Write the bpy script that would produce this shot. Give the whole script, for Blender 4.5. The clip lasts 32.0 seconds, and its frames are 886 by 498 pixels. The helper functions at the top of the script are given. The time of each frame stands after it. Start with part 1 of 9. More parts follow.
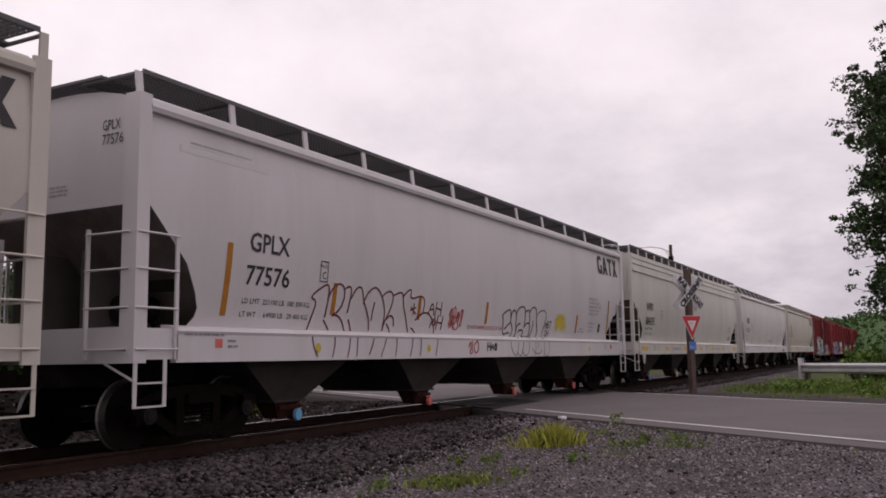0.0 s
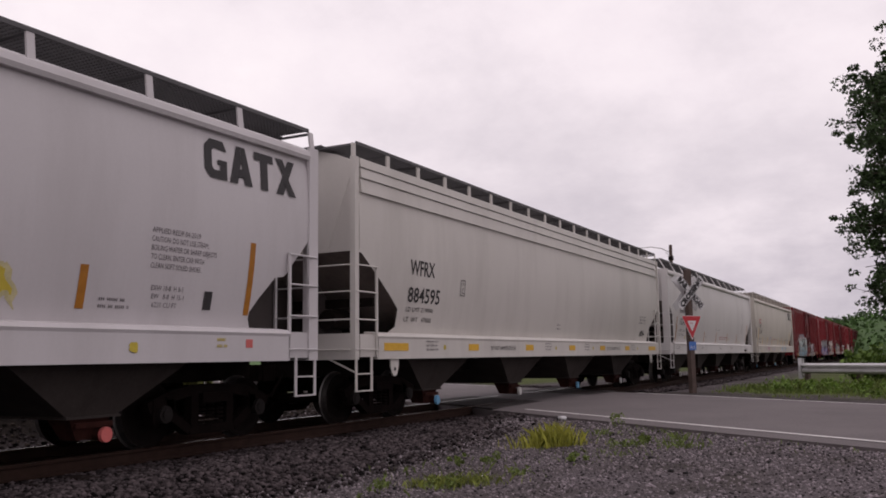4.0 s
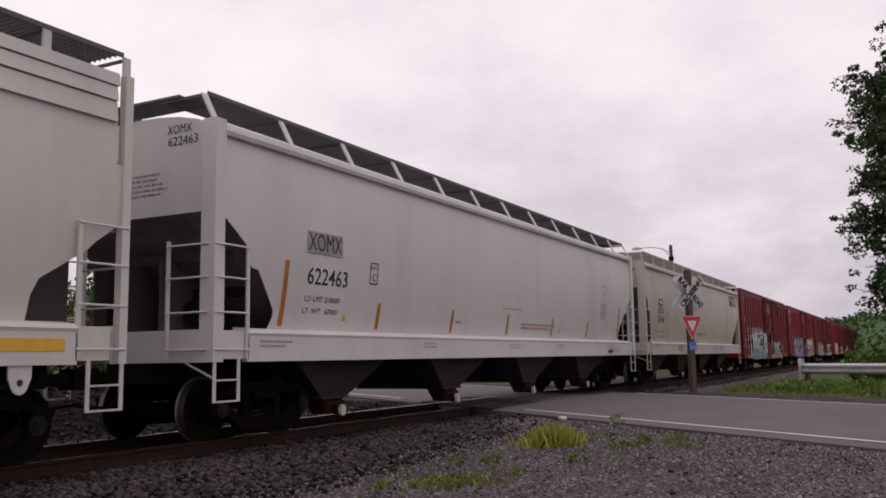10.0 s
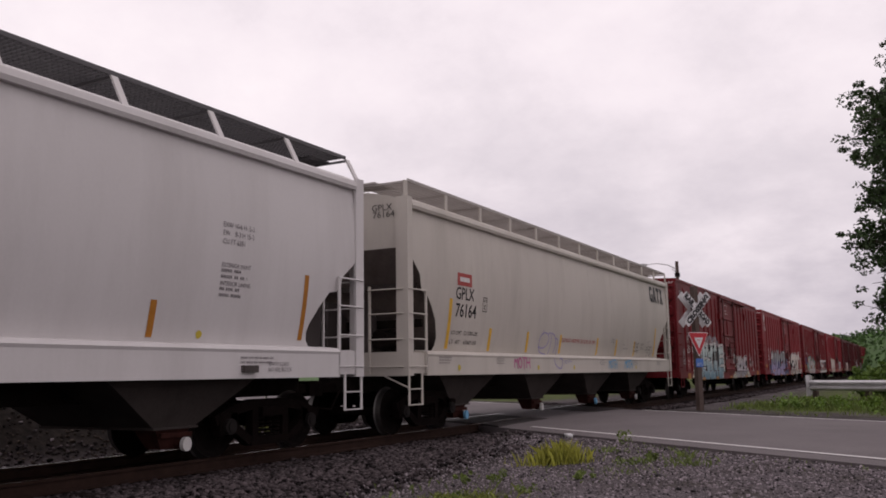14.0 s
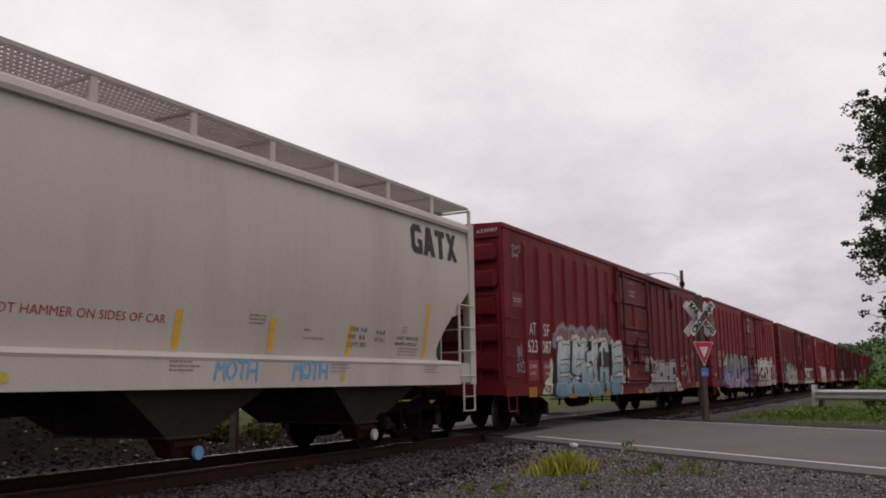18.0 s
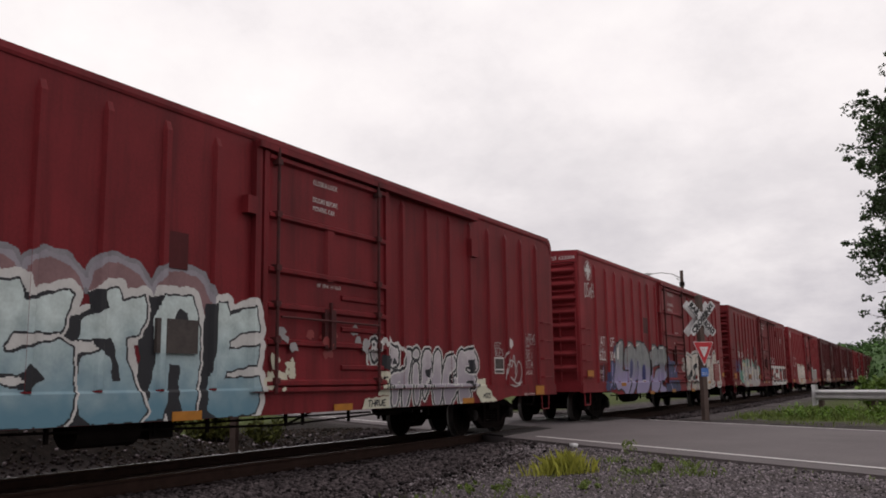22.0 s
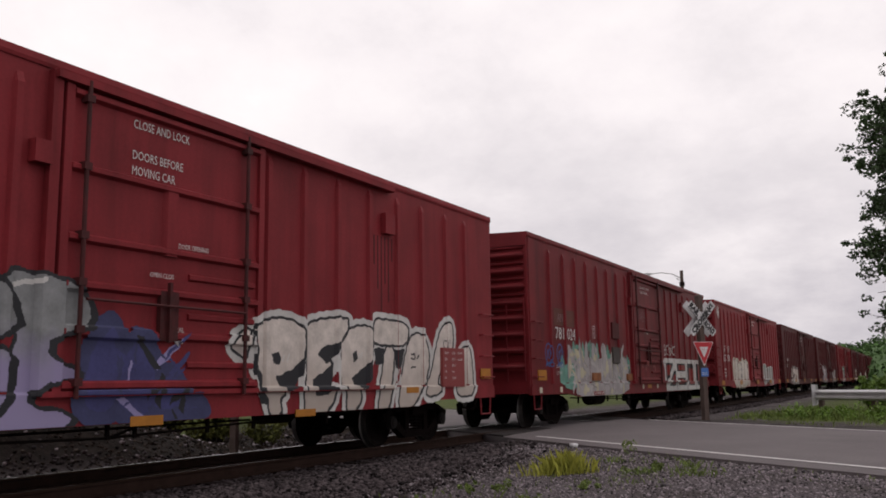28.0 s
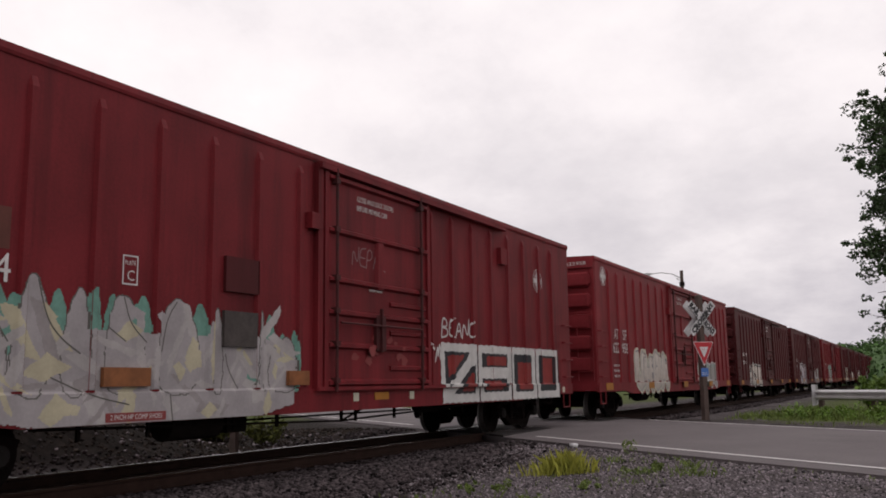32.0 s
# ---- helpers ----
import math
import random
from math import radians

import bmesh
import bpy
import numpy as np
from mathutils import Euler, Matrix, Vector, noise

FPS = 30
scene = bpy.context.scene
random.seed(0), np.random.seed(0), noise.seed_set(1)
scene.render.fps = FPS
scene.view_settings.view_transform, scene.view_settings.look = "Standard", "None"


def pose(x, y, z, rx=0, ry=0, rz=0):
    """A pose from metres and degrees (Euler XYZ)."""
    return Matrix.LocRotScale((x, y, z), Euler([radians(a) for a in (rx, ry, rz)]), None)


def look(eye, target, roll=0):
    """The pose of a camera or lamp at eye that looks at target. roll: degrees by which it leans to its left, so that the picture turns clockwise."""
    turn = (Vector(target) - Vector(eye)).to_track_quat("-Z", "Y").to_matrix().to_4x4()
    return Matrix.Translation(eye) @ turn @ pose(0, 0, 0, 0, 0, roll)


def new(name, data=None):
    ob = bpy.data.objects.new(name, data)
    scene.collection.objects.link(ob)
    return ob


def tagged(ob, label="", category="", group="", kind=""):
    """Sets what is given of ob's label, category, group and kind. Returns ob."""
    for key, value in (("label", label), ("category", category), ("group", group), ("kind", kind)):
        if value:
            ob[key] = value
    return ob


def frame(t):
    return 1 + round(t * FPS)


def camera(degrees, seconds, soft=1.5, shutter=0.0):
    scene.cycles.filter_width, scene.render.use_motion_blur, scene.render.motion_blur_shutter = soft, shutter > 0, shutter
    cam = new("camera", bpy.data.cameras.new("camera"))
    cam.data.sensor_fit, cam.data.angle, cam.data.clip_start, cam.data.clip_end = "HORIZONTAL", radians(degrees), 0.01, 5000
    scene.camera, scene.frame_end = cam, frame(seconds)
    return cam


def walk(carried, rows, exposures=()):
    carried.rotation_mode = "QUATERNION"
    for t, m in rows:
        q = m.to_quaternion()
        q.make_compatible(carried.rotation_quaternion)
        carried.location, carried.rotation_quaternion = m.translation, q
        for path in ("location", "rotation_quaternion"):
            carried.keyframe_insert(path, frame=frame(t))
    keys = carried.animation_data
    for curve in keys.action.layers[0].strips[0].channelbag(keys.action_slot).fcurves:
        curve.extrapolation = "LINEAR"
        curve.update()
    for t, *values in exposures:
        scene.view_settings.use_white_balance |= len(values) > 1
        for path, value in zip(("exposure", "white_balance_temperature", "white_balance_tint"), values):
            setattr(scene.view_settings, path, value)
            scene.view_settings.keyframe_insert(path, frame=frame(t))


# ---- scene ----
# ---------------------------------------------------------------- camera
# world: the track runs along +Y, rail heads at z = 0, the tripod stands at the origin
EYE = 1.074


def aim(yaw, pitch, roll):
    return pose(0, 0, EYE, 0, 0, yaw) @ pose(0, 0, 0, 90 + pitch) @ pose(0, 0, 0, 0, 0, -roll)


SECONDS = 32.0
SPEED = 4.0
cam = camera(53.96, SECONDS, soft=1.8)
walk(cam, [(t, aim(yaw, pitch, 0.897)) for t, yaw, pitch in (
    (0.0, 27.905, 7.09), (5.0, 27.905, 7.095), (9.5, 27.92, 7.095), (10.0, 27.92, 7.11), (10.5, 27.922, 7.18), (11.0, 27.932, 7.27),
    (11.5, 27.952, 7.32), (12.0, 27.985, 7.375), (12.5, 28.06, 7.395), (13.0, 28.136, 7.437), (13.4, 28.18, 7.52), (13.7, 28.22, 7.82),
    (14.0, 28.275, 8.20), (14.5, 28.389, 8.55), (15.0, 28.495, 8.82), (15.5, 28.53, 9.08), (16.1, 28.545, 9.03), (17.0, 28.55, 8.83),
    (17.5, 28.551, 8.815), (18.5, 28.552, 8.815), (25.0, 28.553, 8.815), (32.0, 28.553, 8.815))],
     [(0.0, 0.0, 6480, 18), (14.0, 0.0, 6480, 18), (18.0, -0.06, 6500, 14), (20.5, 0.06, 6500, 9), (24.0, 0.10, 6500, 10), (32.0, 0.10, 6500, 11)])

# ---------------------------------------------------------------- light
world = bpy.data.worlds.new("overcast_sky")
scene.world = world
world.use_nodes = True
wt = world.node_tree
wt.nodes.clear()


def wn(kind):
    return wt.nodes.new(kind)


w_out, w_bg = wn("ShaderNodeOutputWorld"), wn("ShaderNodeBackground")
w_tc, w_map = wn("ShaderNodeTexCoord"), wn("ShaderNodeMapping")
w_map.inputs["Scale"].default_value = (1.7, 1.7, 2.6)
w_map.inputs["Location"].default_value = (3.1, 0.4, 1.7)
w_n1, w_n2 = wn("ShaderNodeTexNoise"), wn("ShaderNodeTexNoise")
w_n1.inputs["Scale"].default_value, w_n1.inputs["Detail"].default_value, w_n1.inputs["Roughness"].default_value = 1.6, 8.0, 0.6
w_n2.inputs["Scale"].default_value, w_n2.inputs["Detail"].default_value = 0.55, 3.0
w_mix = wn("ShaderNodeMix")
w_mix.inputs[0].default_value = 0.45
w_ramp = wn("ShaderNodeValToRGB")
e = w_ramp.color_ramp.elements
e[0].position, e[0].color = 0.33, (0.66, 0.625, 0.65, 1)
e[1].position, e[1].color = 0.60, (1.02, 0.965, 0.955, 1)
m1 = w_ramp.color_ramp.elements.new(0.47)
m1.color = (0.90, 0.845, 0.855, 1)
wt.links.new(w_tc.outputs["Generated"], w_map.inputs["Vector"])
wt.links.new(w_map.outputs[0], w_n1.inputs["Vector"])
wt.links.new(w_map.outputs[0], w_n2.inputs["Vector"])
wt.links.new(w_n1.outputs["Fac"], w_mix.inputs[2])
wt.links.new(w_n2.outputs["Fac"], w_mix.inputs[3])
wt.links.new(w_mix.outputs[0], w_ramp.inputs[0])
# low clouds towards the horizon are heavier
w_sep, w_low, w_n3, w_cl, w_mul = wn("ShaderNodeSeparateXYZ"), wn("ShaderNodeMapRange"), wn("ShaderNodeTexNoise"), wn("ShaderNodeMapRange"), wn("ShaderNodeMix")
w_n3.inputs["Scale"].default_value, w_n3.inputs["Detail"].default_value, w_n3.inputs["Roughness"].default_value = 2.4, 8.0, 0.6
w_map2 = wn("ShaderNodeMapping")
w_map2.inputs["Scale"].default_value = (1.9, 1.9, 4.6)
w_map2.inputs["Location"].default_value = (0.7, 1.2, 0.3)
wt.links.new(w_tc.outputs["Generated"], w_map2.inputs["Vector"])
wt.links.new(w_map2.outputs[0], w_n3.inputs["Vector"])
wt.links.new(w_tc.outputs["Generated"], w_sep.inputs[0])
wt.links.new(w_sep.outputs["Z"], w_low.inputs[0])
w_low.inputs[1].default_value, w_low.inputs[2].default_value, w_low.inputs[3].default_value, w_low.inputs[4].default_value = 0.05, 0.30, 1.0, 0.0
w_cl.inputs[1].default_value, w_cl.inputs[2].default_value = 0.36, 0.62
wt.links.new(w_n3.outputs["Fac"], w_cl.inputs[0])
w_f = wn("ShaderNodeMath")
w_f.operation = "MULTIPLY"
wt.links.new(w_low.outputs[0], w_f.inputs[0])
wt.links.new(w_cl.outputs[0], w_f.inputs[1])
w_mul.data_type = "RGBA"
wt.links.new(w_f.outputs[0], w_mul.inputs[0])
wt.links.new(w_ramp.outputs[0], w_mul.inputs[6])
w_mul.inputs[7].default_value = (0.52, 0.49, 0.53, 1)
wt.links.new(w_mul.outputs[2], w_bg.inputs["Color"])
wt.links.new(w_bg.outputs[0], w_out.inputs[0])
w_bg.inputs["Strength"].default_value = 1.0
sun_data = bpy.data.lights.new("sun", "SUN")
sun_data.energy, sun_data.angle, sun_data.color = 0.25, radians(30), (1.0, 0.96, 0.92)
sun = new("sun", sun_data)
sun.matrix_world = look((0, 0, 60), (-14, 16, 0))

# ---------------------------------------------------------------- materials


def material(name, color, rough=0.6, metal=0.0, vary=0.12, scale=1.5, dirt=None, dirt_amount=0.0, dirt_scale=(1, 1, 1), bump=0.0, bump_scale=60.0,
             island=0.0, objrand=0.0, fine=25.0, spec=0.28):
    """A painted, rusty or mineral surface: base colour varied at a coarse and a fine scale, optional dirt, optional relief."""
    m = bpy.data.materials.new(name)
    m.use_nodes = True
    t = m.node_tree
    b = t.nodes["Principled BSDF"]
    b.inputs["Roughness"].default_value, b.inputs["Metallic"].default_value = rough, metal
    b.inputs["Specular IOR Level"].default_value = spec
    L = t.links.new
    tc = t.nodes.new("ShaderNodeTexCoord")
    n1 = t.nodes.new("ShaderNodeTexNoise")
    n1.inputs["Scale"].default_value, n1.inputs["Detail"].default_value = scale, 5.0
    n2 = t.nodes.new("ShaderNodeTexNoise")
    n2.inputs["Scale"].default_value, n2.inputs["Detail"].default_value = fine, 3.0
    L(tc.outputs["Object"], n1.inputs["Vector"])
    L(tc.outputs["Object"], n2.inputs["Vector"])
    add = t.nodes.new("ShaderNodeMath")
    add.operation = "MULTIPLY_ADD"
    add.inputs[1].default_value = 0.4
    L(n2.outputs["Fac"], add.inputs[0])
    L(n1.outputs["Fac"], add.inputs[2])
    mr = t.nodes.new("ShaderNodeMapRange")
    mr.inputs[1].default_value, mr.inputs[2].default_value = 0.4, 1.0
    mr.inputs[3].default_value, mr.inputs[4].default_value = 1 - vary, 1 + vary
    L(add.outputs[0], mr.inputs[0])
    value = mr.outputs[0]
    for amount, kind, out in ((island, "ShaderNodeNewGeometry", "Random Per Island"), (objrand, "ShaderNodeObjectInfo", "Random")):
        if amount:
            g = t.nodes.new(kind)
            r2 = t.nodes.new("ShaderNodeMapRange")
            r2.inputs[3].default_value, r2.inputs[4].default_value = 1 - amount, 1 + amount
            L(g.outputs[out], r2.inputs[0])
            mu = t.nodes.new("ShaderNodeMath")
            mu.operation = "MULTIPLY"
            L(value, mu.inputs[0])
            L(r2.outputs[0], mu.inputs[1])
            value = mu.outputs[0]
    hue = t.nodes.new("ShaderNodeHueSaturation")
    hue.inputs["Color"].default_value = (*color, 1)
    L(value, hue.inputs["Value"])
    col = hue.outputs[0]
    if dirt:
        mp = t.nodes.new("ShaderNodeMapping")
        mp.inputs["Scale"].default_value = dirt_scale
        L(tc.outputs["Object"], mp.inputs[0])
        n3 = t.nodes.new("ShaderNodeTexNoise")
        n3.inputs["Scale"].default_value, n3.inputs["Detail"].default_value, n3.inputs["Roughness"].default_value = 1.0, 6.0, 0.65
        L(mp.outputs[0], n3.inputs["Vector"])
        r3 = t.nodes.new("ShaderNodeMapRange")
        r3.inputs[1].default_value, r3.inputs[2].default_value, r3.inputs[4].default_value = 0.45, 0.75, dirt_amount
        L(n3.outputs["Fac"], r3.inputs[0])
        mx = t.nodes.new("ShaderNodeMix")
        mx.data_type = "RGBA"
        L(r3.outputs[0], mx.inputs[0])
        L(col, mx.inputs[6])
        mx.inputs[7].default_value = (*dirt, 1)
        col = mx.outputs[2]
    L(col, b.inputs["Base Color"])
    if bump:
        n4 = t.nodes.new("ShaderNodeTexNoise")
        n4.inputs["Scale"].default_value, n4.inputs["Detail"].default_value = bump_scale, 4.0
        L(tc.outputs["Object"], n4.inputs["Vector"])
        bp = t.nodes.new("ShaderNodeBump")
        bp.inputs["Strength"].default_value, bp.inputs["Distance"].default_value = bump, 0.02
        L(n4.outputs["Fac"], bp.inputs["Height"])
        L(bp.outputs[0], b.inputs["Normal"])
    return m


STREAK = (0.5, 1.1, 0.22)
RAIN = (0.5, 2.6, 0.25)
M = {}
M["white"] = material("white_car_paint", (0.525, 0.497, 0.508), 0.5, vary=0.05, scale=0.5, dirt=(0.33, 0.305, 0.30), dirt_amount=0.3, dirt_scale=STREAK)
M["grey"] = material("grey_car_paint", (0.545, 0.516, 0.488), 0.5, vary=0.05, scale=0.5, dirt=(0.28, 0.26, 0.235), dirt_amount=0.3, dirt_scale=STREAK)
M["pale"] = material("pale_car_paint", (0.55, 0.524, 0.520), 0.5, vary=0.05, scale=0.5, dirt=(0.32, 0.295, 0.28), dirt_amount=0.3, dirt_scale=STREAK)
M["beige"] = material("beige_car_paint", (0.475, 0.438, 0.395), 0.55, vary=0.06, scale=0.5, dirt=(0.25, 0.22, 0.185), dirt_amount=0.35, dirt_scale=STREAK)
M["red"] = material("boxcar_red_paint", (0.146, 0.0138, 0.018), 0.55, vary=0.3, scale=0.9, dirt=(0.052, 0.0068, 0.0085), dirt_amount=0.8, dirt_scale=RAIN, spec=0.14)
M["red_faded"] = material("faded_boxcar_red_paint", (0.192, 0.0205, 0.026), 0.58, vary=0.28, scale=0.9, dirt=(0.085, 0.0105, 0.0125), dirt_amount=0.65, dirt_scale=RAIN, spec=0.14)
M["red_dark"] = material("dull_boxcar_red_paint", (0.072, 0.0125, 0.0145), 0.6, vary=0.2, scale=0.7, dirt=(0.035, 0.0085, 0.008), dirt_amount=0.75, dirt_scale=RAIN, spec=0.14)
M["roof_red"] = material("roof_red_paint", (0.12, 0.045, 0.042), 0.7, vary=0.2)
# Underframe, truck and wheel colours include the shade below the cars besides grime.
M["under"] = material("grimy_shaded_underframe", (0.014, 0.011, 0.010), 0.85, vary=0.3, scale=4, bump=0.3, spec=0.02)
M["bay"] = material("dark_grey_hopper_bay", (0.052, 0.043, 0.040), 0.75, vary=0.25, scale=1.2, dirt=(0.025, 0.021, 0.018), dirt_amount=0.8, dirt_scale=(1, 1.5, 1.5), spec=0.08)
# slope sheets: shade of the end recess put into the paint
M["slope"] = material("shaded_slope_sheet", (0.15, 0.122, 0.112), 0.75, vary=0.25, scale=1.5, dirt=(0.05, 0.04, 0.036), dirt_amount=0.7, dirt_scale=(1.5, 1.5, 1.0))
M["lock_grime"] = material("grimy_red_lock_iron", (0.058, 0.0095, 0.0105), 0.7, vary=0.4, scale=5, dirt=(0.02, 0.012, 0.011), dirt_amount=0.8, dirt_scale=(3, 3, 3))
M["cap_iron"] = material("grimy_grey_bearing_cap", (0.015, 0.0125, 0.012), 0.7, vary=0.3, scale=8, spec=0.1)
M["truck"] = material("rusty_shade_dark_truck_casting", (0.008, 0.0056, 0.0052), 0.85, vary=0.35, scale=5, bump=0.4, spec=0.02)
M["wheel"] = material("shade_dark_wheel_steel", (0.0085, 0.0065, 0.006), 0.75, metal=0.1, vary=0.3, scale=6, spec=0.02)
M["tread"] = material("worn_tread_steel", (0.16, 0.15, 0.145), 0.5, metal=0.9, vary=0.25, scale=5)
M["rust"] = material("rusty_iron_red", (0.036, 0.0125, 0.010), 0.85, vary=0.35, scale=6, spec=0.08)
M["board"] = material("bare_steel_routing_board", (0.055, 0.045, 0.042), 0.7, vary=0.3, scale=6)
M["grate_pale"] = material("painted_walkway_grating", (0.36, 0.33, 0.31), 0.65, vary=0.15)
M["grate"] = material("galvanised_walkway_grating", (0.10, 0.096, 0.10), 0.6, metal=0.4, vary=0.15)
M["black"] = material("black_lettering", (0.035, 0.032, 0.034), 0.6, vary=0.15, scale=6)
M["small_ink"] = material("worn_small_lettering", (0.16, 0.145, 0.15), 0.6, vary=0.2, scale=8)
M["shaded_ballast"] = material("shade_dark_ballast_stone", (0.014, 0.011, 0.010), 0.85, vary=0.3, scale=3, island=0.6, fine=40, spec=0.08)
M["rubble"] = material("dark_rubble_stone", (0.032, 0.025, 0.021), 0.9, vary=0.25, scale=3, island=0.95, fine=40, spec=0.08)
M["white_ink"] = material("white_lettering", (0.55, 0.52, 0.51), 0.6, vary=0.15, scale=6)
M["red_ink"] = material("red_lettering", (0.34, 0.06, 0.055), 0.6, vary=0.1)
M["orange"] = material("orange_reflective_strip", (0.345, 0.138, 0.016), 0.5, vary=0.15, scale=8)
M["yellow"] = material("yellow_reflective_strip", (0.62, 0.36, 0.04), 0.5, vary=0.1, scale=8)
M["shadow_panel"] = material("shade_coloured_gusset", (0.055, 0.045, 0.043), 0.75, vary=0.2, scale=2)
M["rail"] = material("rusty_rail_side", (0.029, 0.0165, 0.013), 0.85, vary=0.25, scale=5, bump=0.2, spec=0.08)
M["railhead"] = material("polished_rail_head", (0.6, 0.58, 0.57), 0.25, metal=1.0, vary=0.1)
M["tie"] = material("creosoted_tie_wood", (0.016, 0.011, 0.010), 0.9, vary=0.3, scale=6, objrand=0.25, bump=0.5, spec=0.08)
M["stone"] = material("grey_ballast_stone", (0.052, 0.042, 0.044), 0.85, vary=0.25, scale=3, island=0.95, fine=40, spec=0.08)
M["pebble"] = material("lot_gravel_stone", (0.170, 0.145, 0.156), 0.85, vary=0.25, scale=3, island=0.95, fine=40)
M["asphalt"] = material("worn_grey_asphalt", (0.118, 0.101, 0.104), 0.8, vary=0.14, scale=0.7, dirt=(0.085, 0.074, 0.075), dirt_amount=0.5, dirt_scale=(0.4, 0.4, 1), bump=0.25, bump_scale=140, fine=120)
# crossing asphalt, darkened in colour for the shadow beneath the train
M["shaded_asphalt"] = material("train_shaded_crossing_asphalt", (0.040, 0.034, 0.034), 0.85, vary=0.25, scale=1.5, bump=0.3, bump_scale=90, fine=60, spec=0.1)
M["line"] = material("white_road_paint", (0.62, 0.59, 0.58), 0.7, vary=0.15, scale=3, dirt=(0.3, 0.28, 0.28), dirt_amount=0.5, dirt_scale=(6, 6, 1))
M["galv"] = material("galvanised_guardrail_steel", (0.50, 0.49, 0.50), 0.45, metal=0.5, vary=0.12, scale=3)
M["post"] = material("weathered_brown_post", (0.085, 0.060, 0.052), 0.85, vary=0.3, scale=5, bump=0.4)
M["sign_white"] = material("weathered_white_sign", (0.62, 0.61, 0.62), 0.5, vary=0.12, scale=4, dirt=(0.3, 0.28, 0.28), dirt_amount=0.5, dirt_scale=(3, 3, 3))
M["sign_red"] = material("red_sign_sheeting", (0.42, 0.03, 0.04), 0.45, vary=0.1)
M["sign_blue"] = material("blue_sign_sheeting", (0.06, 0.15, 0.42), 0.5, vary=0.1)
M["bark"] = material("dark_bark", (0.05, 0.038, 0.03), 0.9, vary=0.3, scale=4, bump=0.6)
M["leaf"] = material("tree_leaf", (0.032, 0.058, 0.018), 0.6, vary=0.2, island=0.5)
M["bush"] = material("bright_bush_leaf", (0.115, 0.19, 0.03), 0.6, vary=0.2, island=0.4)
M["grass"] = material("verge_grass_blade", (0.115, 0.155, 0.035), 0.7, vary=0.2, island=0.45)
M["weed"] = material("yellow_green_weed_blade", (0.30, 0.30, 0.045), 0.7, vary=0.2, island=0.35)
M["moss"] = material("olive_scrub_leaf", (0.095, 0.105, 0.022), 0.7, vary=0.25, island=0.5)
M["weed_green"] = material("fresh_green_weed_blade", (0.17, 0.20, 0.04), 0.7, vary=0.2, island=0.45)
M["wood_hill"] = material("wooded_hillside_leaf", (0.05, 0.095, 0.028), 0.9, vary=0.35, scale=0.15, island=0.5, fine=1.2)
M["dirt"] = material("dark_dirt_and_rubble", (0.085, 0.072, 0.062), 0.95, vary=0.35, scale=1.2, bump=0.8, bump_scale=14)


def ground_material():
    """Gravel, dirt and grass, told apart by place."""
    m = bpy.data.materials.new("gravel_dirt_and_grass")
    m.use_nodes = True
    t = m.node_tree
    L = t.links.new
    b = t.nodes["Principled BSDF"]
    b.inputs["Roughness"].default_value = 0.95
    b.inputs["Specular IOR Level"].default_value = 0.08
    tc = t.nodes.new("ShaderNodeTexCoord")

    def noise_node(scale, detail=5.0):
        n = t.nodes.new("ShaderNodeTexNoise")
        n.inputs["Scale"].default_value, n.inputs["Detail"].default_value = scale, detail
        L(tc.outputs["Object"], n.inputs["Vector"])
        return n.outputs["Fac"]

    def mix(f, a, c):
        n = t.nodes.new("ShaderNodeMix")
        n.data_type = "RGBA"
        L(f, n.inputs[0])
        for s, i in ((a, 6), (c, 7)):
            if isinstance(s, tuple):
                n.inputs[i].default_value = (*s, 1)
            else:
                L(s, n.inputs[i])
        return n.outputs[2]

    def ramp(f, lo, hi):
        n = t.nodes.new("ShaderNodeMapRange")
        n.inputs[1].default_value, n.inputs[2].default_value = lo, hi
        L(f, n.inputs[0])
        return n.outputs[0]
    gravel = mix(ramp(noise_node(38, 3), 0.38, 0.62), (0.045, 0.038, 0.041), (0.155, 0.133, 0.142))
    gravel = mix(ramp(noise_node(0.9), 0.42, 0.65), gravel, (0.062, 0.053, 0.051))
    att = t.nodes.new("ShaderNodeAttribute")
    att.attribute_name = "grass"
    green = mix(ramp(noise_node(3), 0.3, 0.7), (0.045, 0.058, 0.018), (0.085, 0.105, 0.03))
    earth_shade = t.nodes.new("ShaderNodeAttribute")
    earth_shade.attribute_name = "earth_shade"
    # dark soil; on the track bed this colour also carries the train's shade
    soil_shade = mix(ramp(noise_node(7, 4), 0.35, 0.7), (0.011, 0.0088, 0.0078), (0.028, 0.022, 0.019))
    gravel = mix(earth_shade.outputs["Fac"], gravel, soil_shade)
    L(mix(att.outputs["Fac"], gravel, green), b.inputs["Base Color"])
    bp = t.nodes.new("ShaderNodeBump")
    bp.inputs["Strength"].default_value, bp.inputs["Distance"].default_value = 0.7, 0.03
    L(noise_node(38, 3), bp.inputs["Height"])
    L(bp.outputs[0], b.inputs["Normal"])
    return m


M["ground"] = ground_material()

# ---------------------------------------------------------------- mesh helpers


def mesh_from(name, verts, faces, mats, index=None, smooth=False):
    me = bpy.data.meshes.new(name)
    me.from_pydata([tuple(v) for v in verts], [], [tuple(f) for f in faces])
    for m in (mats if isinstance(mats, (list, tuple)) else [mats]):
        me.materials.append(m)
    if index is not None:
        me.polygons.foreach_set("material_index", np.asarray(index, dtype=np.int32))
    if smooth:
        me.polygons.foreach_set("use_smooth", [True] * len(me.polygons))
    me.update()
    return me


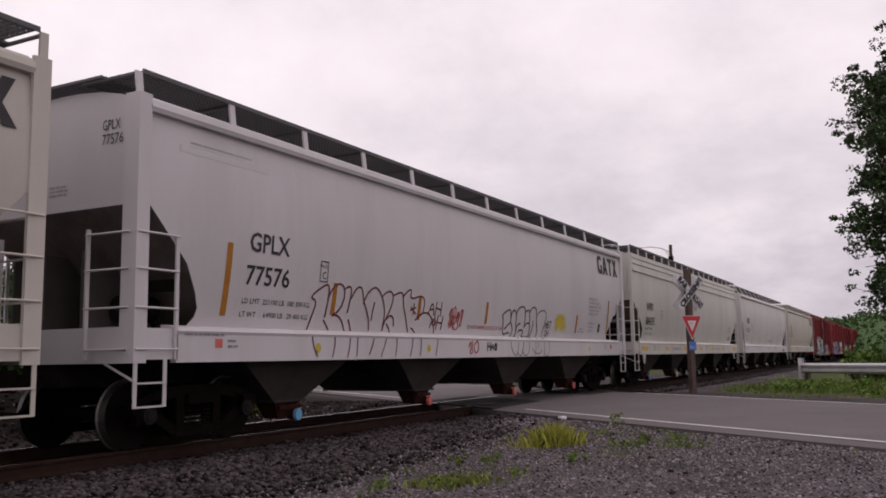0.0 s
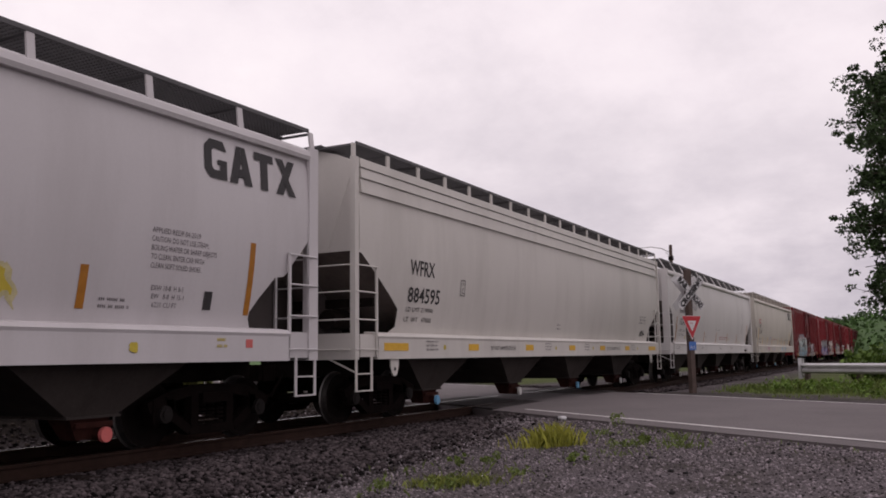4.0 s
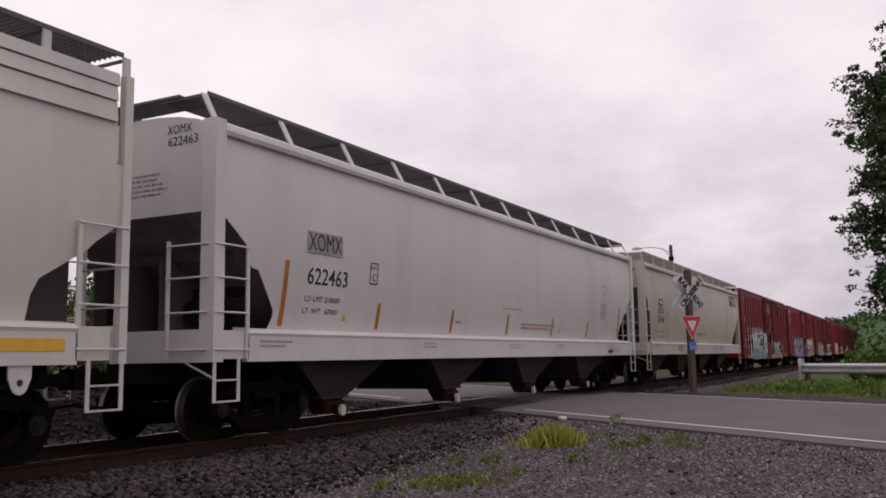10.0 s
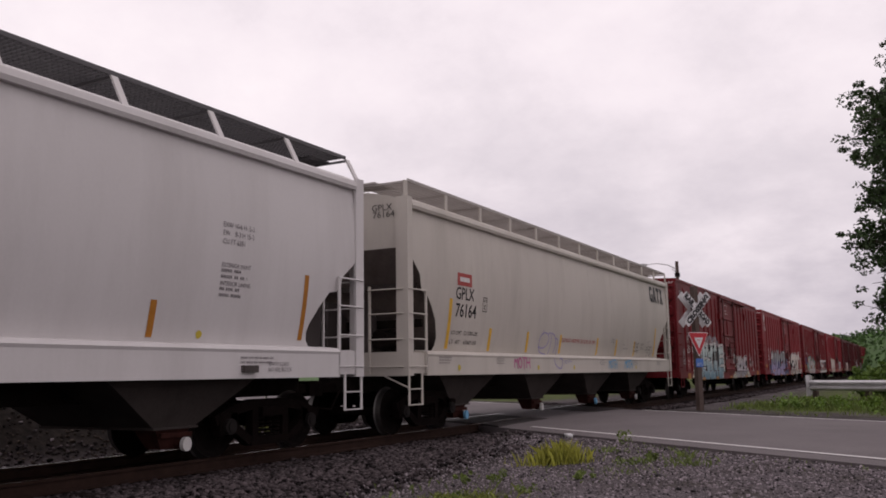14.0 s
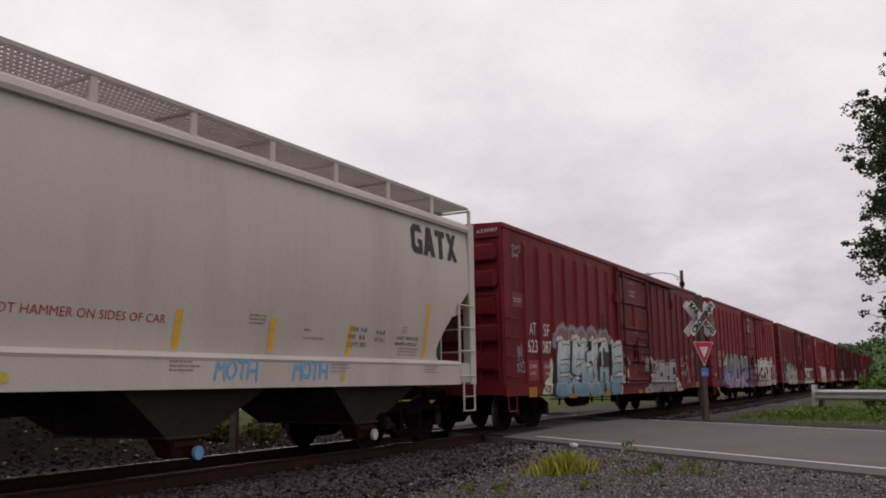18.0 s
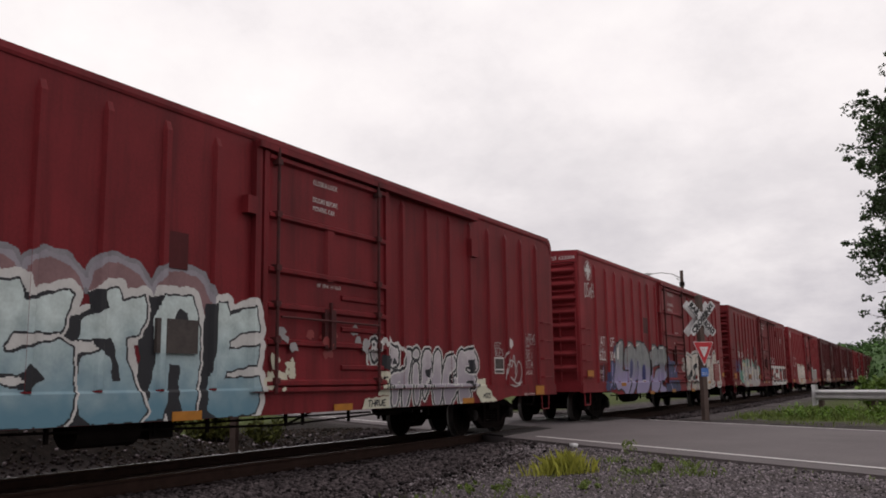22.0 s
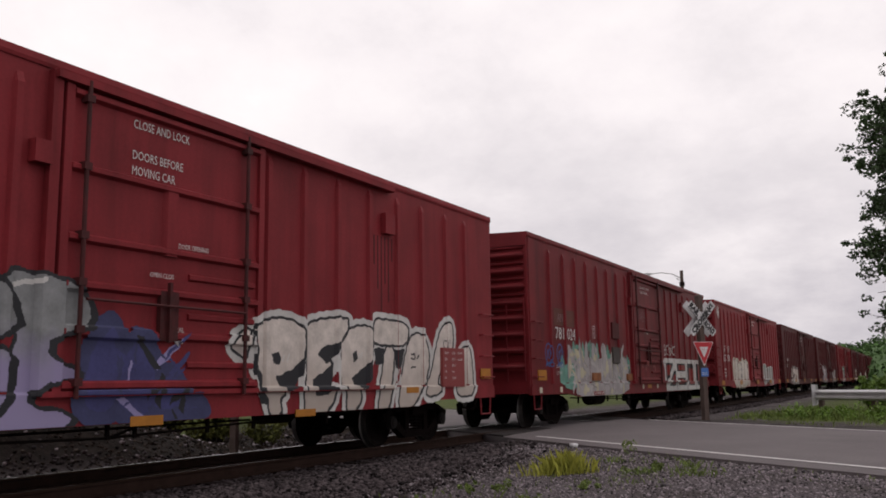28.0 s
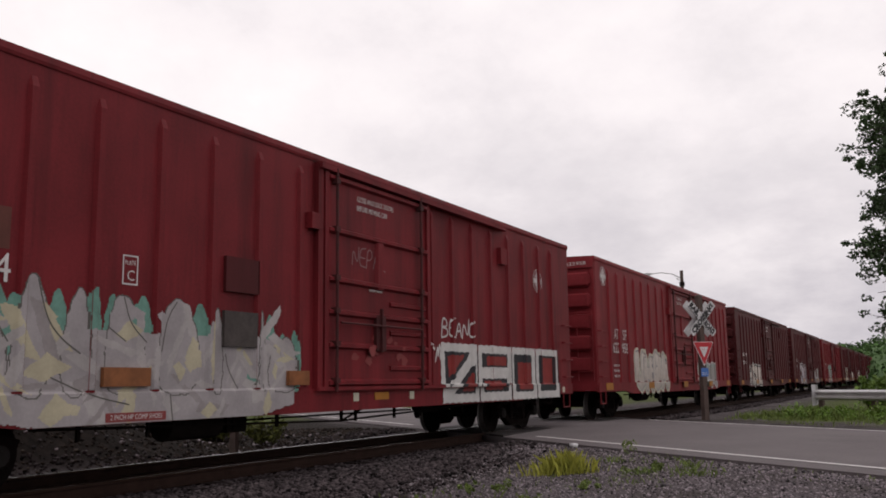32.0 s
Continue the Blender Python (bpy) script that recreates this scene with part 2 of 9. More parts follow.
def big_mesh(name, verts, faces, mat, smooth=False):
    """A mesh from arrays of vertices and equal-sized faces."""
    verts, faces = np.asarray(verts, dtype=np.float32), np.asarray(faces, dtype=np.int32)
    me = bpy.data.meshes.new(name)
    n, k = faces.shape
    me.vertices.add(len(verts))
    me.vertices.foreach_set("co", verts.ravel())
    me.loops.add(n * k)
    me.loops.foreach_set("vertex_index", faces.ravel())
    me.polygons.add(n)
    me.polygons.foreach_set("loop_start", np.arange(0, n * k, k, dtype=np.int32))
    me.materials.append(mat)
    if smooth:
        me.polygons.foreach_set("use_smooth", np.ones(n, dtype=bool))
    me.update(calc_edges=True)
    me.validate()
    return me


BOX_F = ((0, 3, 2, 1), (4, 5, 6, 7), (0, 1, 5, 4), (1, 2, 6, 5), (2, 3, 7, 6), (3, 0, 4, 7))


class Build:
    """Collects solids into one mesh."""

    def __init__(self):
        self.v, self.f, self.i, self.marks = [], [], [], [0]

    def cut(self):
        """What follows is a piece of its own."""
        if self.marks[-1] != len(self.f):
            self.marks.append(len(self.f))
        return self

    def split(self, name, mats):
        """One mesh for each piece."""
        out, ends = [], self.marks[1:] + [len(self.f)]
        for a, c in zip(self.marks, ends):
            if a == c:
                continue
            used = sorted({k for f in self.f[a:c] for k in f})
            at = {k: j for j, k in enumerate(used)}
            b = Build()
            b.v, b.f, b.i = [self.v[k] for k in used], [tuple(at[k] for k in f) for f in self.f[a:c]], self.i[a:c]
            out.append(b.mesh(name, mats))
        return out

    def add(self, verts, faces, mat=0):
        k = len(self.v)
        self.v += [tuple(v) for v in verts]
        self.f += [tuple(a + k for a in f) for f in faces]
        self.i += [mat] * len(faces)
        return self

    def box(self, x0, x1, y0, y1, z0, z1, mat=0):
        return self.add([(x0, y0, z0), (x1, y0, z0), (x1, y1, z0), (x0, y1, z0), (x0, y0, z1), (x1, y0, z1), (x1, y1, z1), (x0, y1, z1)], BOX_F, mat)

    def bar(self, a, b, w, h=None, mat=0, sides=4, up=(0, 0, 1)):
        """A bar from a to b; four-sided w by h, or round of diameter w."""
        a, b = Vector(a), Vector(b)
        d = (b - a).normalized()
        u = Vector(up)
        if abs(d.dot(u)) > 0.98:
            u = Vector((1, 0, 0))
        s = d.cross(u).normalized()
        u = s.cross(d).normalized()
        h = w if h is None else h
        if sides == 4:
            ring = [s * (w / 2 * p) + u * (h / 2 * q) for p, q in ((-1, -1), (1, -1), (1, 1), (-1, 1))]
        else:
            ring = [s * (w / 2 * math.cos(k * math.tau / sides)) + u * (h / 2 * math.sin(k * math.tau / sides)) for k in range(sides)]
        n = len(ring)
        faces = [tuple(range(n - 1, -1, -1)), tuple(range(n, 2 * n))] + [(k, (k + 1) % n, n + (k + 1) % n, n + k) for k in range(n)]
        return self.add([a + r for r in ring] + [b + r for r in ring], faces, mat)

    def prism(self, outline, axis, lo, hi, mat=0, lo_scale=None):
        """An outline of (p, q) pairs drawn out along an axis: x takes (y, z), y takes (x, z), z takes (x, y)."""
        def put(p, q, r):
            return {"x": (r, p, q), "y": (p, r, q), "z": (p, q, r)}[axis]
        n = len(outline)
        flip = axis == "y"
        vs = [put(p, q, lo) for p, q in outline] + [put(p, q, hi) for p, q in outline]
        faces = [tuple(range(n - 1, -1, -1)), tuple(range(n, 2 * n))] + [(k, (k + 1) % n, n + (k + 1) % n, n + k) for k in range(n)]
        if flip:
            faces = [f[::-1] for f in faces]
        return self.add(vs, faces, mat)

    def mesh(self, name, mats, smooth=False):
        me = mesh_from(name, self.v, self.f, mats, self.i, smooth)
        bm = bmesh.new()
        bm.from_mesh(me)
        bmesh.ops.recalc_face_normals(bm, faces=bm.faces)
        bm.to_mesh(me)
        bm.free()
        return me


def part(name, me, parent, label="", at=None):
    if isinstance(me, tuple):
        me = me[0].mesh(name, me[1])
    ob = new(name, me)
    ob.parent = parent
    if at is not None:
        ob.matrix_basis = at
    return tagged(ob, label)


def pieces(names, meshes, parent, label="", at=None):
    """Each mesh as a part of its own; names: one for all, or one each."""
    names = [names] * len(meshes) if isinstance(names, str) else names
    return [part(n, me, parent, label, at) for n, me in zip(names, meshes)]


def lettering(text, height, mat, width=None, spacing=1.0, bold=0.0):
    """Flat letters in the built-in font, from the lower left corner, in the plane that faces +X with reading direction +Y."""
    c = bpy.data.curves.new("lettering", "FONT")
    c.body, c.size, c.space_character, c.offset, c.resolution_u = text, height / 0.70, spacing, bold, 2
    ob = bpy.data.objects.new("lettering", c)
    scene.collection.objects.link(ob)
    me = bpy.data.meshes.new_from_object(ob.evaluated_get(bpy.context.evaluated_depsgraph_get()))
    bpy.data.objects.remove(ob)
    n = len(me.vertices)
    co = np.empty(n * 3, dtype=np.float32)
    me.vertices.foreach_get("co", co)
    co = co.reshape(-1, 3)
    co[:, 0] -= co[:, 0].min()
    if width:
        co[:, 0] *= width / co[:, 0].max()
    out = np.column_stack([np.zeros(n), co[:, 0], co[:, 1]]).astype(np.float32)
    me.vertices.foreach_set("co", out.ravel())
    me.materials.clear()
    me.materials.append(mat)
    me.update()
    return me


def bars(rows, length, height, mat, seed=0):
    """Lines of writing too small to read, as bars of its size: word by word."""
    rnd, b = random.Random(seed), Build()
    pitch = height / rows
    for r in range(rows):
        y, z = 0.0, height - (r + 1) * pitch
        end = length * rnd.uniform(0.7, 1.0)
        while y < end:
            w = min(rnd.uniform(0.5, 1.6) * pitch * 1.6, end - y + 0.01)
            # a word is a row of short upright dashes
            n = max(2, int(w / (pitch * 0.30)))
            for k in range(n):
                p, q = y + w * k / n, y + w * (k + 0.58) / n
                b.add([(0, p, z + pitch * 0.3), (0, q, z + pitch * 0.3), (0, q, z + pitch * 0.75), (0, p, z + pitch * 0.75)], [(0, 1, 2, 3)])
            y += w + pitch * 0.35
    return b.mesh("bars", [mat])

# ---------------------------------------------------------------- ground, road, track
XC = -9.341                      # centre line of the track
RN = (0.598, 0.801)              # across the road
RD = (0.801, -0.598)             # along the road, towards the camera's right
LINE_NEAR, LINE_FAR = 9.32, 15.72
EDGE_NEAR, EDGE_FAR = 8.86, 16.05


def smooth(a, lo, hi):
    s = np.clip((a - lo) / (hi - lo), 0, 1)
    return s * s * (3 - 2 * s)


def lumps(x, y, seed, scale):
    """Cheap smooth relief for arrays."""
    r = np.random.RandomState(seed)
    out = 0
    for k in range(5):
        a, ph = r.uniform(0, math.tau, 2)
        f = scale * r.uniform(0.6, 1.8)
        out = out + np.sin((x * math.cos(a) + y * math.sin(a)) * f + ph)
    return out / 5


def ground_z(x, y):
    x, y = np.asarray(x, dtype=float), np.asarray(y, dtype=float)
    q = x * RN[0] + y * RN[1]
    lot = -0.07 - 0.30 * smooth(EDGE_NEAR - q, 0.2, 7.0) + 0.02 * lumps(x, y, 3, 1.3)
    far = -0.04 - 0.05 * smooth(q - EDGE_FAR, 0.5, 6.0) + 0.03 * lumps(x, y, 5, 1.1)
    z = np.where(q > (EDGE_NEAR + EDGE_FAR) / 2, far, lot)
    d = np.abs(x - XC)
    bed = -0.215 - 0.17 * np.clip(d - 2.1, 0, None) + 0.015 * lumps(x, y, 7, 3.0)
    z = np.where(d < 2.1, bed, np.maximum(z, bed))
    # rubble heaps beyond the track
    w = smooth(XC - x, 2.3, 4.6) * (1 - smooth(XC - x, 8.0, 13.0)) * smooth(4.2 - q, 0.0, 3.6)
    z = z + w * (1.05 + 0.35 * lumps(x, y, 11, 0.9) + 0.12 * lumps(x, y, 12, 3.1))
    z = z + smooth(XC - x, 9, 30) * smooth(9.0 - q, 0, 14) * 1.6
    # the road strip lies in a shallow tray
    tray = smooth(q, EDGE_NEAR - 0.15, EDGE_NEAR + 0.1) * (1 - smooth(q, EDGE_FAR - 0.1, EDGE_FAR + 0.15))
    return z * (1 - tray) + tray * -0.24


def axis_steps(lo, hi, fine_lo, fine_hi, step):
    a = list(np.arange(fine_lo, fine_hi + 1e-6, step))
    s, v = step, fine_lo
    while v > lo:
        s *= 1.35
        v -= s
        a.insert(0, max(v, lo))
    s, v = step, fine_hi
    while v < hi:
        s *= 1.35
        v += s
        a.append(min(v, hi))
    return np.array(a)


def make_ground():
    xs, ys = axis_steps(-2500, 2500, -26, 8, 0.2), axis_steps(-2500, 2500, 0, 48, 0.2)
    X, Y = np.meshgrid(xs, ys, indexing="ij")
    Z = ground_z(X, Y)
    nx, ny = X.shape
    k = np.arange(nx * ny).reshape(nx, ny)
    f = np.stack([k[:-1, :-1], k[1:, :-1], k[1:, 1:], k[:-1, 1:]], -1).reshape(-1, 4)
    me = big_mesh("ground", np.stack([X, Y, Z], -1).reshape(-1, 3), f, M["ground"], True)
    Q = X * RN[0] + Y * RN[1]
    g = smooth(Q + 0.8 * lumps(X, Y, 27, 1.4), EDGE_FAR + 0.9, EDGE_FAR + 3.6) * smooth(X + 0.5 * lumps(X, Y, 28, 1.8), XC + 3.2, XC + 6.0)
    g = np.maximum(g, smooth(XC - X, 3.0, 5.5) * smooth(Q, EDGE_FAR + 0.3, EDGE_FAR + 1.5))
    g = np.maximum(g, smooth(np.hypot(X, Y), 45, 70) * smooth(np.abs(X - XC), 3, 5))
    g = np.maximum(g, smooth(XC - X, 8, 12))
    g = np.clip(g + 0.25 * lumps(X, Y, 21, 1.7) * (g > 0.05), 0, 1)
    me.attributes.new("grass", "FLOAT", "POINT").data.foreach_set("value", g.ravel().astype(np.float32))
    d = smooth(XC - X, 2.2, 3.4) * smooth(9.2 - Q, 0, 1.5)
    # strip along the rails: shade under the train, painted through the same mask
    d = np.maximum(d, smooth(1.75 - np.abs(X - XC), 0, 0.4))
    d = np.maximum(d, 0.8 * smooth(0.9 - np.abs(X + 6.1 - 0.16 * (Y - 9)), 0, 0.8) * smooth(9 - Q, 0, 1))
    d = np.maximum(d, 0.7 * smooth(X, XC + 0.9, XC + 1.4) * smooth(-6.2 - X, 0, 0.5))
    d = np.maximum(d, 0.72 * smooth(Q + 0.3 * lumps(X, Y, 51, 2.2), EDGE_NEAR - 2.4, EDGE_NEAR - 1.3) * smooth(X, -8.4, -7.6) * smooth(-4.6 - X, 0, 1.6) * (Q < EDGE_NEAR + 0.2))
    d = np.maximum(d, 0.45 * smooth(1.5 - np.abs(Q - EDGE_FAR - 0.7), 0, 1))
    me.attributes.new("earth_shade", "FLOAT", "POINT").data.foreach_set("value", np.clip(d, 0, 1).ravel().astype(np.float32))
    return tagged(new("ground", me), "grey gravel lot, dirt and grass beside the railway", "ground", kind="structure")


make_ground()


def road_point(a, q, z):
    """a along the road from the middle of the crossing, q across it."""
    return (RD[0] * a + RN[0] * q, RD[1] * a + RN[1] * q, z)


def make_road():
    b = Build()
    A = list(np.arange(-60, 61, 3.0))
    A = [-220, -140, -90] + A + [90, 140, 220]
    Q = [EDGE_NEAR, LINE_NEAR, (LINE_NEAR + LINE_FAR) / 2, LINE_FAR, EDGE_FAR]
    zs = [-0.03, -0.008, 0.02, -0.008, -0.03]
    rows = [[road_point(a, q, z - 0.012) for q, z in zip(Q, zs)] for a in A]
    vs = [p for r in rows for p in r] + [(p[0], p[1], -0.3) for r in rows for p in (r[0], r[-1])]
    n, fs = len(Q), []
    base = len(A) * n
    for i in range(len(A) - 1):
        fs += [(i * n + j, (i + 1) * n + j, (i + 1) * n + j + 1, i * n + j + 1) for j in range(n - 1)]
        fs += [(i * n, base + 2 * i, base + 2 * i + 2, (i + 1) * n), (i * n + n - 1, (i + 1) * n + n - 1, base + 2 * i + 3, base + 2 * i + 1)]
    b.add(vs, fs)
    road = tagged(new("road", b.mesh("road", [M["asphalt"]])), "worn grey asphalt road over the level crossing", "road", kind="structure")
    for q, z, lo, hi in ((LINE_NEAR, -0.014, -15.8, 90), (LINE_FAR, -0.014, -20.4, 90), (LINE_NEAR, -0.014, -110, -22.5), (LINE_FAR, -0.014, -110, -27.5)):
        # each edge line stops short of the rails
        c = Build()
        ss = np.linspace(lo, hi, 40)
        for s0, s1 in zip(ss[:-1], ss[1:]):
            c.add([road_point(s0, q - 0.055, z), road_point(s1, q - 0.055, z), road_point(s1, q + 0.055, z), road_point(s0, q + 0.055, z)], [(0, 1, 2, 3)])
        part("edge_line", c.mesh("edge_line", [M["line"]]), road, "white painted edge line")
    return road


make_road()


def rail_mesh(y0, y1, band):
    prof = [(-0.07, -0.172), (0.07, -0.172), (0.07, -0.160), (0.012, -0.135), (0.010, -0.045), (0.035, -0.035), (0.036, -0.008), (0.024, 0.0),
            (-0.024, 0.0), (-0.036, -0.008), (-0.035, -0.035), (-0.010, -0.045), (-0.012, -0.135), (-0.07, -0.160)]
    prof = prof[:8] + [(band, 0.001), (-band, 0.001)] + prof[8:]
    b = Build().prism(prof, "y", y0, y1)
    me = b.mesh("rail", [M["rail"], M["railhead"]])
    for p in me.polygons:
        if p.normal.z > 0.5 and p.center.z > 0.0008:
            p.material_index = 1
    return me


def make_track():
    track = tagged(new("railway_track"), "single railway track on grey ballast with rusty rails", "railway track", kind="structure")
    track.matrix_basis = pose(XC, 0, 0)
    # near rail: polished band narrowed, rust colour standing in for the train's shade
    for x, band in ((-0.7525, 0.022), (0.7525, 0.005)):
        part("rail", rail_mesh(-60, 420, band), track, "rusty rail with a polished head", pose(x, 0, 0))
    tb = Build().prism([(-1.3, -0.38), (1.3, -0.38), (1.3, -0.185), (1.285, -0.175), (-1.285, -0.175), (-1.3, -0.185)], "y", -0.115, 0.115)
    tie = tb.mesh("tie", [M["tie"]])
    rnd = random.Random(4)
    for k in range(110):
        part("tie", tie, track, at=pose(rnd.uniform(-0.03, 0.03), 1.0 + k * 0.53, rnd.uniform(-0.008, 0.004), 0, 0, rnd.uniform(-0.8, 0.8)))
    far = Build()
    for k in range(110, 640):
        far.box(-1.3, 1.3, 0.885 + k * 0.53, 1.115 + k * 0.53, -0.38, -0.178)
    for k in range(0, 110):
        far.box(-1.3, 1.3, 0.885 - (k + 1) * 0.53, 1.115 - (k + 1) * 0.53, -0.38, -0.178)
    tagged(part("far_ties", far.mesh("far_ties", [M["tie"]]), track), kind="stuff")
    # timber and asphalt panels between and beside the rails at the crossing
    for x0, x1 in ((-0.66, 0.66), (0.83, 1.5), (-1.5, -0.83)):
        c = Build()
        xa = XC + (x0 + x1) / 2
        ya, yb = (EDGE_NEAR - RN[0] * xa) / RN[1], (EDGE_FAR - RN[0] * xa) / RN[1]
        c.prism([(x0, ya - RN[0] / RN[1] * (XC + x0 - xa)), (x1, ya - RN[0] / RN[1] * (XC + x1 - xa)), (x1, yb - RN[0] / RN[1] * (XC + x1 - xa)), (x0, yb - RN[0] / RN[1] * (XC + x0 - xa))], "z", -0.17, -0.004)
        part("crossing_panel", c.mesh("crossing_panel", [M["shaded_asphalt"]]), track, "asphalt crossing panel beside the rail")
    return track


make_track()

# stones
STONE_V = np.array([(-1, -1, -0.7), (1, -0.8, -0.8), (0.9, 1, -0.7), (-0.8, 0.9, -0.9), (-0.7, -0.8, 0.8), (0.8, -0.9, 0.6), (0.6, 0.8, 0.9), (-0.9, 0.7, 0.7)]) * 0.62
STONE_F = np.array([(0, 3, 2, 1), (4, 5, 6, 7), (0, 1, 5, 4), (1, 2, 6, 5), (2, 3, 7, 6), (3, 0, 4, 7)])


def scatter(rs, xs, ys, zs, size, flat=0.75):
    """Angular stones at the given places."""
    n = len(xs)
    v = STONE_V[None] * (1 + rs.uniform(-0.35, 0.35, (n, 8, 3)))
    q = rs.normal(size=(n, 4))
    q /= np.linalg.norm(q, axis=1)[:, None]
    w, a, b, c = q.T
    R = np.stack([1 - 2 * (b * b + c * c), 2 * (a * b - w * c), 2 * (a * c + w * b), 2 * (a * b + w * c), 1 - 2 * (a * a + c * c), 2 * (b * c - w * a),
                  2 * (a * c - w * b), 2 * (b * c + w * a), 1 - 2 * (a * a + b * b)], -1).reshape(n, 3, 3)
    v = np.einsum("nij,nkj->nki", R, v) * size[:, None, None] * np.array([1, 1, flat])
    v += np.stack([xs, ys, zs], -1)[:, None]
    return v.reshape(-1, 3), (STONE_F[None] + 8 * np.arange(n)[:, None, None]).reshape(-1, 4)


def outside_road(x, y, pad=0.0):
    q = x * RN[0] + y * RN[1]
    return (q < EDGE_NEAR - pad) | (q > EDGE_FAR + pad)


def make_stones():
    rs = np.random.RandomState(5)
    V, F, k = [], [], 0
    for n, x0, x1, y0, y1, s0, s1 in ((26000, -8.5, -5.6, 3.0, 18.5, 0.022, 0.056), (3000, -12.6, -11.2, 3.0, 30.0, 0.025, 0.05),
                                      (9000, -8.5, -6.4, 24.0, 80.0, 0.03, 0.06)):
        x, y = rs.uniform(x0, x1, n), rs.uniform(y0, y1, n)
        ok = outside_road(x, y, 0.05)
        # a thinning toe on the camera's side
        ok &= (x < -6.3 + 0.35 * lumps(x * 0, y, 9, 1.1)) | (rs.rand(n) < 0.12) | (y > 22)
        bare = smooth(x * RN[0] + y * RN[1] + 0.3 * lumps(x, y, 51, 2.2), EDGE_NEAR - 2.3, EDGE_NEAR - 1.3) * smooth(x, -8.1, -7.3) * (y < 22)
        ok &= rs.rand(n) > 0.93 * bare
        x, y = x[ok], y[ok]
        s = rs.uniform(s0, s1, len(x))
        v, f = scatter(rs, x, y, ground_z(x, y) + s * 0.25 + 0.012, s)
        V.append(v)
        F.append(f + k)
        k += len(v)
    tagged(new("ballast", big_mesh("ballast", np.concatenate(V), np.concatenate(F), M["stone"])), "loose grey crushed-stone ballast along the rails", "ballast", kind="stuff")
    # stones between the rails, their dark colour holding the shade under the train
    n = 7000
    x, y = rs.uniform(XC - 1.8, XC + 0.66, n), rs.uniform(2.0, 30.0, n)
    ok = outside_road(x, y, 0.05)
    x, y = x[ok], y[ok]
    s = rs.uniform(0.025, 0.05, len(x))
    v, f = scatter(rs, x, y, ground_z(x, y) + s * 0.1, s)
    tagged(new("track_stones", big_mesh("track_stones", v, f, M["shaded_ballast"])), "ballast between the rails, coloured dark for the train's shade", "ballast", kind="stuff")
    n = 9000
    x, y = rs.uniform(-17.0, -11.2, n), rs.uniform(3.0, 20.0, n)
    ok = outside_road(x, y, 0.1)
    x, y = x[ok], y[ok]
    s = rs.uniform(0.012, 0.05, len(x)) * np.where(rs.rand(len(x)) < 0.04, 1.8, 1)
    v, f = scatter(rs, x, y, ground_z(x, y) + s * 0.2, s)
    tagged(new("rubble", big_mesh("rubble", v, f, M["rubble"])), "dark broken rubble beyond the track", "rubble", kind="stuff")
    n = 420
    x, y = rs.uniform(-16.0, -11.4, n), rs.uniform(4.0, 18.0, n)
    ok = outside_road(x, y, 0.2)
    x, y = x[ok], y[ok]
    s = rs.uniform(0.02, 0.06, len(x))
    v, f = scatter(rs, x, y, ground_z(x, y) + s * 0.5, s)
    tagged(new("pale_rubble", big_mesh("pale_rubble", v, f, M["pebble"])), "pale broken pieces on the rubble heap", "rubble", kind="stuff")
    n = 42000
    x, y = rs.uniform(-6.8, 1.5, n), rs.uniform(5.0, 17.0, n)
    ok = outside_road(x, y, 0.0) & (x * RN[0] + y * RN[1] < 9)
    x, y = x[ok], y[ok]
    s = rs.uniform(0.006, 0.022, len(x)) * np.where(rs.rand(len(x)) < 0.02, 1.8, 1)
    v, f = scatter(rs, x, y, ground_z(x, y) + s * 0.3, s)
    tagged(new("lot_gravel", big_mesh("lot_gravel", v, f, M["pebble"])), "fine grey gravel strewn over the lot", "gravel", kind="stuff")


make_stones()

# ---------------------------------------------------------------- roadside things


def plane_pose(x, y, z, yaw):
    """A frame whose +X looks along yaw, +Y runs to the reader's right, +Z up."""
    return pose(x, y, z, 0, 0, yaw)


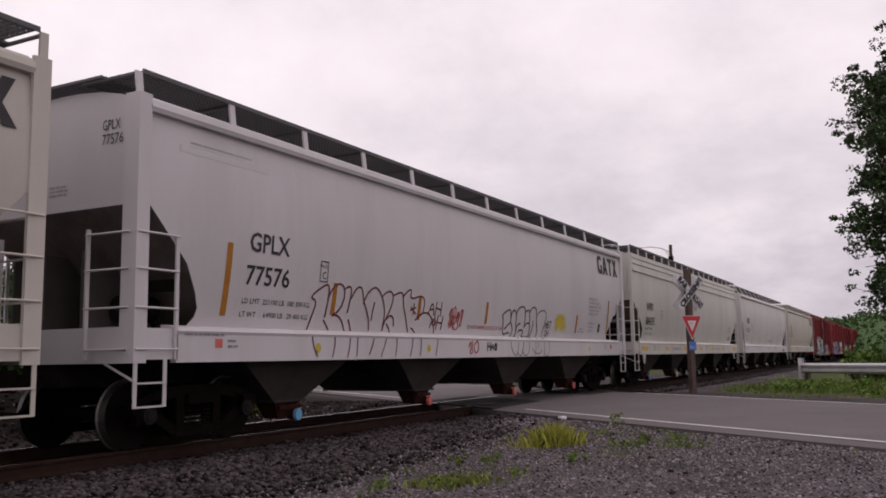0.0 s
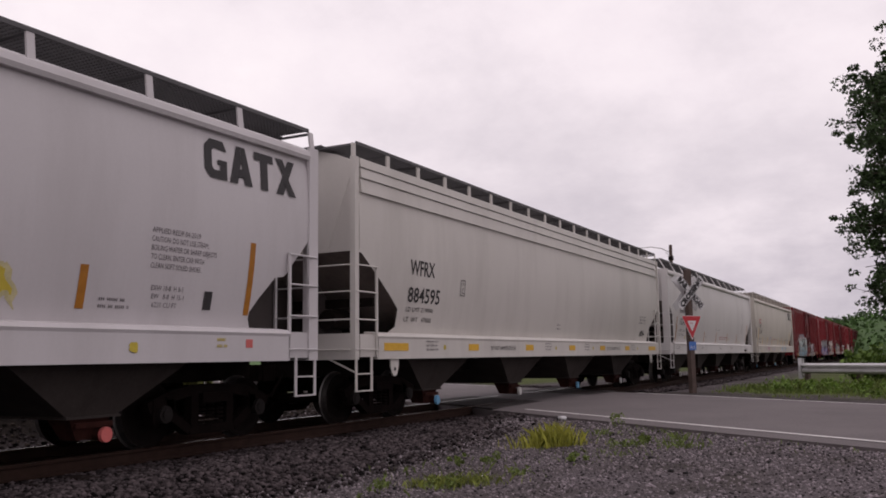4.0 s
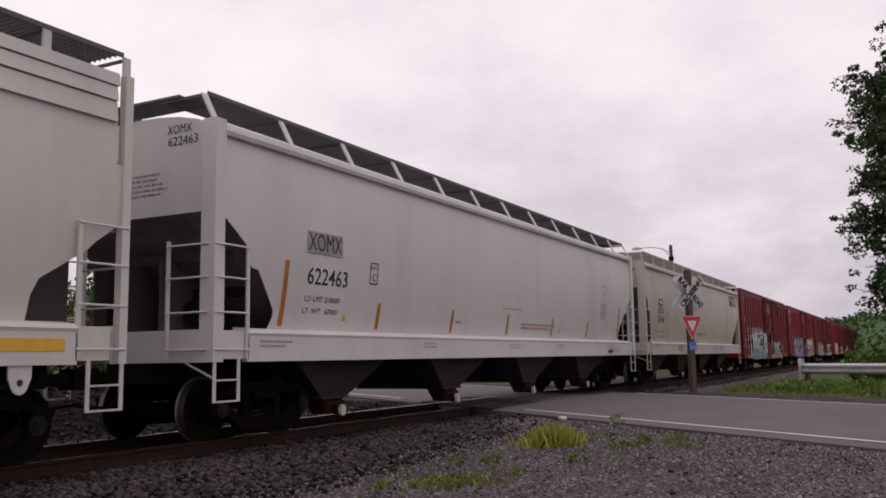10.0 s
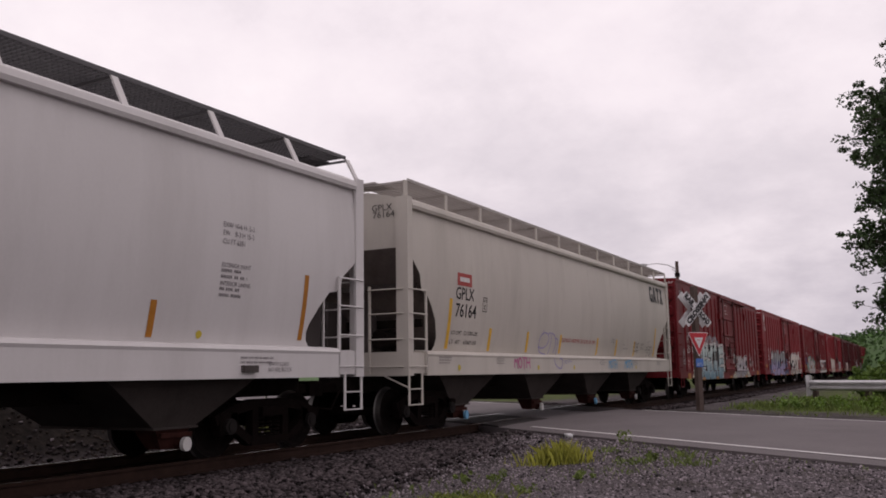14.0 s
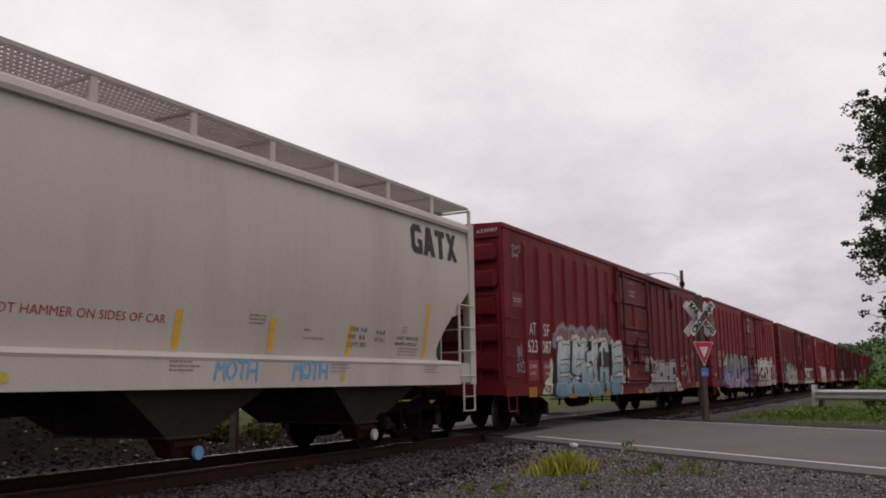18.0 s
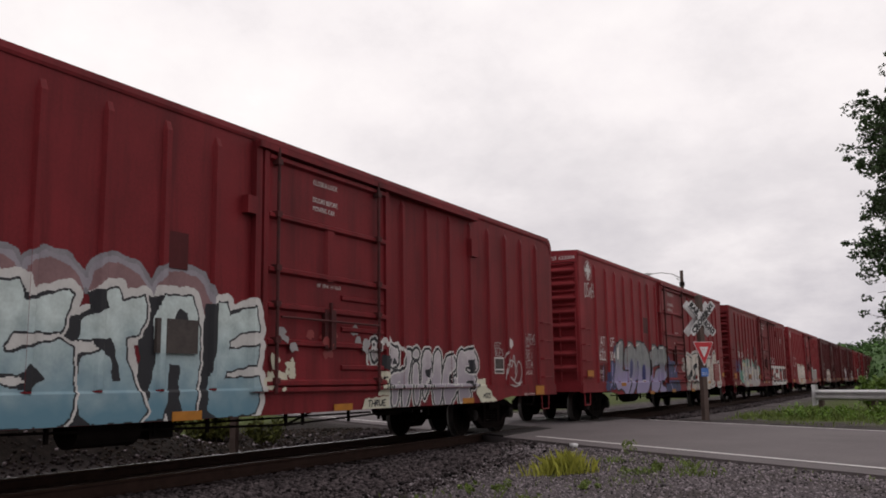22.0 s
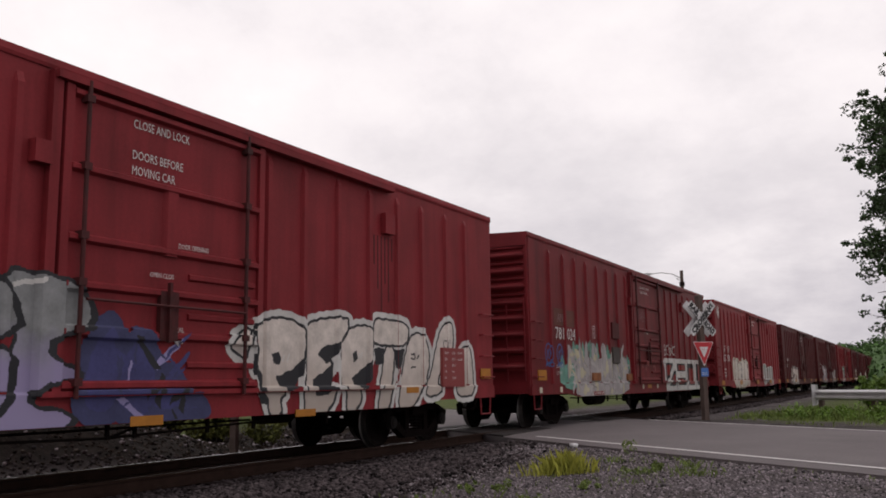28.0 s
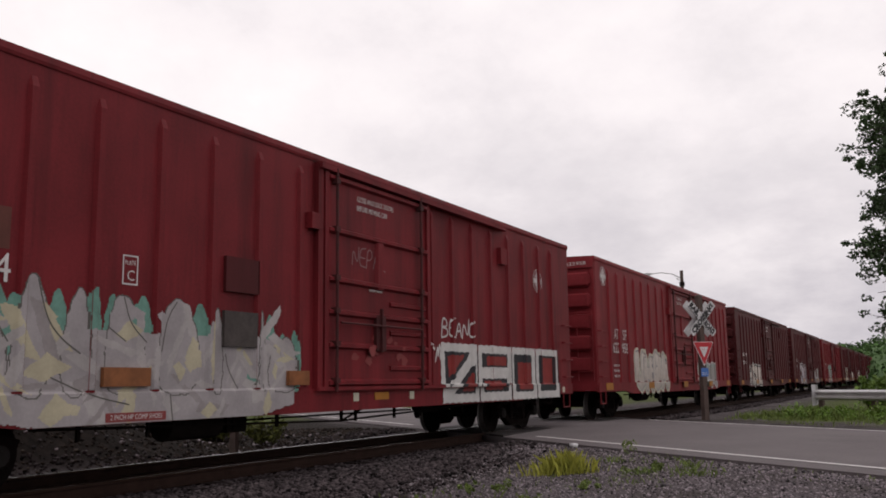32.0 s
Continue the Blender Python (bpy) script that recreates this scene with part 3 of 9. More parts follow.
def make_crossing_sign():
    s = tagged(new("crossing_sign"), "weathered wooden post with white crossbuck, red yield sign and blue plate", "road sign")
    s.matrix_basis = plane_pose(-5.41, 25.0, 0, -35)
    b = Build()
    b.box(-0.075, 0.075, -0.075, 0.075, -0.3, 3.42)
    b.add([(-0.075, -0.075, 3.42), (0.075, -0.075, 3.42), (0.075, 0.075, 3.42), (-0.075, 0.075, 3.42), (0, 0, 3.47)], [(0, 1, 4), (1, 2, 4), (2, 3, 4), (3, 0, 4)])
    part("post", b.mesh("post", [M["post"]]), s, "square brown weathered post")

    def blade(x, ang, text, flip):
        m = pose(x, 0, 2.78, ang if not flip else -ang, 0, 0)
        c = Build()
        w, h = 0.61, 0.115
        o = [(-w + 0.03, -h), (w - 0.03, -h), (w, -h + 0.03), (w, h - 0.03), (w - 0.03, h), (-w + 0.03, h), (-w, h - 0.03), (-w, -h + 0.03)]
        c.prism(o, "x", -0.006, 0.006)
        ob = part("blade", c.mesh("blade", [M["sign_white"]]), s, "white crossbuck blade", m)
        for words, y, wide in text:
            part("lettering", lettering(words, 0.14, M["black"], wide, 1.0, 0.016), ob, "", pose(0.009, y, -0.07))
        e = Build()
        for q in (-h + 0.008, h - 0.02):
            e.add([(0.0075, -w + 0.04, q), (0.0075, w - 0.04, q), (0.0075, w - 0.04, q + 0.012), (0.0075, -w + 0.04, q + 0.012)], [(0, 1, 2, 3)])
        part("border", e.mesh("border", [M["black"]]), ob)
    blade(0.096, -45, [("RAIL", -0.57, 0.42), ("ROAD", 0.13, 0.44)], False)
    blade(0.112, 45, [("CROSSING", -0.55, 1.1)], False)
    # the pair on the back of the post
    for x, a in ((-0.096, -45), (-0.112, 45)):
        c = Build().box(-0.006, 0.006, -0.61, 0.61, -0.115, 0.115)
        part("back_blade", c.mesh("back_blade", [M["sign_white"]]), s, "", pose(x, 0, 2.78, a))

    def triangle(r, h0, h1, x, mat, name, t=0.006):
        o = [(-r, h1), (0, h0), (r, h1)]
        rounded = []
        for k in range(3):
            p, q, n = Vector(o[k]), Vector(o[k - 1]), Vector(o[(k + 1) % 3])
            d = r * 0.13
            a, c = p + (q - p).normalized() * d, p + (n - p).normalized() * d
            rounded += [tuple(a), tuple((a + c) * 0.25 + p * 0.5), tuple(c)]
        return part(name, Build().prism(rounded, "x", x, x + t).mesh(name, [mat]), s)
    triangle(0.375, 1.44, 2.13, 0.078, M["sign_white"], "yield_plate")
    triangle(0.35, 1.485, 2.115, 0.085, M["sign_red"], "yield_face")
    triangle(0.165, 1.69, 1.985, 0.092, M["sign_white"], "yield_centre")
    tagged(part("stencil_text", bars(1, 0.16, 0.07, M["sign_red"], 3), s, "", pose(0.102, -0.08, 1.88)), kind="stuff")
    part("blue_plate", Build().box(0.078, 0.084, -0.13, 0.13, 1.17, 1.40).mesh("blue_plate", [M["sign_blue"]]), s, "small blue notice plate")
    tagged(part("stencil_text", bars(2, 0.2, 0.09, M["sign_white"], 5), s, "", pose(0.087, -0.1, 1.20)), kind="stuff")


make_crossing_sign()


def make_guardrail():
    g = tagged(new("guardrail"), "galvanised steel W-beam guardrail with a turned end", "guardrail")
    prof = [(0.0, 0.41), (0.025, 0.43), (0.08, 0.465), (0.08, 0.505), (0.02, 0.545), (0.02, 0.585), (0.08, 0.625), (0.08, 0.665), (0.025, 0.70), (0.0, 0.72)]
    a0, Q = -19.7, 21.85

    def at(a, q, z):
        return road_point(a, q, z)
    stations = [a0 - 0.55, a0 - 0.3, a0, a0 + 1.9, a0 + 3.8, a0 + 7.6, a0 + 11.4, a0 + 19.0, a0 + 40]
    off = [0.30, 0.10, 0.0] + [0.0] * 6
    vs, fs = [], []
    n = len(prof)
    for a, o in zip(stations, off):
        grow = 1 + 0.5 * (o > 0.2)
        vs += [at(a, Q + o - p - 0.1, 0.565 + (z - 0.565) * grow) for p, z in prof] + [at(a, Q + o - p - 0.097 + 0.012, 0.565 + (z - 0.565) * grow) for p, z in prof]
    for i in range(len(stations) - 1):
        for j in range(n - 1):
            k = i * 2 * n + j
            fs += [(k, k + 1, k + 2 * n + 1, k + 2 * n), (k + n, k + 3 * n, k + 3 * n + 1, k + n + 1)]
    part("beam", Build().add(vs, fs).mesh("beam", [M["galv"]]), g, "galvanised corrugated beam")
    e = Build()
    pts = [at(a0 - 0.62, Q + 0.34, 0), at(a0 - 0.35, Q - 0.16, 0)]
    e.add([(pts[0][0], pts[0][1], 0.30), (pts[1][0], pts[1][1], 0.24), (pts[1][0], pts[1][1], 0.88), (pts[0][0], pts[0][1], 0.86),
           (pts[0][0] + 0.04, pts[0][1] + 0.05, 0.30), (pts[1][0] + 0.1, pts[1][1] + 0.08, 0.24), (pts[1][0] + 0.1, pts[1][1] + 0.08, 0.88), (pts[0][0] + 0.04, pts[0][1] + 0.05, 0.86)], BOX_F)
    part("end_shoe", e.mesh("end_shoe", [M["galv"]]), g, "flared galvanised end shoe")
    post = Build().box(-0.075, 0.075, -0.05, 0.05, -0.5, 0.73).mesh("post", [M["post"]])
    for k in range(12):
        x, y, _ = at(a0 - 0.2 + k * 1.9, Q + 0.06, 0)
        part("post", post, g, at=pose(x, y, 0, 0, 0, math.degrees(math.atan2(RD[1], RD[0]))))


make_guardrail()


def make_street_lamp():
    s = tagged(new("street_lamp"), "wooden utility pole with a cobra-head street lamp on an arm", "street lamp")
    s.matrix_basis = pose(-15.0, 64.2, 0)
    b = Build().bar((0, 0, -1), (0, 0, 9.05), 0.24, None, 0, 10)
    part("pole", b.mesh("pole", [M["post"]]), s, "tall dark wooden pole")
    a = Build()
    pts = [(0, 0, 8.45), (-0.6, -0.3, 8.80), (-1.3, -0.6, 8.93), (-2.0, -0.9, 8.86)]
    for p, q in zip(pts[:-1], pts[1:]):
        a.bar(p, q, 0.07, None, 0, 6)
    a.bar((0, 0, 8.2), (-0.35, -0.15, 8.5), 0.05, None, 0, 6)
    part("arm", a.mesh("arm", [M["galv"]]), s, "curved grey lamp arm")
    h = Build().prism([(-2.65, 8.80), (-2.45, 8.74), (-2.0, 8.80), (-1.95, 8.90), (-2.3, 8.95), (-2.6, 8.90)], "y", -1.0, -0.72)
    part("lamp_head", h.mesh("lamp_head", [M["galv"]]), s, "grey cobra-head luminaire")
    part("bracket", Build().box(-0.16, 0.16, -0.15, 0.15, 7.9, 8.2).mesh("bracket", [M["under"]]), s)


make_street_lamp()


def make_stub_post():
    s = tagged(new("marker_post"), "short weathered wooden post beside the track", "post")
    s.matrix_basis = pose(-12.5, 13.9, float(ground_z(-12.5, 13.9)), 0, 0, 10)
    part("stake", Build().prism([(-0.07, -0.06), (0.07, -0.06), (0.07, 0.06), (-0.07, 0.06)], "z", -0.3, 1.0).mesh("stake", [M["post"]]), s)


make_stub_post()


# ---------------------------------------------------------------- plants
def leaf_cloud(rs, centres, radii, n, size, squash=0.8, droop=0.0):
    """Pointed leaves strewn round the given centres; two triangles each, folded at the rib."""
    k = rs.randint(0, len(centres), n)
    d = rs.normal(size=(n, 3))
    d /= np.linalg.norm(d, axis=1)[:, None]
    p = centres[k] + d * (radii[k] * rs.uniform(0.25, 1.0, n) ** 0.6)[:, None] * np.array([1, 1, squash])
    u = rs.normal(size=(n, 3))
    u[:, 2] -= droop
    u /= np.linalg.norm(u, axis=1)[:, None]
    w = np.cross(u, rs.normal(size=(n, 3)))
    w /= np.linalg.norm(w, axis=1)[:, None]
    s = size * rs.uniform(0.6, 1.3, n)[:, None]
    up = np.cross(u, w) * s * 0.12
    v = np.stack([p - u * s * 0.5, p + w * s * 0.32 + up, p + u * s * 0.55, p - w * s * 0.32 + up], 1)
    return v.reshape(-1, 3), np.arange(n * 4).reshape(-1, 4)


def tapered(b, pts, r0, r1, sides=7):
    n = len(pts) - 1
    for i, (p, q) in enumerate(zip(pts[:-1], pts[1:])):
        a, c = r0 + (r1 - r0) * i / n, r0 + (r1 - r0) * (i + 1) / n
        p, q = Vector(p), Vector(q)
        d = (q - p).normalized()
        s = d.cross(Vector((0.3, 0.9, 0.1))).normalized()
        t = d.cross(s)
        ring = [s * math.cos(j * math.tau / sides) + t * math.sin(j * math.tau / sides) for j in range(sides)]
        b.add([p + g * a for g in ring] + [q + g * c for g in ring], [(j, (j + 1) % sides, sides + (j + 1) % sides, sides + j) for j in range(sides)])


def make_tree():
    rs = np.random.RandomState(17)
    base = (3.0, 33.0)
    t = tagged(new("tree"), "tall broadleaf tree with dark green leaves beside the road", "tree")
    t.matrix_basis = pose(base[0], base[1], -1.3)
    b = Build()
    trunk = [(0, 0, 0.6), (0.05, 0.1, 3), (-0.1, 0.15, 6), (0.15, 0.0, 9.5), (0.0, 0.1, 14.2)]
    tapered(b, trunk, 0.30, 0.07, 10)
    centres, radii = [], []
    for k in range(170):
        z = 3.6 + 10.0 * (k + rs.uniform(0, 1)) / 170
        a = rs.uniform(0, math.tau) if k % 5 == 0 else rs.uniform(2.4, 3.9)
        reach = float(np.interp(z, [3.7, 4.3, 4.9, 5.6, 6.0, 6.8, 7.7, 8.2, 8.9, 9.6, 11.0, 11.7, 12.3, 13.6], [3.7, 4.1, 4.4, 3.9, 4.7, 4.75, 4.5, 3.9, 4.4, 4.6, 4.5, 4.1, 3.0, 2.4])) * (rs.uniform(0.7, 1.0) if k % 3 else rs.uniform(0.94, 1.03))
        end = (reach * math.cos(a), reach * math.sin(a), z + rs.uniform(-0.45, 0.45))
        m = (end[0] * 0.5, end[1] * 0.5, z + 0.25)
        tapered(b, [(0, 0, z - 0.6), m, end], 0.06, 0.01, 5)
        for j in range(9):
            f = rs.uniform(0.45, 1.05)
            c = np.array([end[0] * f, end[1] * f, z + (end[2] - z) * f]) + rs.normal(0, (0.2, 0.2, 0.16), 3)
            centres.append(c)
            radii.append(rs.uniform(0.16, 0.42))
            if j < 5:
                tapered(b, [(end[0] * f * 0.9, end[1] * f * 0.9, z + (end[2] - z) * f), tuple(c)], 0.012, 0.004, 4)
    part("trunk", b.mesh("trunk", [M["bark"]], True), t, "dark trunk and limbs")
    v, f = leaf_cloud(rs, np.array(centres), np.array(radii), 64000, 0.135, 0.6, 0.6)
    part("crown", big_mesh("crown", v, f, M["leaf"]), t, "dark green leaves with gaps")


make_tree()


def make_bush(x, y, w, h, n, size, mat, label, seed):
    rs = np.random.RandomState(seed)
    z = float(ground_z(x, y))
    s = tagged(new("bush"), label, "bush")
    s.matrix_basis = pose(x, y, z)
    b = Build()
    C, R = [], []
    for k in range(max(6, int(9 * w))):
        a, r = rs.uniform(0, math.tau), w * 0.5 * rs.uniform(0.1, 0.95) ** 0.7
        tip = (r * math.cos(a), r * math.sin(a), h * (1.02 - 0.55 * (r / (w * 0.5)) ** 2) * rs.uniform(0.6, 1.0))
        tapered(b, [(tip[0] * 0.15, tip[1] * 0.15, -0.1), (tip[0] * 0.6, tip[1] * 0.6, tip[2] * 0.5), tip], 0.02 * h + 0.005, 0.004, 4)
        for f in (0.45, 0.75, 1.0):
            C.append((tip[0] * f, tip[1] * f, tip[2] * f))
            R.append(0.16 * w * rs.uniform(0.6, 1.2) * (0.6 + 0.4 * h / w))
    part("stem", b.mesh("stem", [M["bark"]]), s)
    v, f = leaf_cloud(rs, np.array(C), np.array(R), n, size, 0.8)
    part("foliage", big_mesh("foliage", v, f, M[mat]), s)


make_bush(-13.0, 15.6, 1.2, 0.75, 1300, 0.075, "moss", "low olive-green bush beside the rubble heap", 3)
make_bush(-0.5, 34.0, 2.6, 1.35, 1500, 0.19, "bush", "bright green shrub behind the guardrail", 4)
make_bush(-1.8, 36.5, 1.4, 1.2, 700, 0.18, "bush", "bright green shrub behind the guardrail", 5)
make_bush(1.2, 31.5, 2.4, 1.5, 1300, 0.19, "bush", "bright green shrub behind the guardrail", 6)
for k, (x, y, w, h) in enumerate(((-17.0, 14.2, 2.6, 1.9), (-18.0, 17.5, 2.6, 1.7), (-15.8, 16.8, 1.5, 1.0), (-21, 9, 4, 3.2), (-22, 13, 4.5, 3.6), (-20.5, 5.5, 3.5, 3.0), (-24, 17, 4.5, 4.6), (-26, 11, 5, 4.8), (-19, 2, 4, 3.4), (-29, 20, 5.5, 5.2), (-25, 21.5, 4.5, 4.4), (-29, 26, 6, 5.4), (-25.5, 14, 4.5, 4.8))):
    make_bush(x, y, w, h, 2600 if k < 3 else 2400, 0.12 if k < 3 else 0.26, "moss" if k < 3 else "wood_hill", "dense green shrub beyond the railway", 20 + k)


def blades(rs, x, y, height, width, lean=0.35):
    n = len(x)
    z = ground_z(x, y)
    a = rs.uniform(0, math.tau, n)
    dx, dy = np.cos(a) * width, np.sin(a) * width
    l = rs.normal(0, lean, (n, 2)) * height[:, None]
    z0 = z - 0.01
    v = np.stack([np.stack([x - dx, y - dy, z0], -1), np.stack([x + dx, y + dy, z0], -1),
                  np.stack([x + dx * 0.7 + l[:, 0] * 0.35, y + dy * 0.7 + l[:, 1] * 0.35, z + height * 0.6], -1), np.stack([x + l[:, 0], y + l[:, 1], z + height], -1)], 1)
    return v.reshape(-1, 3), np.arange(n * 4).reshape(-1, 4)


def make_grass():
    rs = np.random.RandomState(9)
    # verge between the road and the guardrail, and on past it
    n = 30000
    a, q = rs.uniform(-21.5, 8, n), 16.5 + 13.0 * rs.rand(n) ** 1.2
    x, y = RD[0] * a + RN[0] * q, RD[1] * a + RN[1] * q
    ok = (x > XC + 4.2) & (lumps(x, y, 31, 1.3) + rs.uniform(-0.5, 0.5, n) + smooth(q, 16.8, 20.5) * 1.0 > 0.42) & (x < 3.5)
    x, y, q = x[ok], y[ok], q[ok]
    h = rs.uniform(0.04, 0.2, len(x)) * (0.45 + 1.0 * smooth(q, 17, 21.5)) * (1 + 0.5 * lumps(x, y, 33, 2.0))
    v, f = blades(rs, x, y, h, 0.016)
    tagged(new("verge_grass", big_mesh("verge_grass", v, f, M["grass"])), "uneven green grass on the road verge", "grass", kind="stuff")
    # broad-leaved weeds that crowd the guardrail
    n = 170
    a, q = rs.uniform(-19.5, 4, n), rs.normal(20.6, 0.75, n)
    x, y = RD[0] * a + RN[0] * q, RD[1] * a + RN[1] * q
    C = np.stack([x, y, ground_z(x, y) + rs.uniform(0.02, 0.30, n)], -1)
    v, f = leaf_cloud(rs, C, rs.uniform(0.10, 0.30, n), 8000, 0.09, 0.8)
    tagged(new("verge_weeds", big_mesh("verge_weeds", v, f, M["bush"])), "leafy green weeds crowding the guardrail", "weeds", kind="stuff")
    # thin weeds on the lot and along the ballast's foot
    X, Y, Hh = [], [], []
    for cx, cy, sx, n, h in ((-5.0, 9.7, 0.30, 24, 0.08), (-5.5, 9.0, 0.22, 18, 0.09), (-3.15, 11.5, 0.22, 90, 0.07), (-2.85, 12.1, 0.10, 60, 0.1), (-4.75, 15.0, 0.09, 60, 0.16),
                             (-1.4, 12.9, 0.4, 90, 0.05), (-2.6, 11.2, 0.16, 70, 0.10), (-3.3, 10.6, 0.3, 80, 0.06), (-1.0, 11.6, 0.5, 70, 0.05), (-4.1, 12.6, 0.15, 50, 0.09), (-4.0, 10.6, 0.5, 60, 0.05), (-4.6, 9.4, 0.4, 34, 0.07), (-5.2, 8.4, 0.3, 20, 0.08), (-3.6, 13.2, 0.4, 80, 0.06)):
        X.append(rs.normal(cx, sx, n))
        Y.append(rs.normal(cy, sx * 0.9, n))
        Hh.append(rs.uniform(0.4, 1.3, n) * h)
    v, f = blades(rs, np.concatenate(X), np.concatenate(Y), np.concatenate(Hh), 0.0055, 0.5)
    tagged(new("lot_weeds", big_mesh("lot_weeds", v, f, M["grass"])), "sparse green weeds in the gravel", "weeds", kind="stuff")
    n = 480
    a, d = rs.normal(0.0, 0.24, n), rs.normal(0.0, 0.10, n)
    x, y = -4.42 + 0.88 * a - 0.47 * d, 11.3 + 0.47 * a + 0.88 * d
    h = rs.uniform(0.08, 0.36, n) * (0.55 + 0.45 * np.exp(-((a - 0.1) / 0.3) ** 2))
    v, f = blades(rs, x, y, h, 0.0075, 0.28)
    tagged(new("weed_tuft", big_mesh("weed_tuft", v, f, M["weed"])), "tuft of yellow-green weeds in the gravel", "weeds", kind="stuff")
    n = 520
    a, d = rs.normal(0.0, 0.26, n), rs.normal(0.0, 0.16, n)
    x, y = -4.45 + 0.88 * a - 0.47 * d, 8.55 + 0.47 * a + 0.88 * d
    v, f = blades(rs, x, y, rs.uniform(0.03, 0.11, n), 0.006, 0.5)
    tagged(new("weed_patch", big_mesh("weed_patch", v, f, M["weed_green"])), "low patch of yellow-green weeds in the gravel", "weeds", kind="stuff")
    C, R = [], []
    for px, py, w, h in ((-4.75, 7.6, 0.12, 0.2), (-4.2, 13.75, 0.12, 0.2), (-3.15, 11.5, 0.1, 0.12), (-3.6, 10.1, 0.09, 0.1), (-4.7, 10.0, 0.09, 0.1), (-4.95, 9.6, 0.07, 0.16), (-4.3, 8.3, 0.2, 0.1), (-3.9, 9.2, 0.12, 0.06), (-3.45, 11.3, 0.16, 0.07)):
        for k in range(7):
            q = rs.normal(0, w * 0.6, 2)
            C.append((px + q[0], py + q[1], float(ground_z(px, py)) + h * rs.uniform(0.15, 1.0)))
            R.append(w * rs.uniform(0.3, 0.6))
    v, f = leaf_cloud(rs, np.array(C), np.array(R), 1300, 0.04, 0.8, -0.6)
    tagged(new("leafy_weeds", big_mesh("leafy_weeds", v, f, M["grass"])), "small leafy green weeds in the gravel", "weeds", kind="stuff")


make_grass()


def make_rock(name, x, y, size, mat, label, cat):
    rs = np.random.RandomState(int(abs(x * 100)))
    v, f = scatter(rs, np.array([0.0]), np.array([0.0]), np.array([size * 0.35]), np.array([size]))
    ob = tagged(new(name, big_mesh(name, v, f, mat)), label, cat)
    ob.matrix_basis = pose(x, y, float(ground_z(x, y)))


make_rock("rock", -5.55, 14.95, 0.10, M["sign_white"], "pale angular rock at the road's edge", "rock")
make_rock("rock", -2.95, 12.2, 0.035, M["sign_white"], "small white stone in the gravel", "rock")
make_rock("rock", -4.35, 9.05, 0.03, M["sign_white"], "small white stone in the gravel", "rock")


def make_hill():
    """Wooded rise far down the line: a swelling ground form covered with crowns of leaves."""
    def hz(x, y):
        ridge = 5.5 + 5.5 * smooth(x, -32, 12) + 4 * smooth(x, 5, 60) + 1.6 * lumps(x, y, 41, 0.045) + 0.5 * lumps(x, y, 44, 0.2)
        return ridge * smooth(y, 135, 195) - 1.0
    xs, ys = np.linspace(-320, 200, 90), np.linspace(130, 330, 30)
    X, Y = np.meshgrid(xs, ys, indexing="ij")
    k = np.arange(X.size).reshape(X.shape)
    f = np.stack([k[:-1, :-1], k[1:, :-1], k[1:, 1:], k[:-1, 1:]], -1).reshape(-1, 4)
    hill = tagged(new("hill", big_mesh("hill", np.stack([X, Y, hz(X, Y)], -1).reshape(-1, 3), f, M["wood_hill"], True)), "low wooded hill on the horizon", "hill", kind="structure")
    rs = np.random.RandomState(6)
    n = 1100
    x, y = rs.uniform(-60, 50, n), rs.uniform(140, 215, n)
    C = np.stack([x, y, hz(x, y) + rs.uniform(-0.5, 1.0, n)], -1)
    v, f = leaf_cloud(rs, C, rs.uniform(1.0, 2.6, n), 26000, 0.75, 0.85)
    tagged(part("hill_wood", big_mesh("hill_wood", v, f, M["wood_hill"]), hill), "green treetops of a far wood", kind="stuff")
    # nearer scrub along the line, on the camera's side of the track
    n = 140
    y = rs.uniform(48, 130, n)
    x = -0.045 * y + rs.uniform(0.6, 18, n)
    C = np.stack([x, y, rs.uniform(0.1, 0.8, n) * (0.7 + (x + 4) * 0.06)], -1)
    v, f = leaf_cloud(rs, C, rs.uniform(0.5, 1.2, n), 12000, 0.3, 0.7)
    tagged(new("line_scrub", big_mesh("line_scrub", v, f, M["wood_hill"])), "green scrub along the railway", "scrub", kind="stuff")


make_hill()

# ---------------------------------------------------------------- running gear
CACHE = {}
ALONG = 0.13                     # marks on the hoppers' tucked lower sides sit this much further along


def cached(key, make):
    if key not in CACHE:
        CACHE[key] = make()
    return CACHE[key]


def lathe_x(profile, n, b, mat_of=None):
    """Turns (x, r) pairs about the X axis."""
    k = len(profile)
    vs = [(x, r * math.cos(a), r * math.sin(a)) for x, r in profile for a in [math.tau * j / n for j in range(n)]]
    for i in range(k - 1):
        b.add([], [])
    base = len(b.v)
    b.v += vs
    for i in range(k - 1):
        for j in range(n):
            b.f.append((base + i * n + j, base + i * n + (j + 1) % n, base + (i + 1) * n + (j + 1) % n, base + (i + 1) * n + j))
            b.i.append(mat_of[i] if mat_of else 0)


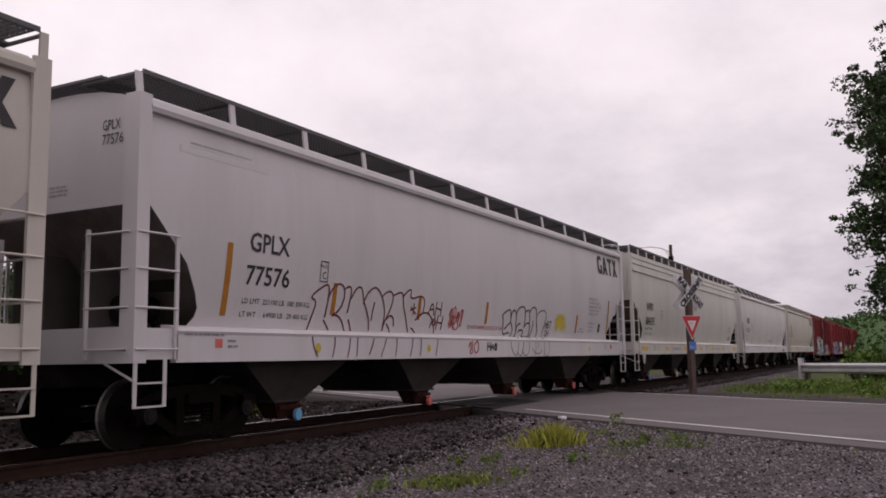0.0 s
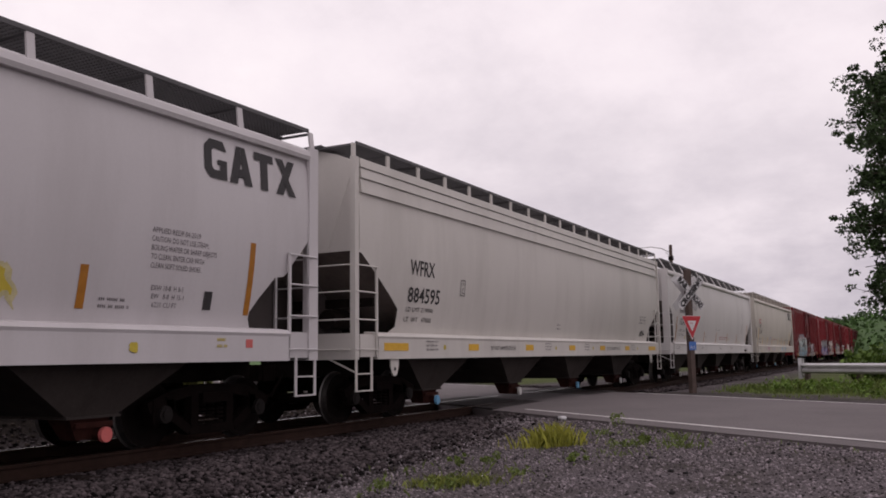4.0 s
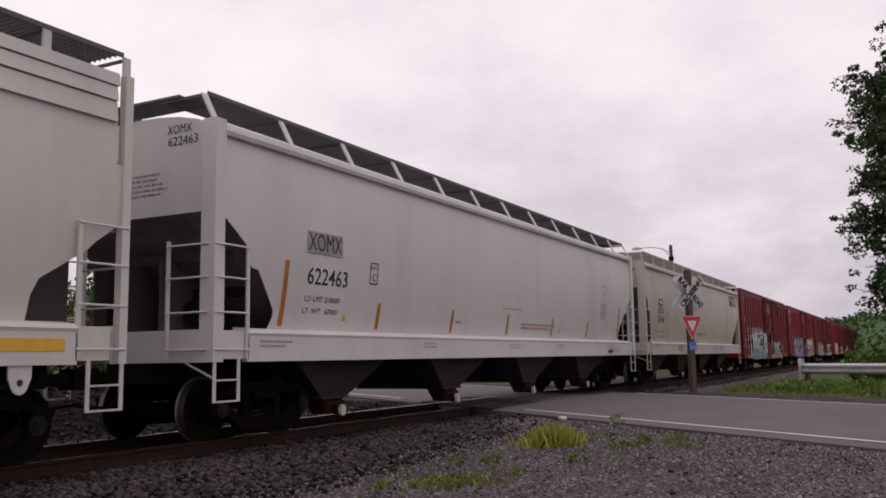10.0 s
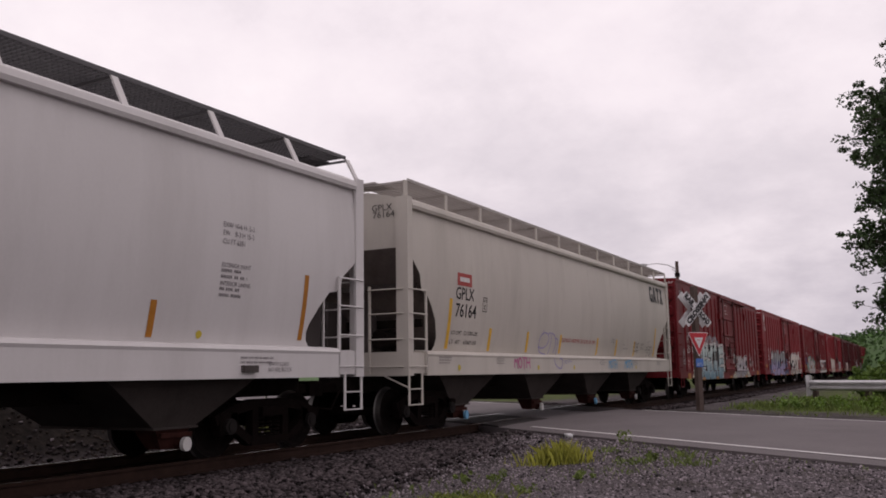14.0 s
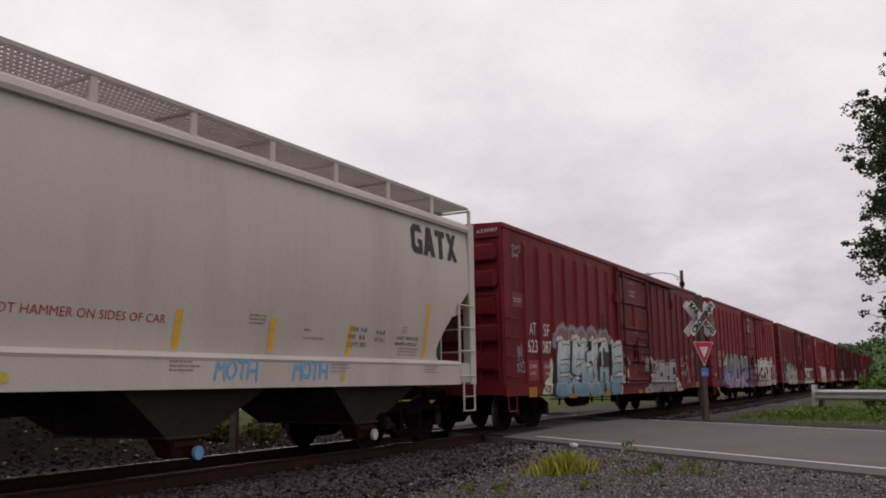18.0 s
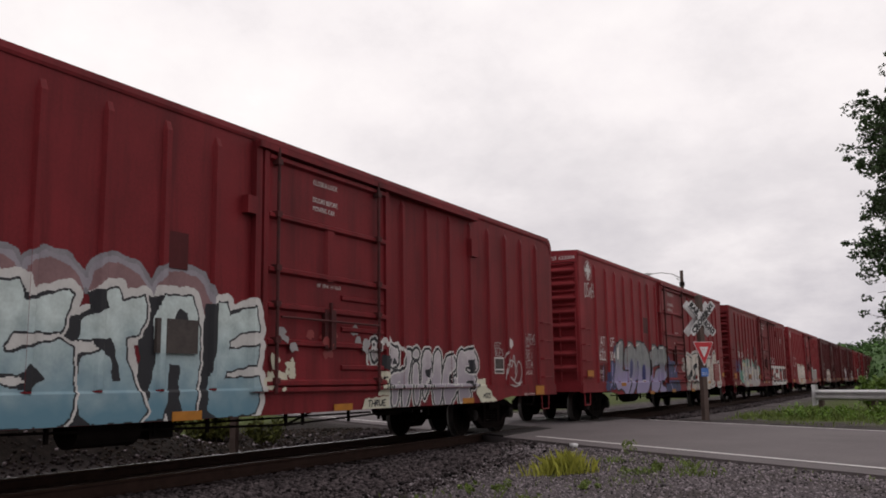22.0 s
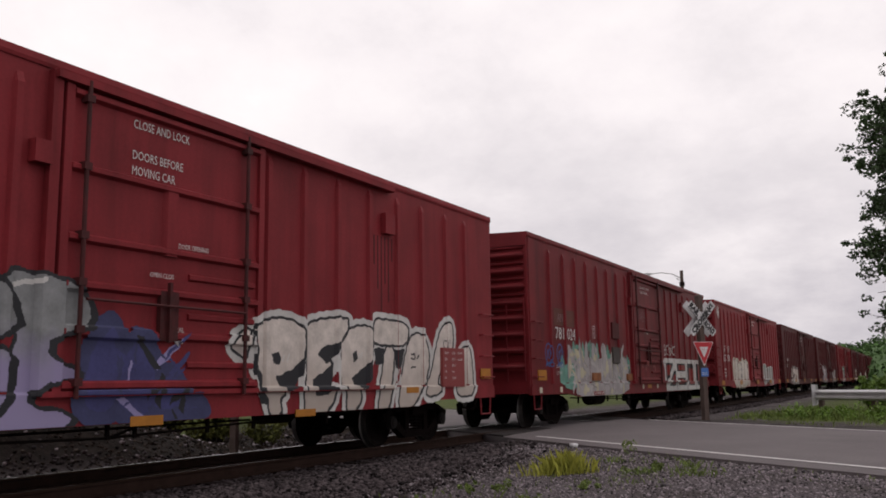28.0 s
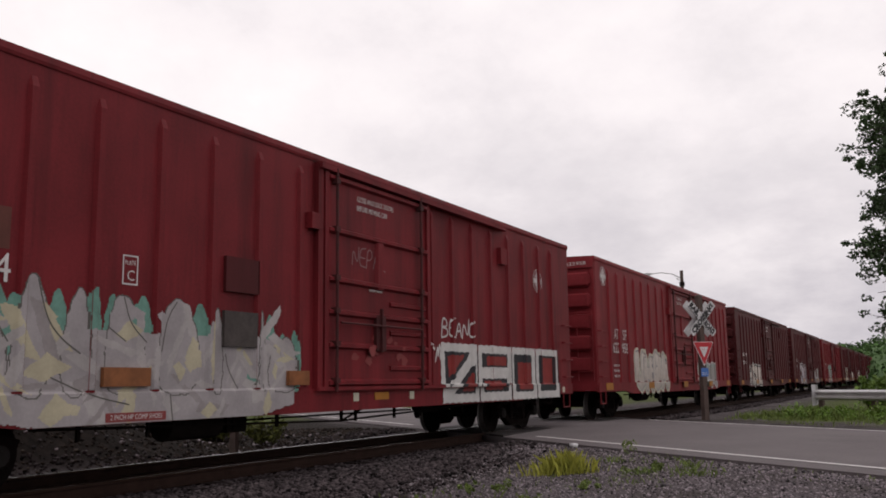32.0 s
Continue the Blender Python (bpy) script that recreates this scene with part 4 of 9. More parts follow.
def wheelset_mesh():
    b = Build()
    R = 0.42
    for s in (1, -1):
        prof = [(0.86, 0.0), (0.86, 0.09), (0.80, 0.12), (0.775, 0.20), (0.78, 0.33), (0.80, 0.37), (0.805, R - 0.004), (0.70, R + 0.004), (0.685, R + 0.028), (0.665, R + 0.022),
                (0.665, R - 0.04), (0.70, 0.33), (0.72, 0.18), (0.67, 0.12), (0.66, 0.085), (0.0, 0.075)]
        lathe_x([(s * x, r) for x, r in prof], 28, b, [0, 0, 0, 0, 0, 0, 1, 1, 0, 0, 0, 0, 0, 0, 0])
    return b.mesh("wheelset", [M["wheel"], M["tread"]], smooth=False)


def side_frame_mesh(s):
    """Cast side frame with its openings, spring group and bearing ends; s: +1 for the side towards +X."""
    b = Build()
    x = s * 1.0
    t = 0.13
    pts = [(-1.12, 0.50), (-0.78, 0.63), (-0.38, 0.70), (0.38, 0.70), (0.78, 0.63), (1.12, 0.50)]
    for (y0, z0), (y1, z1) in zip(pts[:-1], pts[1:]):
        b.bar((x, y0, z0), (x, y1, z1), t, 0.14)
    low = [(-1.05, 0.36), (-0.78, 0.42), (-0.42, 0.19), (0.42, 0.19), (0.78, 0.42), (1.05, 0.36)]
    for (y0, z0), (y1, z1) in zip(low[:-1], low[1:]):
        b.bar((x, y0, z0), (x, y1, z1), t * 1.1, 0.12)
    for y in (-0.33, 0.33):
        b.bar((x, y, 0.2), (x, y, 0.68), t, 0.13)
    for y in (-0.78, 0.78):
        b.bar((x, y, 0.40), (x, y, 0.64), t, 0.16)
    for y in (-0.889, 0.889):
        b.box(x - 0.08, x + 0.08, y - 0.17, y + 0.17, 0.42, 0.60)
        b.bar((x - 0.02 * s, y, 0.42), (x + 0.13 * s, y, 0.42), 0.22, None, 1, 12)
        b.bar((x + 0.13 * s, y, 0.42), (x + 0.145 * s, y, 0.42), 0.13, None, 1, 10)
    for y in (-0.17, 0.0, 0.17):
        for k in range(5):
            b.bar((x, y, 0.26 + k * 0.055), (x, y, 0.29 + k * 0.055), 0.14, None, 0, 10)
    b.box(x - 0.2, x + 0.14, -0.26, 0.26, 0.53, 0.66)
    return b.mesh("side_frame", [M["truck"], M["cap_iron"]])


def bolster_mesh():
    b = Build()
    b.box(-1.0, 1.0, -0.17, 0.17, 0.5, 0.74)
    b.bar((0, 0, 0.7), (0, 0, 0.82), 0.4, None, 0, 12)
    for s in (1, -1):
        b.bar((-0.8, s * 0.42, 0.40), (0.8, s * 0.42, 0.40), 0.12, 0.10)
        b.box(0.66, 0.84, s * 0.44, s * 0.50, 0.28, 0.55)
        b.box(-0.84, -0.66, s * 0.44, s * 0.50, 0.28, 0.55)
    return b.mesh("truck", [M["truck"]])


WHEELSETS = []


def add_truck(car, y):
    tr = part("truck", cached("bolster", bolster_mesh), car, "rusty dark two-axle freight truck", pose(0, y, 0))
    for s in (1, -1):
        part("side_frame", cached(("sf", s), lambda: side_frame_mesh(s)), tr)
    for dy in (-0.889, 0.889):
        WHEELSETS.append(part("wheelset", cached("wheelset", wheelset_mesh), tr, "dark steel wheels with a bright tread", pose(0, dy, 0.42)))
    return tr


def coupler_mesh(s):
    """Shank and knuckle; s: +1 looks towards +Y."""
    b = Build()
    b.box(-0.08, 0.08, min(0, s * 0.5), max(0, s * 0.5), 0.79, 0.95)
    b.prism([(-0.16, 0), (0.14, 0), (0.2, s * 0.16), (0.1, s * 0.28), (0.02, s * 0.14), (-0.08, s * 0.14), (-0.16, s * 0.3), (-0.22, s * 0.2)], "z", 0.74, 1.0)
    for k in range(len(b.v) - 16, len(b.v)):
        b.v[k] = (b.v[k][0], b.v[k][1] + s * 0.5, b.v[k][2])
    b.bar((0.25, s * 0.1, 0.85), (0.28, s * 0.45, 0.5), 0.04, None, 0, 6)
    b.bar((0.28, s * 0.45, 0.5), (0.26, s * 0.95, 0.55), 0.04, None, 0, 6)
    return b.mesh("coupler", [M["truck"]])


def grab(b, points, d=0.028, mat=0):
    for p, q in zip(points[:-1], points[1:]):
        b.bar(p, q, d, None, mat, 6)


# ---------------------------------------------------------------- painted pieces
GLYPHS = {
    "A": [[(0, 0), (0.5, 1), (1, 0)], [(0.22, 0.4), (0.78, 0.4)]],
    "B": [[(0, 0), (0, 1), (0.75, 0.9), (0.75, 0.6), (0.1, 0.52)], [(0.1, 0.52), (0.95, 0.42), (0.9, 0.08), (0, 0)]],
    "C": [[(1, 0.85), (0.5, 1), (0.05, 0.7), (0.05, 0.3), (0.5, 0), (1, 0.15)]],
    "D": [[(0.05, 0), (0.05, 1), (0.6, 0.95), (0.95, 0.6), (0.9, 0.25), (0.55, 0), (0.05, 0)]],
    "E": [[(1, 1), (0.05, 0.95), (0, 0.05), (1, 0)], [(0.05, 0.5), (0.85, 0.52)]],
    "G": [[(0.95, 0.85), (0.5, 1), (0.05, 0.7), (0.05, 0.25), (0.5, 0), (0.95, 0.15), (0.95, 0.45), (0.6, 0.45)]],
    "H": [[(0, 0), (0.05, 1)], [(1, 0), (0.95, 1)], [(0.05, 0.5), (0.95, 0.48)]],
    "I": [[(0.5, 0), (0.5, 0.7)], [(0.5, 0.98), (0.5, 1.0)]],
    "L": [[(0.05, 1), (0, 0.05), (1, 0)]],
    "M": [[(0, 0), (0.1, 1), (0.5, 0.45), (0.9, 1), (1, 0)]],
    "N": [[(0, 0), (0.02, 1), (0.95, 0), (1, 1)]],
    "O": [[(0.5, 1), (0.05, 0.75), (0, 0.3), (0.45, 0), (0.95, 0.25), (1, 0.7), (0.5, 1)]],
    "P": [[(0, -0.05), (0.05, 1), (0.7, 0.98), (0.95, 0.75), (0.7, 0.48), (0.1, 0.45)]],
    "R": [[(0, 0), (0.05, 1), (0.75, 0.95), (0.8, 0.6), (0.1, 0.5), (0.95, 0)]],
    "S": [[(0.95, 0.95), (0.2, 1), (0.02, 0.72), (0.85, 0.45), (0.9, 0.12), (0.05, 0.0)]],
    "T": [[(0, 1), (1, 0.97)], [(0.5, 1), (0.48, 0)]],
    "U": [[(0, 1), (0.05, 0.2), (0.5, 0), (0.95, 0.2), (1, 1)]],
    "V": [[(0, 1), (0.45, 0), (1, 1.05)]],
    "Z": [[(0, 1), (1, 0.97), (0.1, 0.05), (1, 0)]],
    "7": [[(0, 1), (1, 0.97), (0.35, 0)]],
    "5": [[(1, 1), (0.05, 0.97), (0.05, 0.55), (0.85, 0.55), (0.95, 0.15), (0.05, 0)]],
    "0": [[(0.05, 0.05), (0.05, 1), (0.95, 0.97), (0.95, 0.03), (0.05, 0.05)]],
    "~": [[(0, 0.1), (0.3, 0.9), (0.35, 0.2), (0.7, 1), (0.8, 0.1), (1, 0.6)]],
    "?": [[(0, 0.5), (0.4, 1), (0.6, 0.4), (0.2, 0.1), (0.9, 0), (0.8, 0.9)]],
}


def spray_fill(name, top, low, z0, z1):
    """Spray paint that fades from one colour to another up the car's side."""
    m = material(name, top, 0.55, vary=0.28, scale=4.5)
    t = m.node_tree
    b = t.nodes["Principled BSDF"]
    src = b.inputs["Base Color"].links[0].from_socket
    tc, sep, mr, mx = (t.nodes.new(k) for k in ("ShaderNodeTexCoord", "ShaderNodeSeparateXYZ", "ShaderNodeMapRange", "ShaderNodeMix"))
    no = t.nodes.new("ShaderNodeTexNoise")
    no.inputs["Scale"].default_value = 3.0
    ad = t.nodes.new("ShaderNodeMath")
    ad.operation = "MULTIPLY_ADD"
    ad.inputs[1].default_value = 0.6
    mx.data_type = "RGBA"
    t.links.new(tc.outputs["Object"], sep.inputs[0])
    t.links.new(tc.outputs["Object"], no.inputs["Vector"])
    t.links.new(no.outputs["Fac"], ad.inputs[0])
    t.links.new(sep.outputs["Z"], ad.inputs[2])
    t.links.new(ad.outputs[0], mr.inputs[0])
    mr.inputs[1].default_value, mr.inputs[2].default_value = z0 + 0.3, z1 + 0.3
    t.links.new(mr.outputs[0], mx.inputs[0])
    mx.inputs[6].default_value = (*low, 1)
    t.links.new(src, mx.inputs[7])
    t.links.new(mx.outputs[2], b.inputs["Base Color"])
    return m


def seg_dist(P, strokes):
    d = np.full(len(P), 9.0)
    for s in strokes:
        a = np.array(s, dtype=float)
        for p, q in zip(a[:-1], a[1:]):
            w = q - p
            t = np.clip(((P - p) @ w) / max(w @ w, 1e-9), 0, 1)
            d = np.minimum(d, np.hypot(*(P - p - t[:, None] * w).T))
    return d


def graffiti(car, text, y0, z0, y1, z1, stroke, mats, surface, seed=0, edge=0.05, halo=0.1, res=0.02, lean=0.05, overlap=1.12, label="", drop=None):
    """A sprayed piece of block letters laid on the car's side: fill, outline and halo as three paints on one thin skin."""
    rnd = random.Random(seed)
    lw = (y1 - y0) / len(text)
    pad = stroke + edge + halo + 0.05
    ny, nz = int((y1 - y0 + 2 * pad) / res) + 1, int((z1 - z0 + 2 * pad) / res) + 1
    ys, zs = y0 - pad + np.arange(ny) * res, z0 - pad + np.arange(nz) * res
    Y, Z = np.meshgrid(ys, zs, indexing="ij")
    P = np.stack([Y.ravel(), Z.ravel()], -1)
    cls = np.zeros(len(P), int)
    dist = np.full(len(P), 9.0)
    best = np.full(len(P), 9.0)
    for i, ch in enumerate(text):
        if ch == " ":
            continue
        cy, w = y0 + (i + 0.5) * lw, lw * overlap - 2 * stroke
        h0, h1 = z0 + stroke + rnd.uniform(-0.06, 0.06), z1 - stroke + rnd.uniform(-0.1, 0.1)
        sh = rnd.uniform(-lean, lean) * 4
        strokes = [[(cy + (a - 0.5) * w + sh * (c - 0.5) * 0.3, h0 + c * (h1 - h0)) for a, c in s] for s in GLYPHS[ch]]
        d = seg_dist(P, strokes) + 0.012 * np.sin(P[:, 0] * 23 + i) * np.sin(P[:, 1] * 19)
        inside = d < stroke + edge
        dist = np.where(inside, d, dist)
        best = np.minimum(best, d)
        cls = np.where(d < stroke, 3, np.where(inside, 2, cls))
        if drop:
            d2 = seg_dist(P - np.array(drop), strokes)
            sh2 = (d2 < stroke + edge * 0.6) & (cls == 0)
            cls = np.where(sh2, 2, cls)
            best = np.minimum(best, d2)
    if halo > 0:
        cls = np.where((cls == 0) & (best < stroke + edge + halo), 1, cls)
    # pull corner points on to the paint edges
    ref = np.where(cls >= 2, dist, best).reshape(ny, nz)
    gy, gz = np.gradient(ref, res)
    for th in (stroke, stroke + edge, stroke + edge + halo):
        e = ref - th
        near = np.abs(e) < res * 0.55
        g2 = gy * gy + gz * gz + 1e-6
        ok = near & (g2 < 3)
        Y = np.where(ok, Y - np.clip(e * gy / g2, -res * 0.45, res * 0.45), Y)
        Z = np.where(ok, Z - np.clip(e * gz / g2, -res * 0.45, res * 0.45), Z)
    C = cls.reshape(ny, nz)
    cell = np.minimum(np.minimum(C[:-1, :-1], C[1:, :-1]), np.minimum(C[1:, 1:], C[:-1, 1:]))
    mid = np.round((C[:-1, :-1] + C[1:, :-1] + C[1:, 1:] + C[:-1, 1:]) / 4).astype(int)
    cell = np.where(cell > 0, mid, mid * (mid >= 1))
    keep = cell > 0
    k = np.arange(ny * nz).reshape(ny, nz)
    f = np.stack([k[:-1, :-1], k[1:, :-1], k[1:, 1:], k[:-1, 1:]], -1)[keep]
    idx = cell[keep] - 1
    X = surface(Y, Z) + 0.005
    used = np.unique(f)
    remap = np.zeros(ny * nz, int)
    remap[used] = np.arange(len(used))
    me = big_mesh("graffiti", np.stack([X, Y, Z], -1).reshape(-1, 3)[used], remap[f], mats[0])
    me.materials.clear()
    for m in mats:
        me.materials.append(m)
    me.polygons.foreach_set("material_index", idx.astype(np.int32))
    me.update()
    return part("graffiti", me, car, label)


def scribble(car, text, y0, z0, y1, z1, w, mat, surface, seed=0, label="", lean=0.15):
    """A quick one-line tag as flat ribbons."""
    rnd, b = random.Random(seed), Build()
    if surface is hop_surface and z0 > 1.48:
        y0, y1 = y0 + ALONG, y1 + ALONG
    lw = (y1 - y0) / len(text)
    for i, ch in enumerate(text):
        if ch == " ":
            continue
        for s in GLYPHS[ch]:
            pts = [(y0 + (i + 0.06 + 0.85 * a) * lw + lean * c * lw + rnd.uniform(-0.04, 0.04) * lw, z0 + (z1 - z0) * (c + rnd.uniform(-0.06, 0.06))) for a, c in s]
            # round the corners off
            for _ in range(2):
                if len(pts) > 2:
                    q = [pts[0]]
                    for u, v in zip(pts[:-1], pts[1:]):
                        q += [(u[0] * 0.75 + v[0] * 0.25, u[1] * 0.75 + v[1] * 0.25), (u[0] * 0.25 + v[0] * 0.75, u[1] * 0.25 + v[1] * 0.75)]
                    pts = q + [pts[-1]]
            for (p0, p1), (q0, q1) in zip(pts[:-1], pts[1:]):
                dy, dz = q0 - p0, q1 - p1
                n = math.hypot(dy, dz) or 1
                ey, ez = dy / n * w * 0.35, dz / n * w * 0.35
                sy, sz = -dz / n * w / 2, dy / n * w / 2
                c = [(p0 - ey - sy, p1 - ez - sz), (q0 + ey - sy, q1 + ez - sz), (q0 + ey + sy, q1 + ez + sz), (p0 - ey + sy, p1 - ez + sz)]
                b.add([(float(surface(np.array(u), np.array(v))) + 0.006 + 0.0004 * (len(b.f) % 7), u, v) for u, v in c], [(0, 1, 2, 3)])
    return part("tag", mesh_from("tag", b.v, b.f, [mat]), car, label)


def inside(P, poly):
    """Which of the points lie in the outline."""
    a = np.array(poly, dtype=float)
    out = np.zeros(len(P), bool)
    for (y0, z0), (y1, z1) in zip(a, np.roll(a, -1, 0)):
        if z0 != z1:
            out ^= ((z0 > P[:, 1]) != (z1 > P[:, 1])) & (P[:, 0] < (y1 - y0) * (P[:, 1] - z0) / (z1 - z0) + y0)
    return out


def soften(poly, n):
    for _ in range(n):
        q = []
        for u, v in zip(poly, poly[1:] + poly[:1]):
            q += [(u[0] * 0.75 + v[0] * 0.25, u[1] * 0.75 + v[1] * 0.25), (u[0] * 0.25 + v[0] * 0.75, u[1] * 0.25 + v[1] * 0.75)]
        poly = q
    return poly


def fit(poly, y0, y1, z0, z1):
    return [(y0 + a * (y1 - y0), z0 + c * (z1 - z0)) for a, c in poly]


def leaf_shape(y, w, z0, z1, lean=0.0):
    """An upright rounded lobe."""
    return soften([(y - w / 2, z0), (y - w / 2, z0 + (z1 - z0) * 0.6), (y - w * 0.2 + lean, z1), (y + w * 0.15 + lean, z1 * 0.995), (y + w / 2, z0 + (z1 - z0) * 0.6), (y + w / 2, z0)], 2)


def bulge(arch):
    """The area under an arched stroke."""
    return soften(arch + [(arch[-1][0], arch[-1][1] - 0.15), (arch[0][0], arch[0][1] - 0.15)], 1)


def mural(car, y0, y1, z0, z1, layers, mats, surface, label, res=0.0135, ragged=0.012):
    """Sprayed layers, each over the last, on one thin skin that follows the side.
    layer: (paint, outlines, grow, sweep): grow widens the outline, sweep draws it out as a block shadow."""
    ny, nz = int((y1 - y0) / res), int((z1 - z0) / res)
    Y, Z = np.meshgrid(y0 + np.arange(ny + 1) * res, z0 + np.arange(nz + 1) * res, indexing="ij")
    cy, cz = Y[:-1, :-1] + res / 2, Z[:-1, :-1] + res / 2
    P = np.stack([cy.ravel(), cz.ravel()], -1)
    P = P + ragged * np.stack([np.sin(P[:, 1] * 31 + P[:, 0] * 9), np.sin(P[:, 0] * 27 + P[:, 1] * 13)], -1) * 0.6
    cls = np.zeros(len(P), int)
    for mat, polys, grow, sweep in layers:
        for poly in polys:
            if isinstance(poly[0], list):
                # strokes of one letter, drawn as thick as grow
                a = np.array([p for st in poly for p in st])
                near = (P[:, 0] > a[:, 0].min() - 0.6) & (P[:, 0] < a[:, 0].max() + 0.6)
                hit = seg_dist(P[near], poly) < grow
                for k in range(1, 6) if sweep else ():
                    hit |= seg_dist(P[near] - np.array(sweep) * k / 5, poly) < grow
                c = cls[near]
                c[hit] = mat + 1
                cls[near] = c
                continue
            a = np.array(poly)
            near = (P[:, 0] > a[:, 0].min() - 0.45) & (P[:, 0] < a[:, 0].max() + 0.45)
            Q = P[near]
            hit = inside(Q, poly)
            if grow > 0:
                hit |= seg_dist(Q, [list(poly) + [poly[0]]]) < grow
            elif grow < 0:
                hit &= seg_dist(Q, [list(poly) + [poly[0]]]) > -grow
            if sweep:
                for k in range(1, 9):
                    hit |= inside(Q - np.array(sweep) * k / 8, poly)
            c = cls[near]
            c[hit] = mat + 1
            cls[near] = c
    C = cls.reshape(ny, nz)
    keep = C > 0
    k = np.arange((ny + 1) * (nz + 1)).reshape(ny + 1, nz + 1)
    f = np.stack([k[:-1, :-1], k[1:, :-1], k[1:, 1:], k[:-1, 1:]], -1)[keep]
    X = surface(Y, Z) + 0.005
    used, inv = np.unique(f, return_inverse=True)
    me = big_mesh("graffiti", np.stack([X, Y, Z], -1).reshape(-1, 3)[used], inv.reshape(-1, 4), mats[0])
    me.materials.clear()
    for m in mats:
        me.materials.append(m)
    me.polygons.foreach_set("material_index", (C[keep] - 1).astype(np.int32))
    me.update()
    return part("graffiti", me, car, label)


M["g_white"] = material("white_spray_paint", (0.50, 0.485, 0.47), 0.55, vary=0.18, scale=3)
M["g_black"] = material("black_spray_paint", (0.018, 0.018, 0.022), 0.55, vary=0.2)
M["g_maroon"] = material("maroon_spray_paint", (0.15, 0.045, 0.05), 0.6, vary=0.2)
M["g_blue"] = material("blue_spray_paint", (0.13, 0.33, 0.52), 0.55, vary=0.15)
M["g_navy"] = material("navy_spray_paint", (0.045, 0.045, 0.14), 0.55, vary=0.3, scale=3)
M["g_violet"] = material("violet_spray_paint", (0.26, 0.23, 0.42), 0.55, vary=0.15)
M["g_yellow"] = material("faded_yellow_spray_paint", (0.46, 0.36, 0.045), 0.6, vary=0.2)
M["g_pink"] = material("faded_red_cap_paint", (0.55, 0.13, 0.12), 0.6, vary=0.2)
M["g_grey"] = material("grey_spray_paint", (0.27, 0.255, 0.26), 0.55, vary=0.2, scale=3)

# ---------------------------------------------------------------- boxcars
BOX_LEN, BOX_EAVE, SHEET = 18.62, 4.558, 1.515
DOOR_A, DOOR_B, SILL = 8.02, 11.30, 0.695
LEFT_RIBS = [1.16, 2.02, 2.90, 3.76, 4.62, 5.48, 6.36, 7.22]
RIGHT_RIBS = [11.83, 12.69, 13.56, 14.43, 15.29, 16.15, 17.0, 17.86]
RIBS = np.array(LEFT_RIBS + RIGHT_RIBS)
RIBS_FINE = np.array([1.30, 2.26, 3.12, 3.98, 4.88, 5.77, 6.65, 7.55, 11.44, 12.25, 13.1, 13.98, 14.85, 15.7, 16.6, 17.4])


def box_surface(y, z, ribs=RIBS):
    """How far the side stands out, ribs and door taken in."""
    y, z = np.asarray(y, dtype=float), np.asarray(z, dtype=float)
    d = np.min(np.abs(y[..., None] - ribs), axis=-1)
    x = SHEET + 0.05 * np.clip((0.062 - d) / 0.022, 0, 1) * (z > 1.06)
    on = (y > DOOR_A - 0.12) & (y < DOOR_B)
    x = np.where(on, SHEET + 0.052, x)
    # door ribs, stiles and the jamb stand proud; so does the lower track
    for low in (1.62, 2.12, 2.62):
        x = np.where(on & (y > DOOR_A + 0.13) & (y < DOOR_B - 0.13) & (z > low - 0.01) & (z < low + 0.12), SHEET + 0.112, x)
    x = np.where((np.abs(y - DOOR_A - 0.01) < 0.145) | (np.abs(y - DOOR_B + 0.09) < 0.065), SHEET + 0.097, x)
    x = np.where((y > DOOR_A - 0.11) & (y < DOOR_B + 3.31) & (z > 0.99) & (z < 1.07), SHEET + 0.102, x)
    return np.where(z < 1.0, np.maximum(x * 0 + SHEET, SHEET + 0.035), np.where(z < 1.04, np.maximum(x, SHEET + 0.035), x))


def fine_surface(y, z):
    return box_surface(y, z, RIBS_FINE)


def box_rib():
    b = Build()
    prof = [(0.0, -0.062), (0.05, -0.04), (0.05, 0.04), (0.0, 0.062)]
    vs = []
    for z, s in ((1.04, 1.0), (4.18, 1.0), (4.30, 0.0)):
        vs += [(x * s if s else 0.001, y * (1 if s else 0.7), z) for x, y in prof]
    fs = []
    for i in range(2):
        fs += [(i * 4 + j, i * 4 + j + 1, i * 4 + j + 5, i * 4 + j + 4) for j in range(3)]
    fs += [(0, 1, 2, 3)]
    b.add(vs, fs)
    return b


LONG = BOX_LEN + 0.27             # the round-cornered car is a little longer
ROUND = [(LONG - 0.06, 4.20), (LONG - 0.07, 4.31), (LONG - 0.12, 4.39), (LONG - 0.22, 4.435)]


def box_body(curved):
    b = Build()
    b.prism([(0.06, 1.0), ((LONG if curved else BOX_LEN) - 0.06, 1.0)] + (ROUND if curved else [(BOX_LEN - 0.06, 4.44)]) + [(0.06, 4.44)], "x", -SHEET, SHEET)
    return b


def box_roof(curved):
    b = Build()
    end = LONG - 0.22 if curved else BOX_LEN
    o = [(-1.53, 4.44), (1.53, 4.44), (1.54, 4.48), (1.53, BOX_EAVE), (0, 4.615), (-1.53, BOX_EAVE), (-1.54, 4.48)]
    b.prism(o, "y", 0.0, end)
    if curved:
        r = [(LONG, 4.20), (LONG - 0.01, 4.34), (LONG - 0.05, 4.44), (LONG - 0.12, 4.51), (LONG - 0.22, BOX_EAVE)]
        b.prism(r + [(y - 0.03, z - 0.03) for y, z in ROUND[::-1]], "x", -1.532, 1.532)
    return b


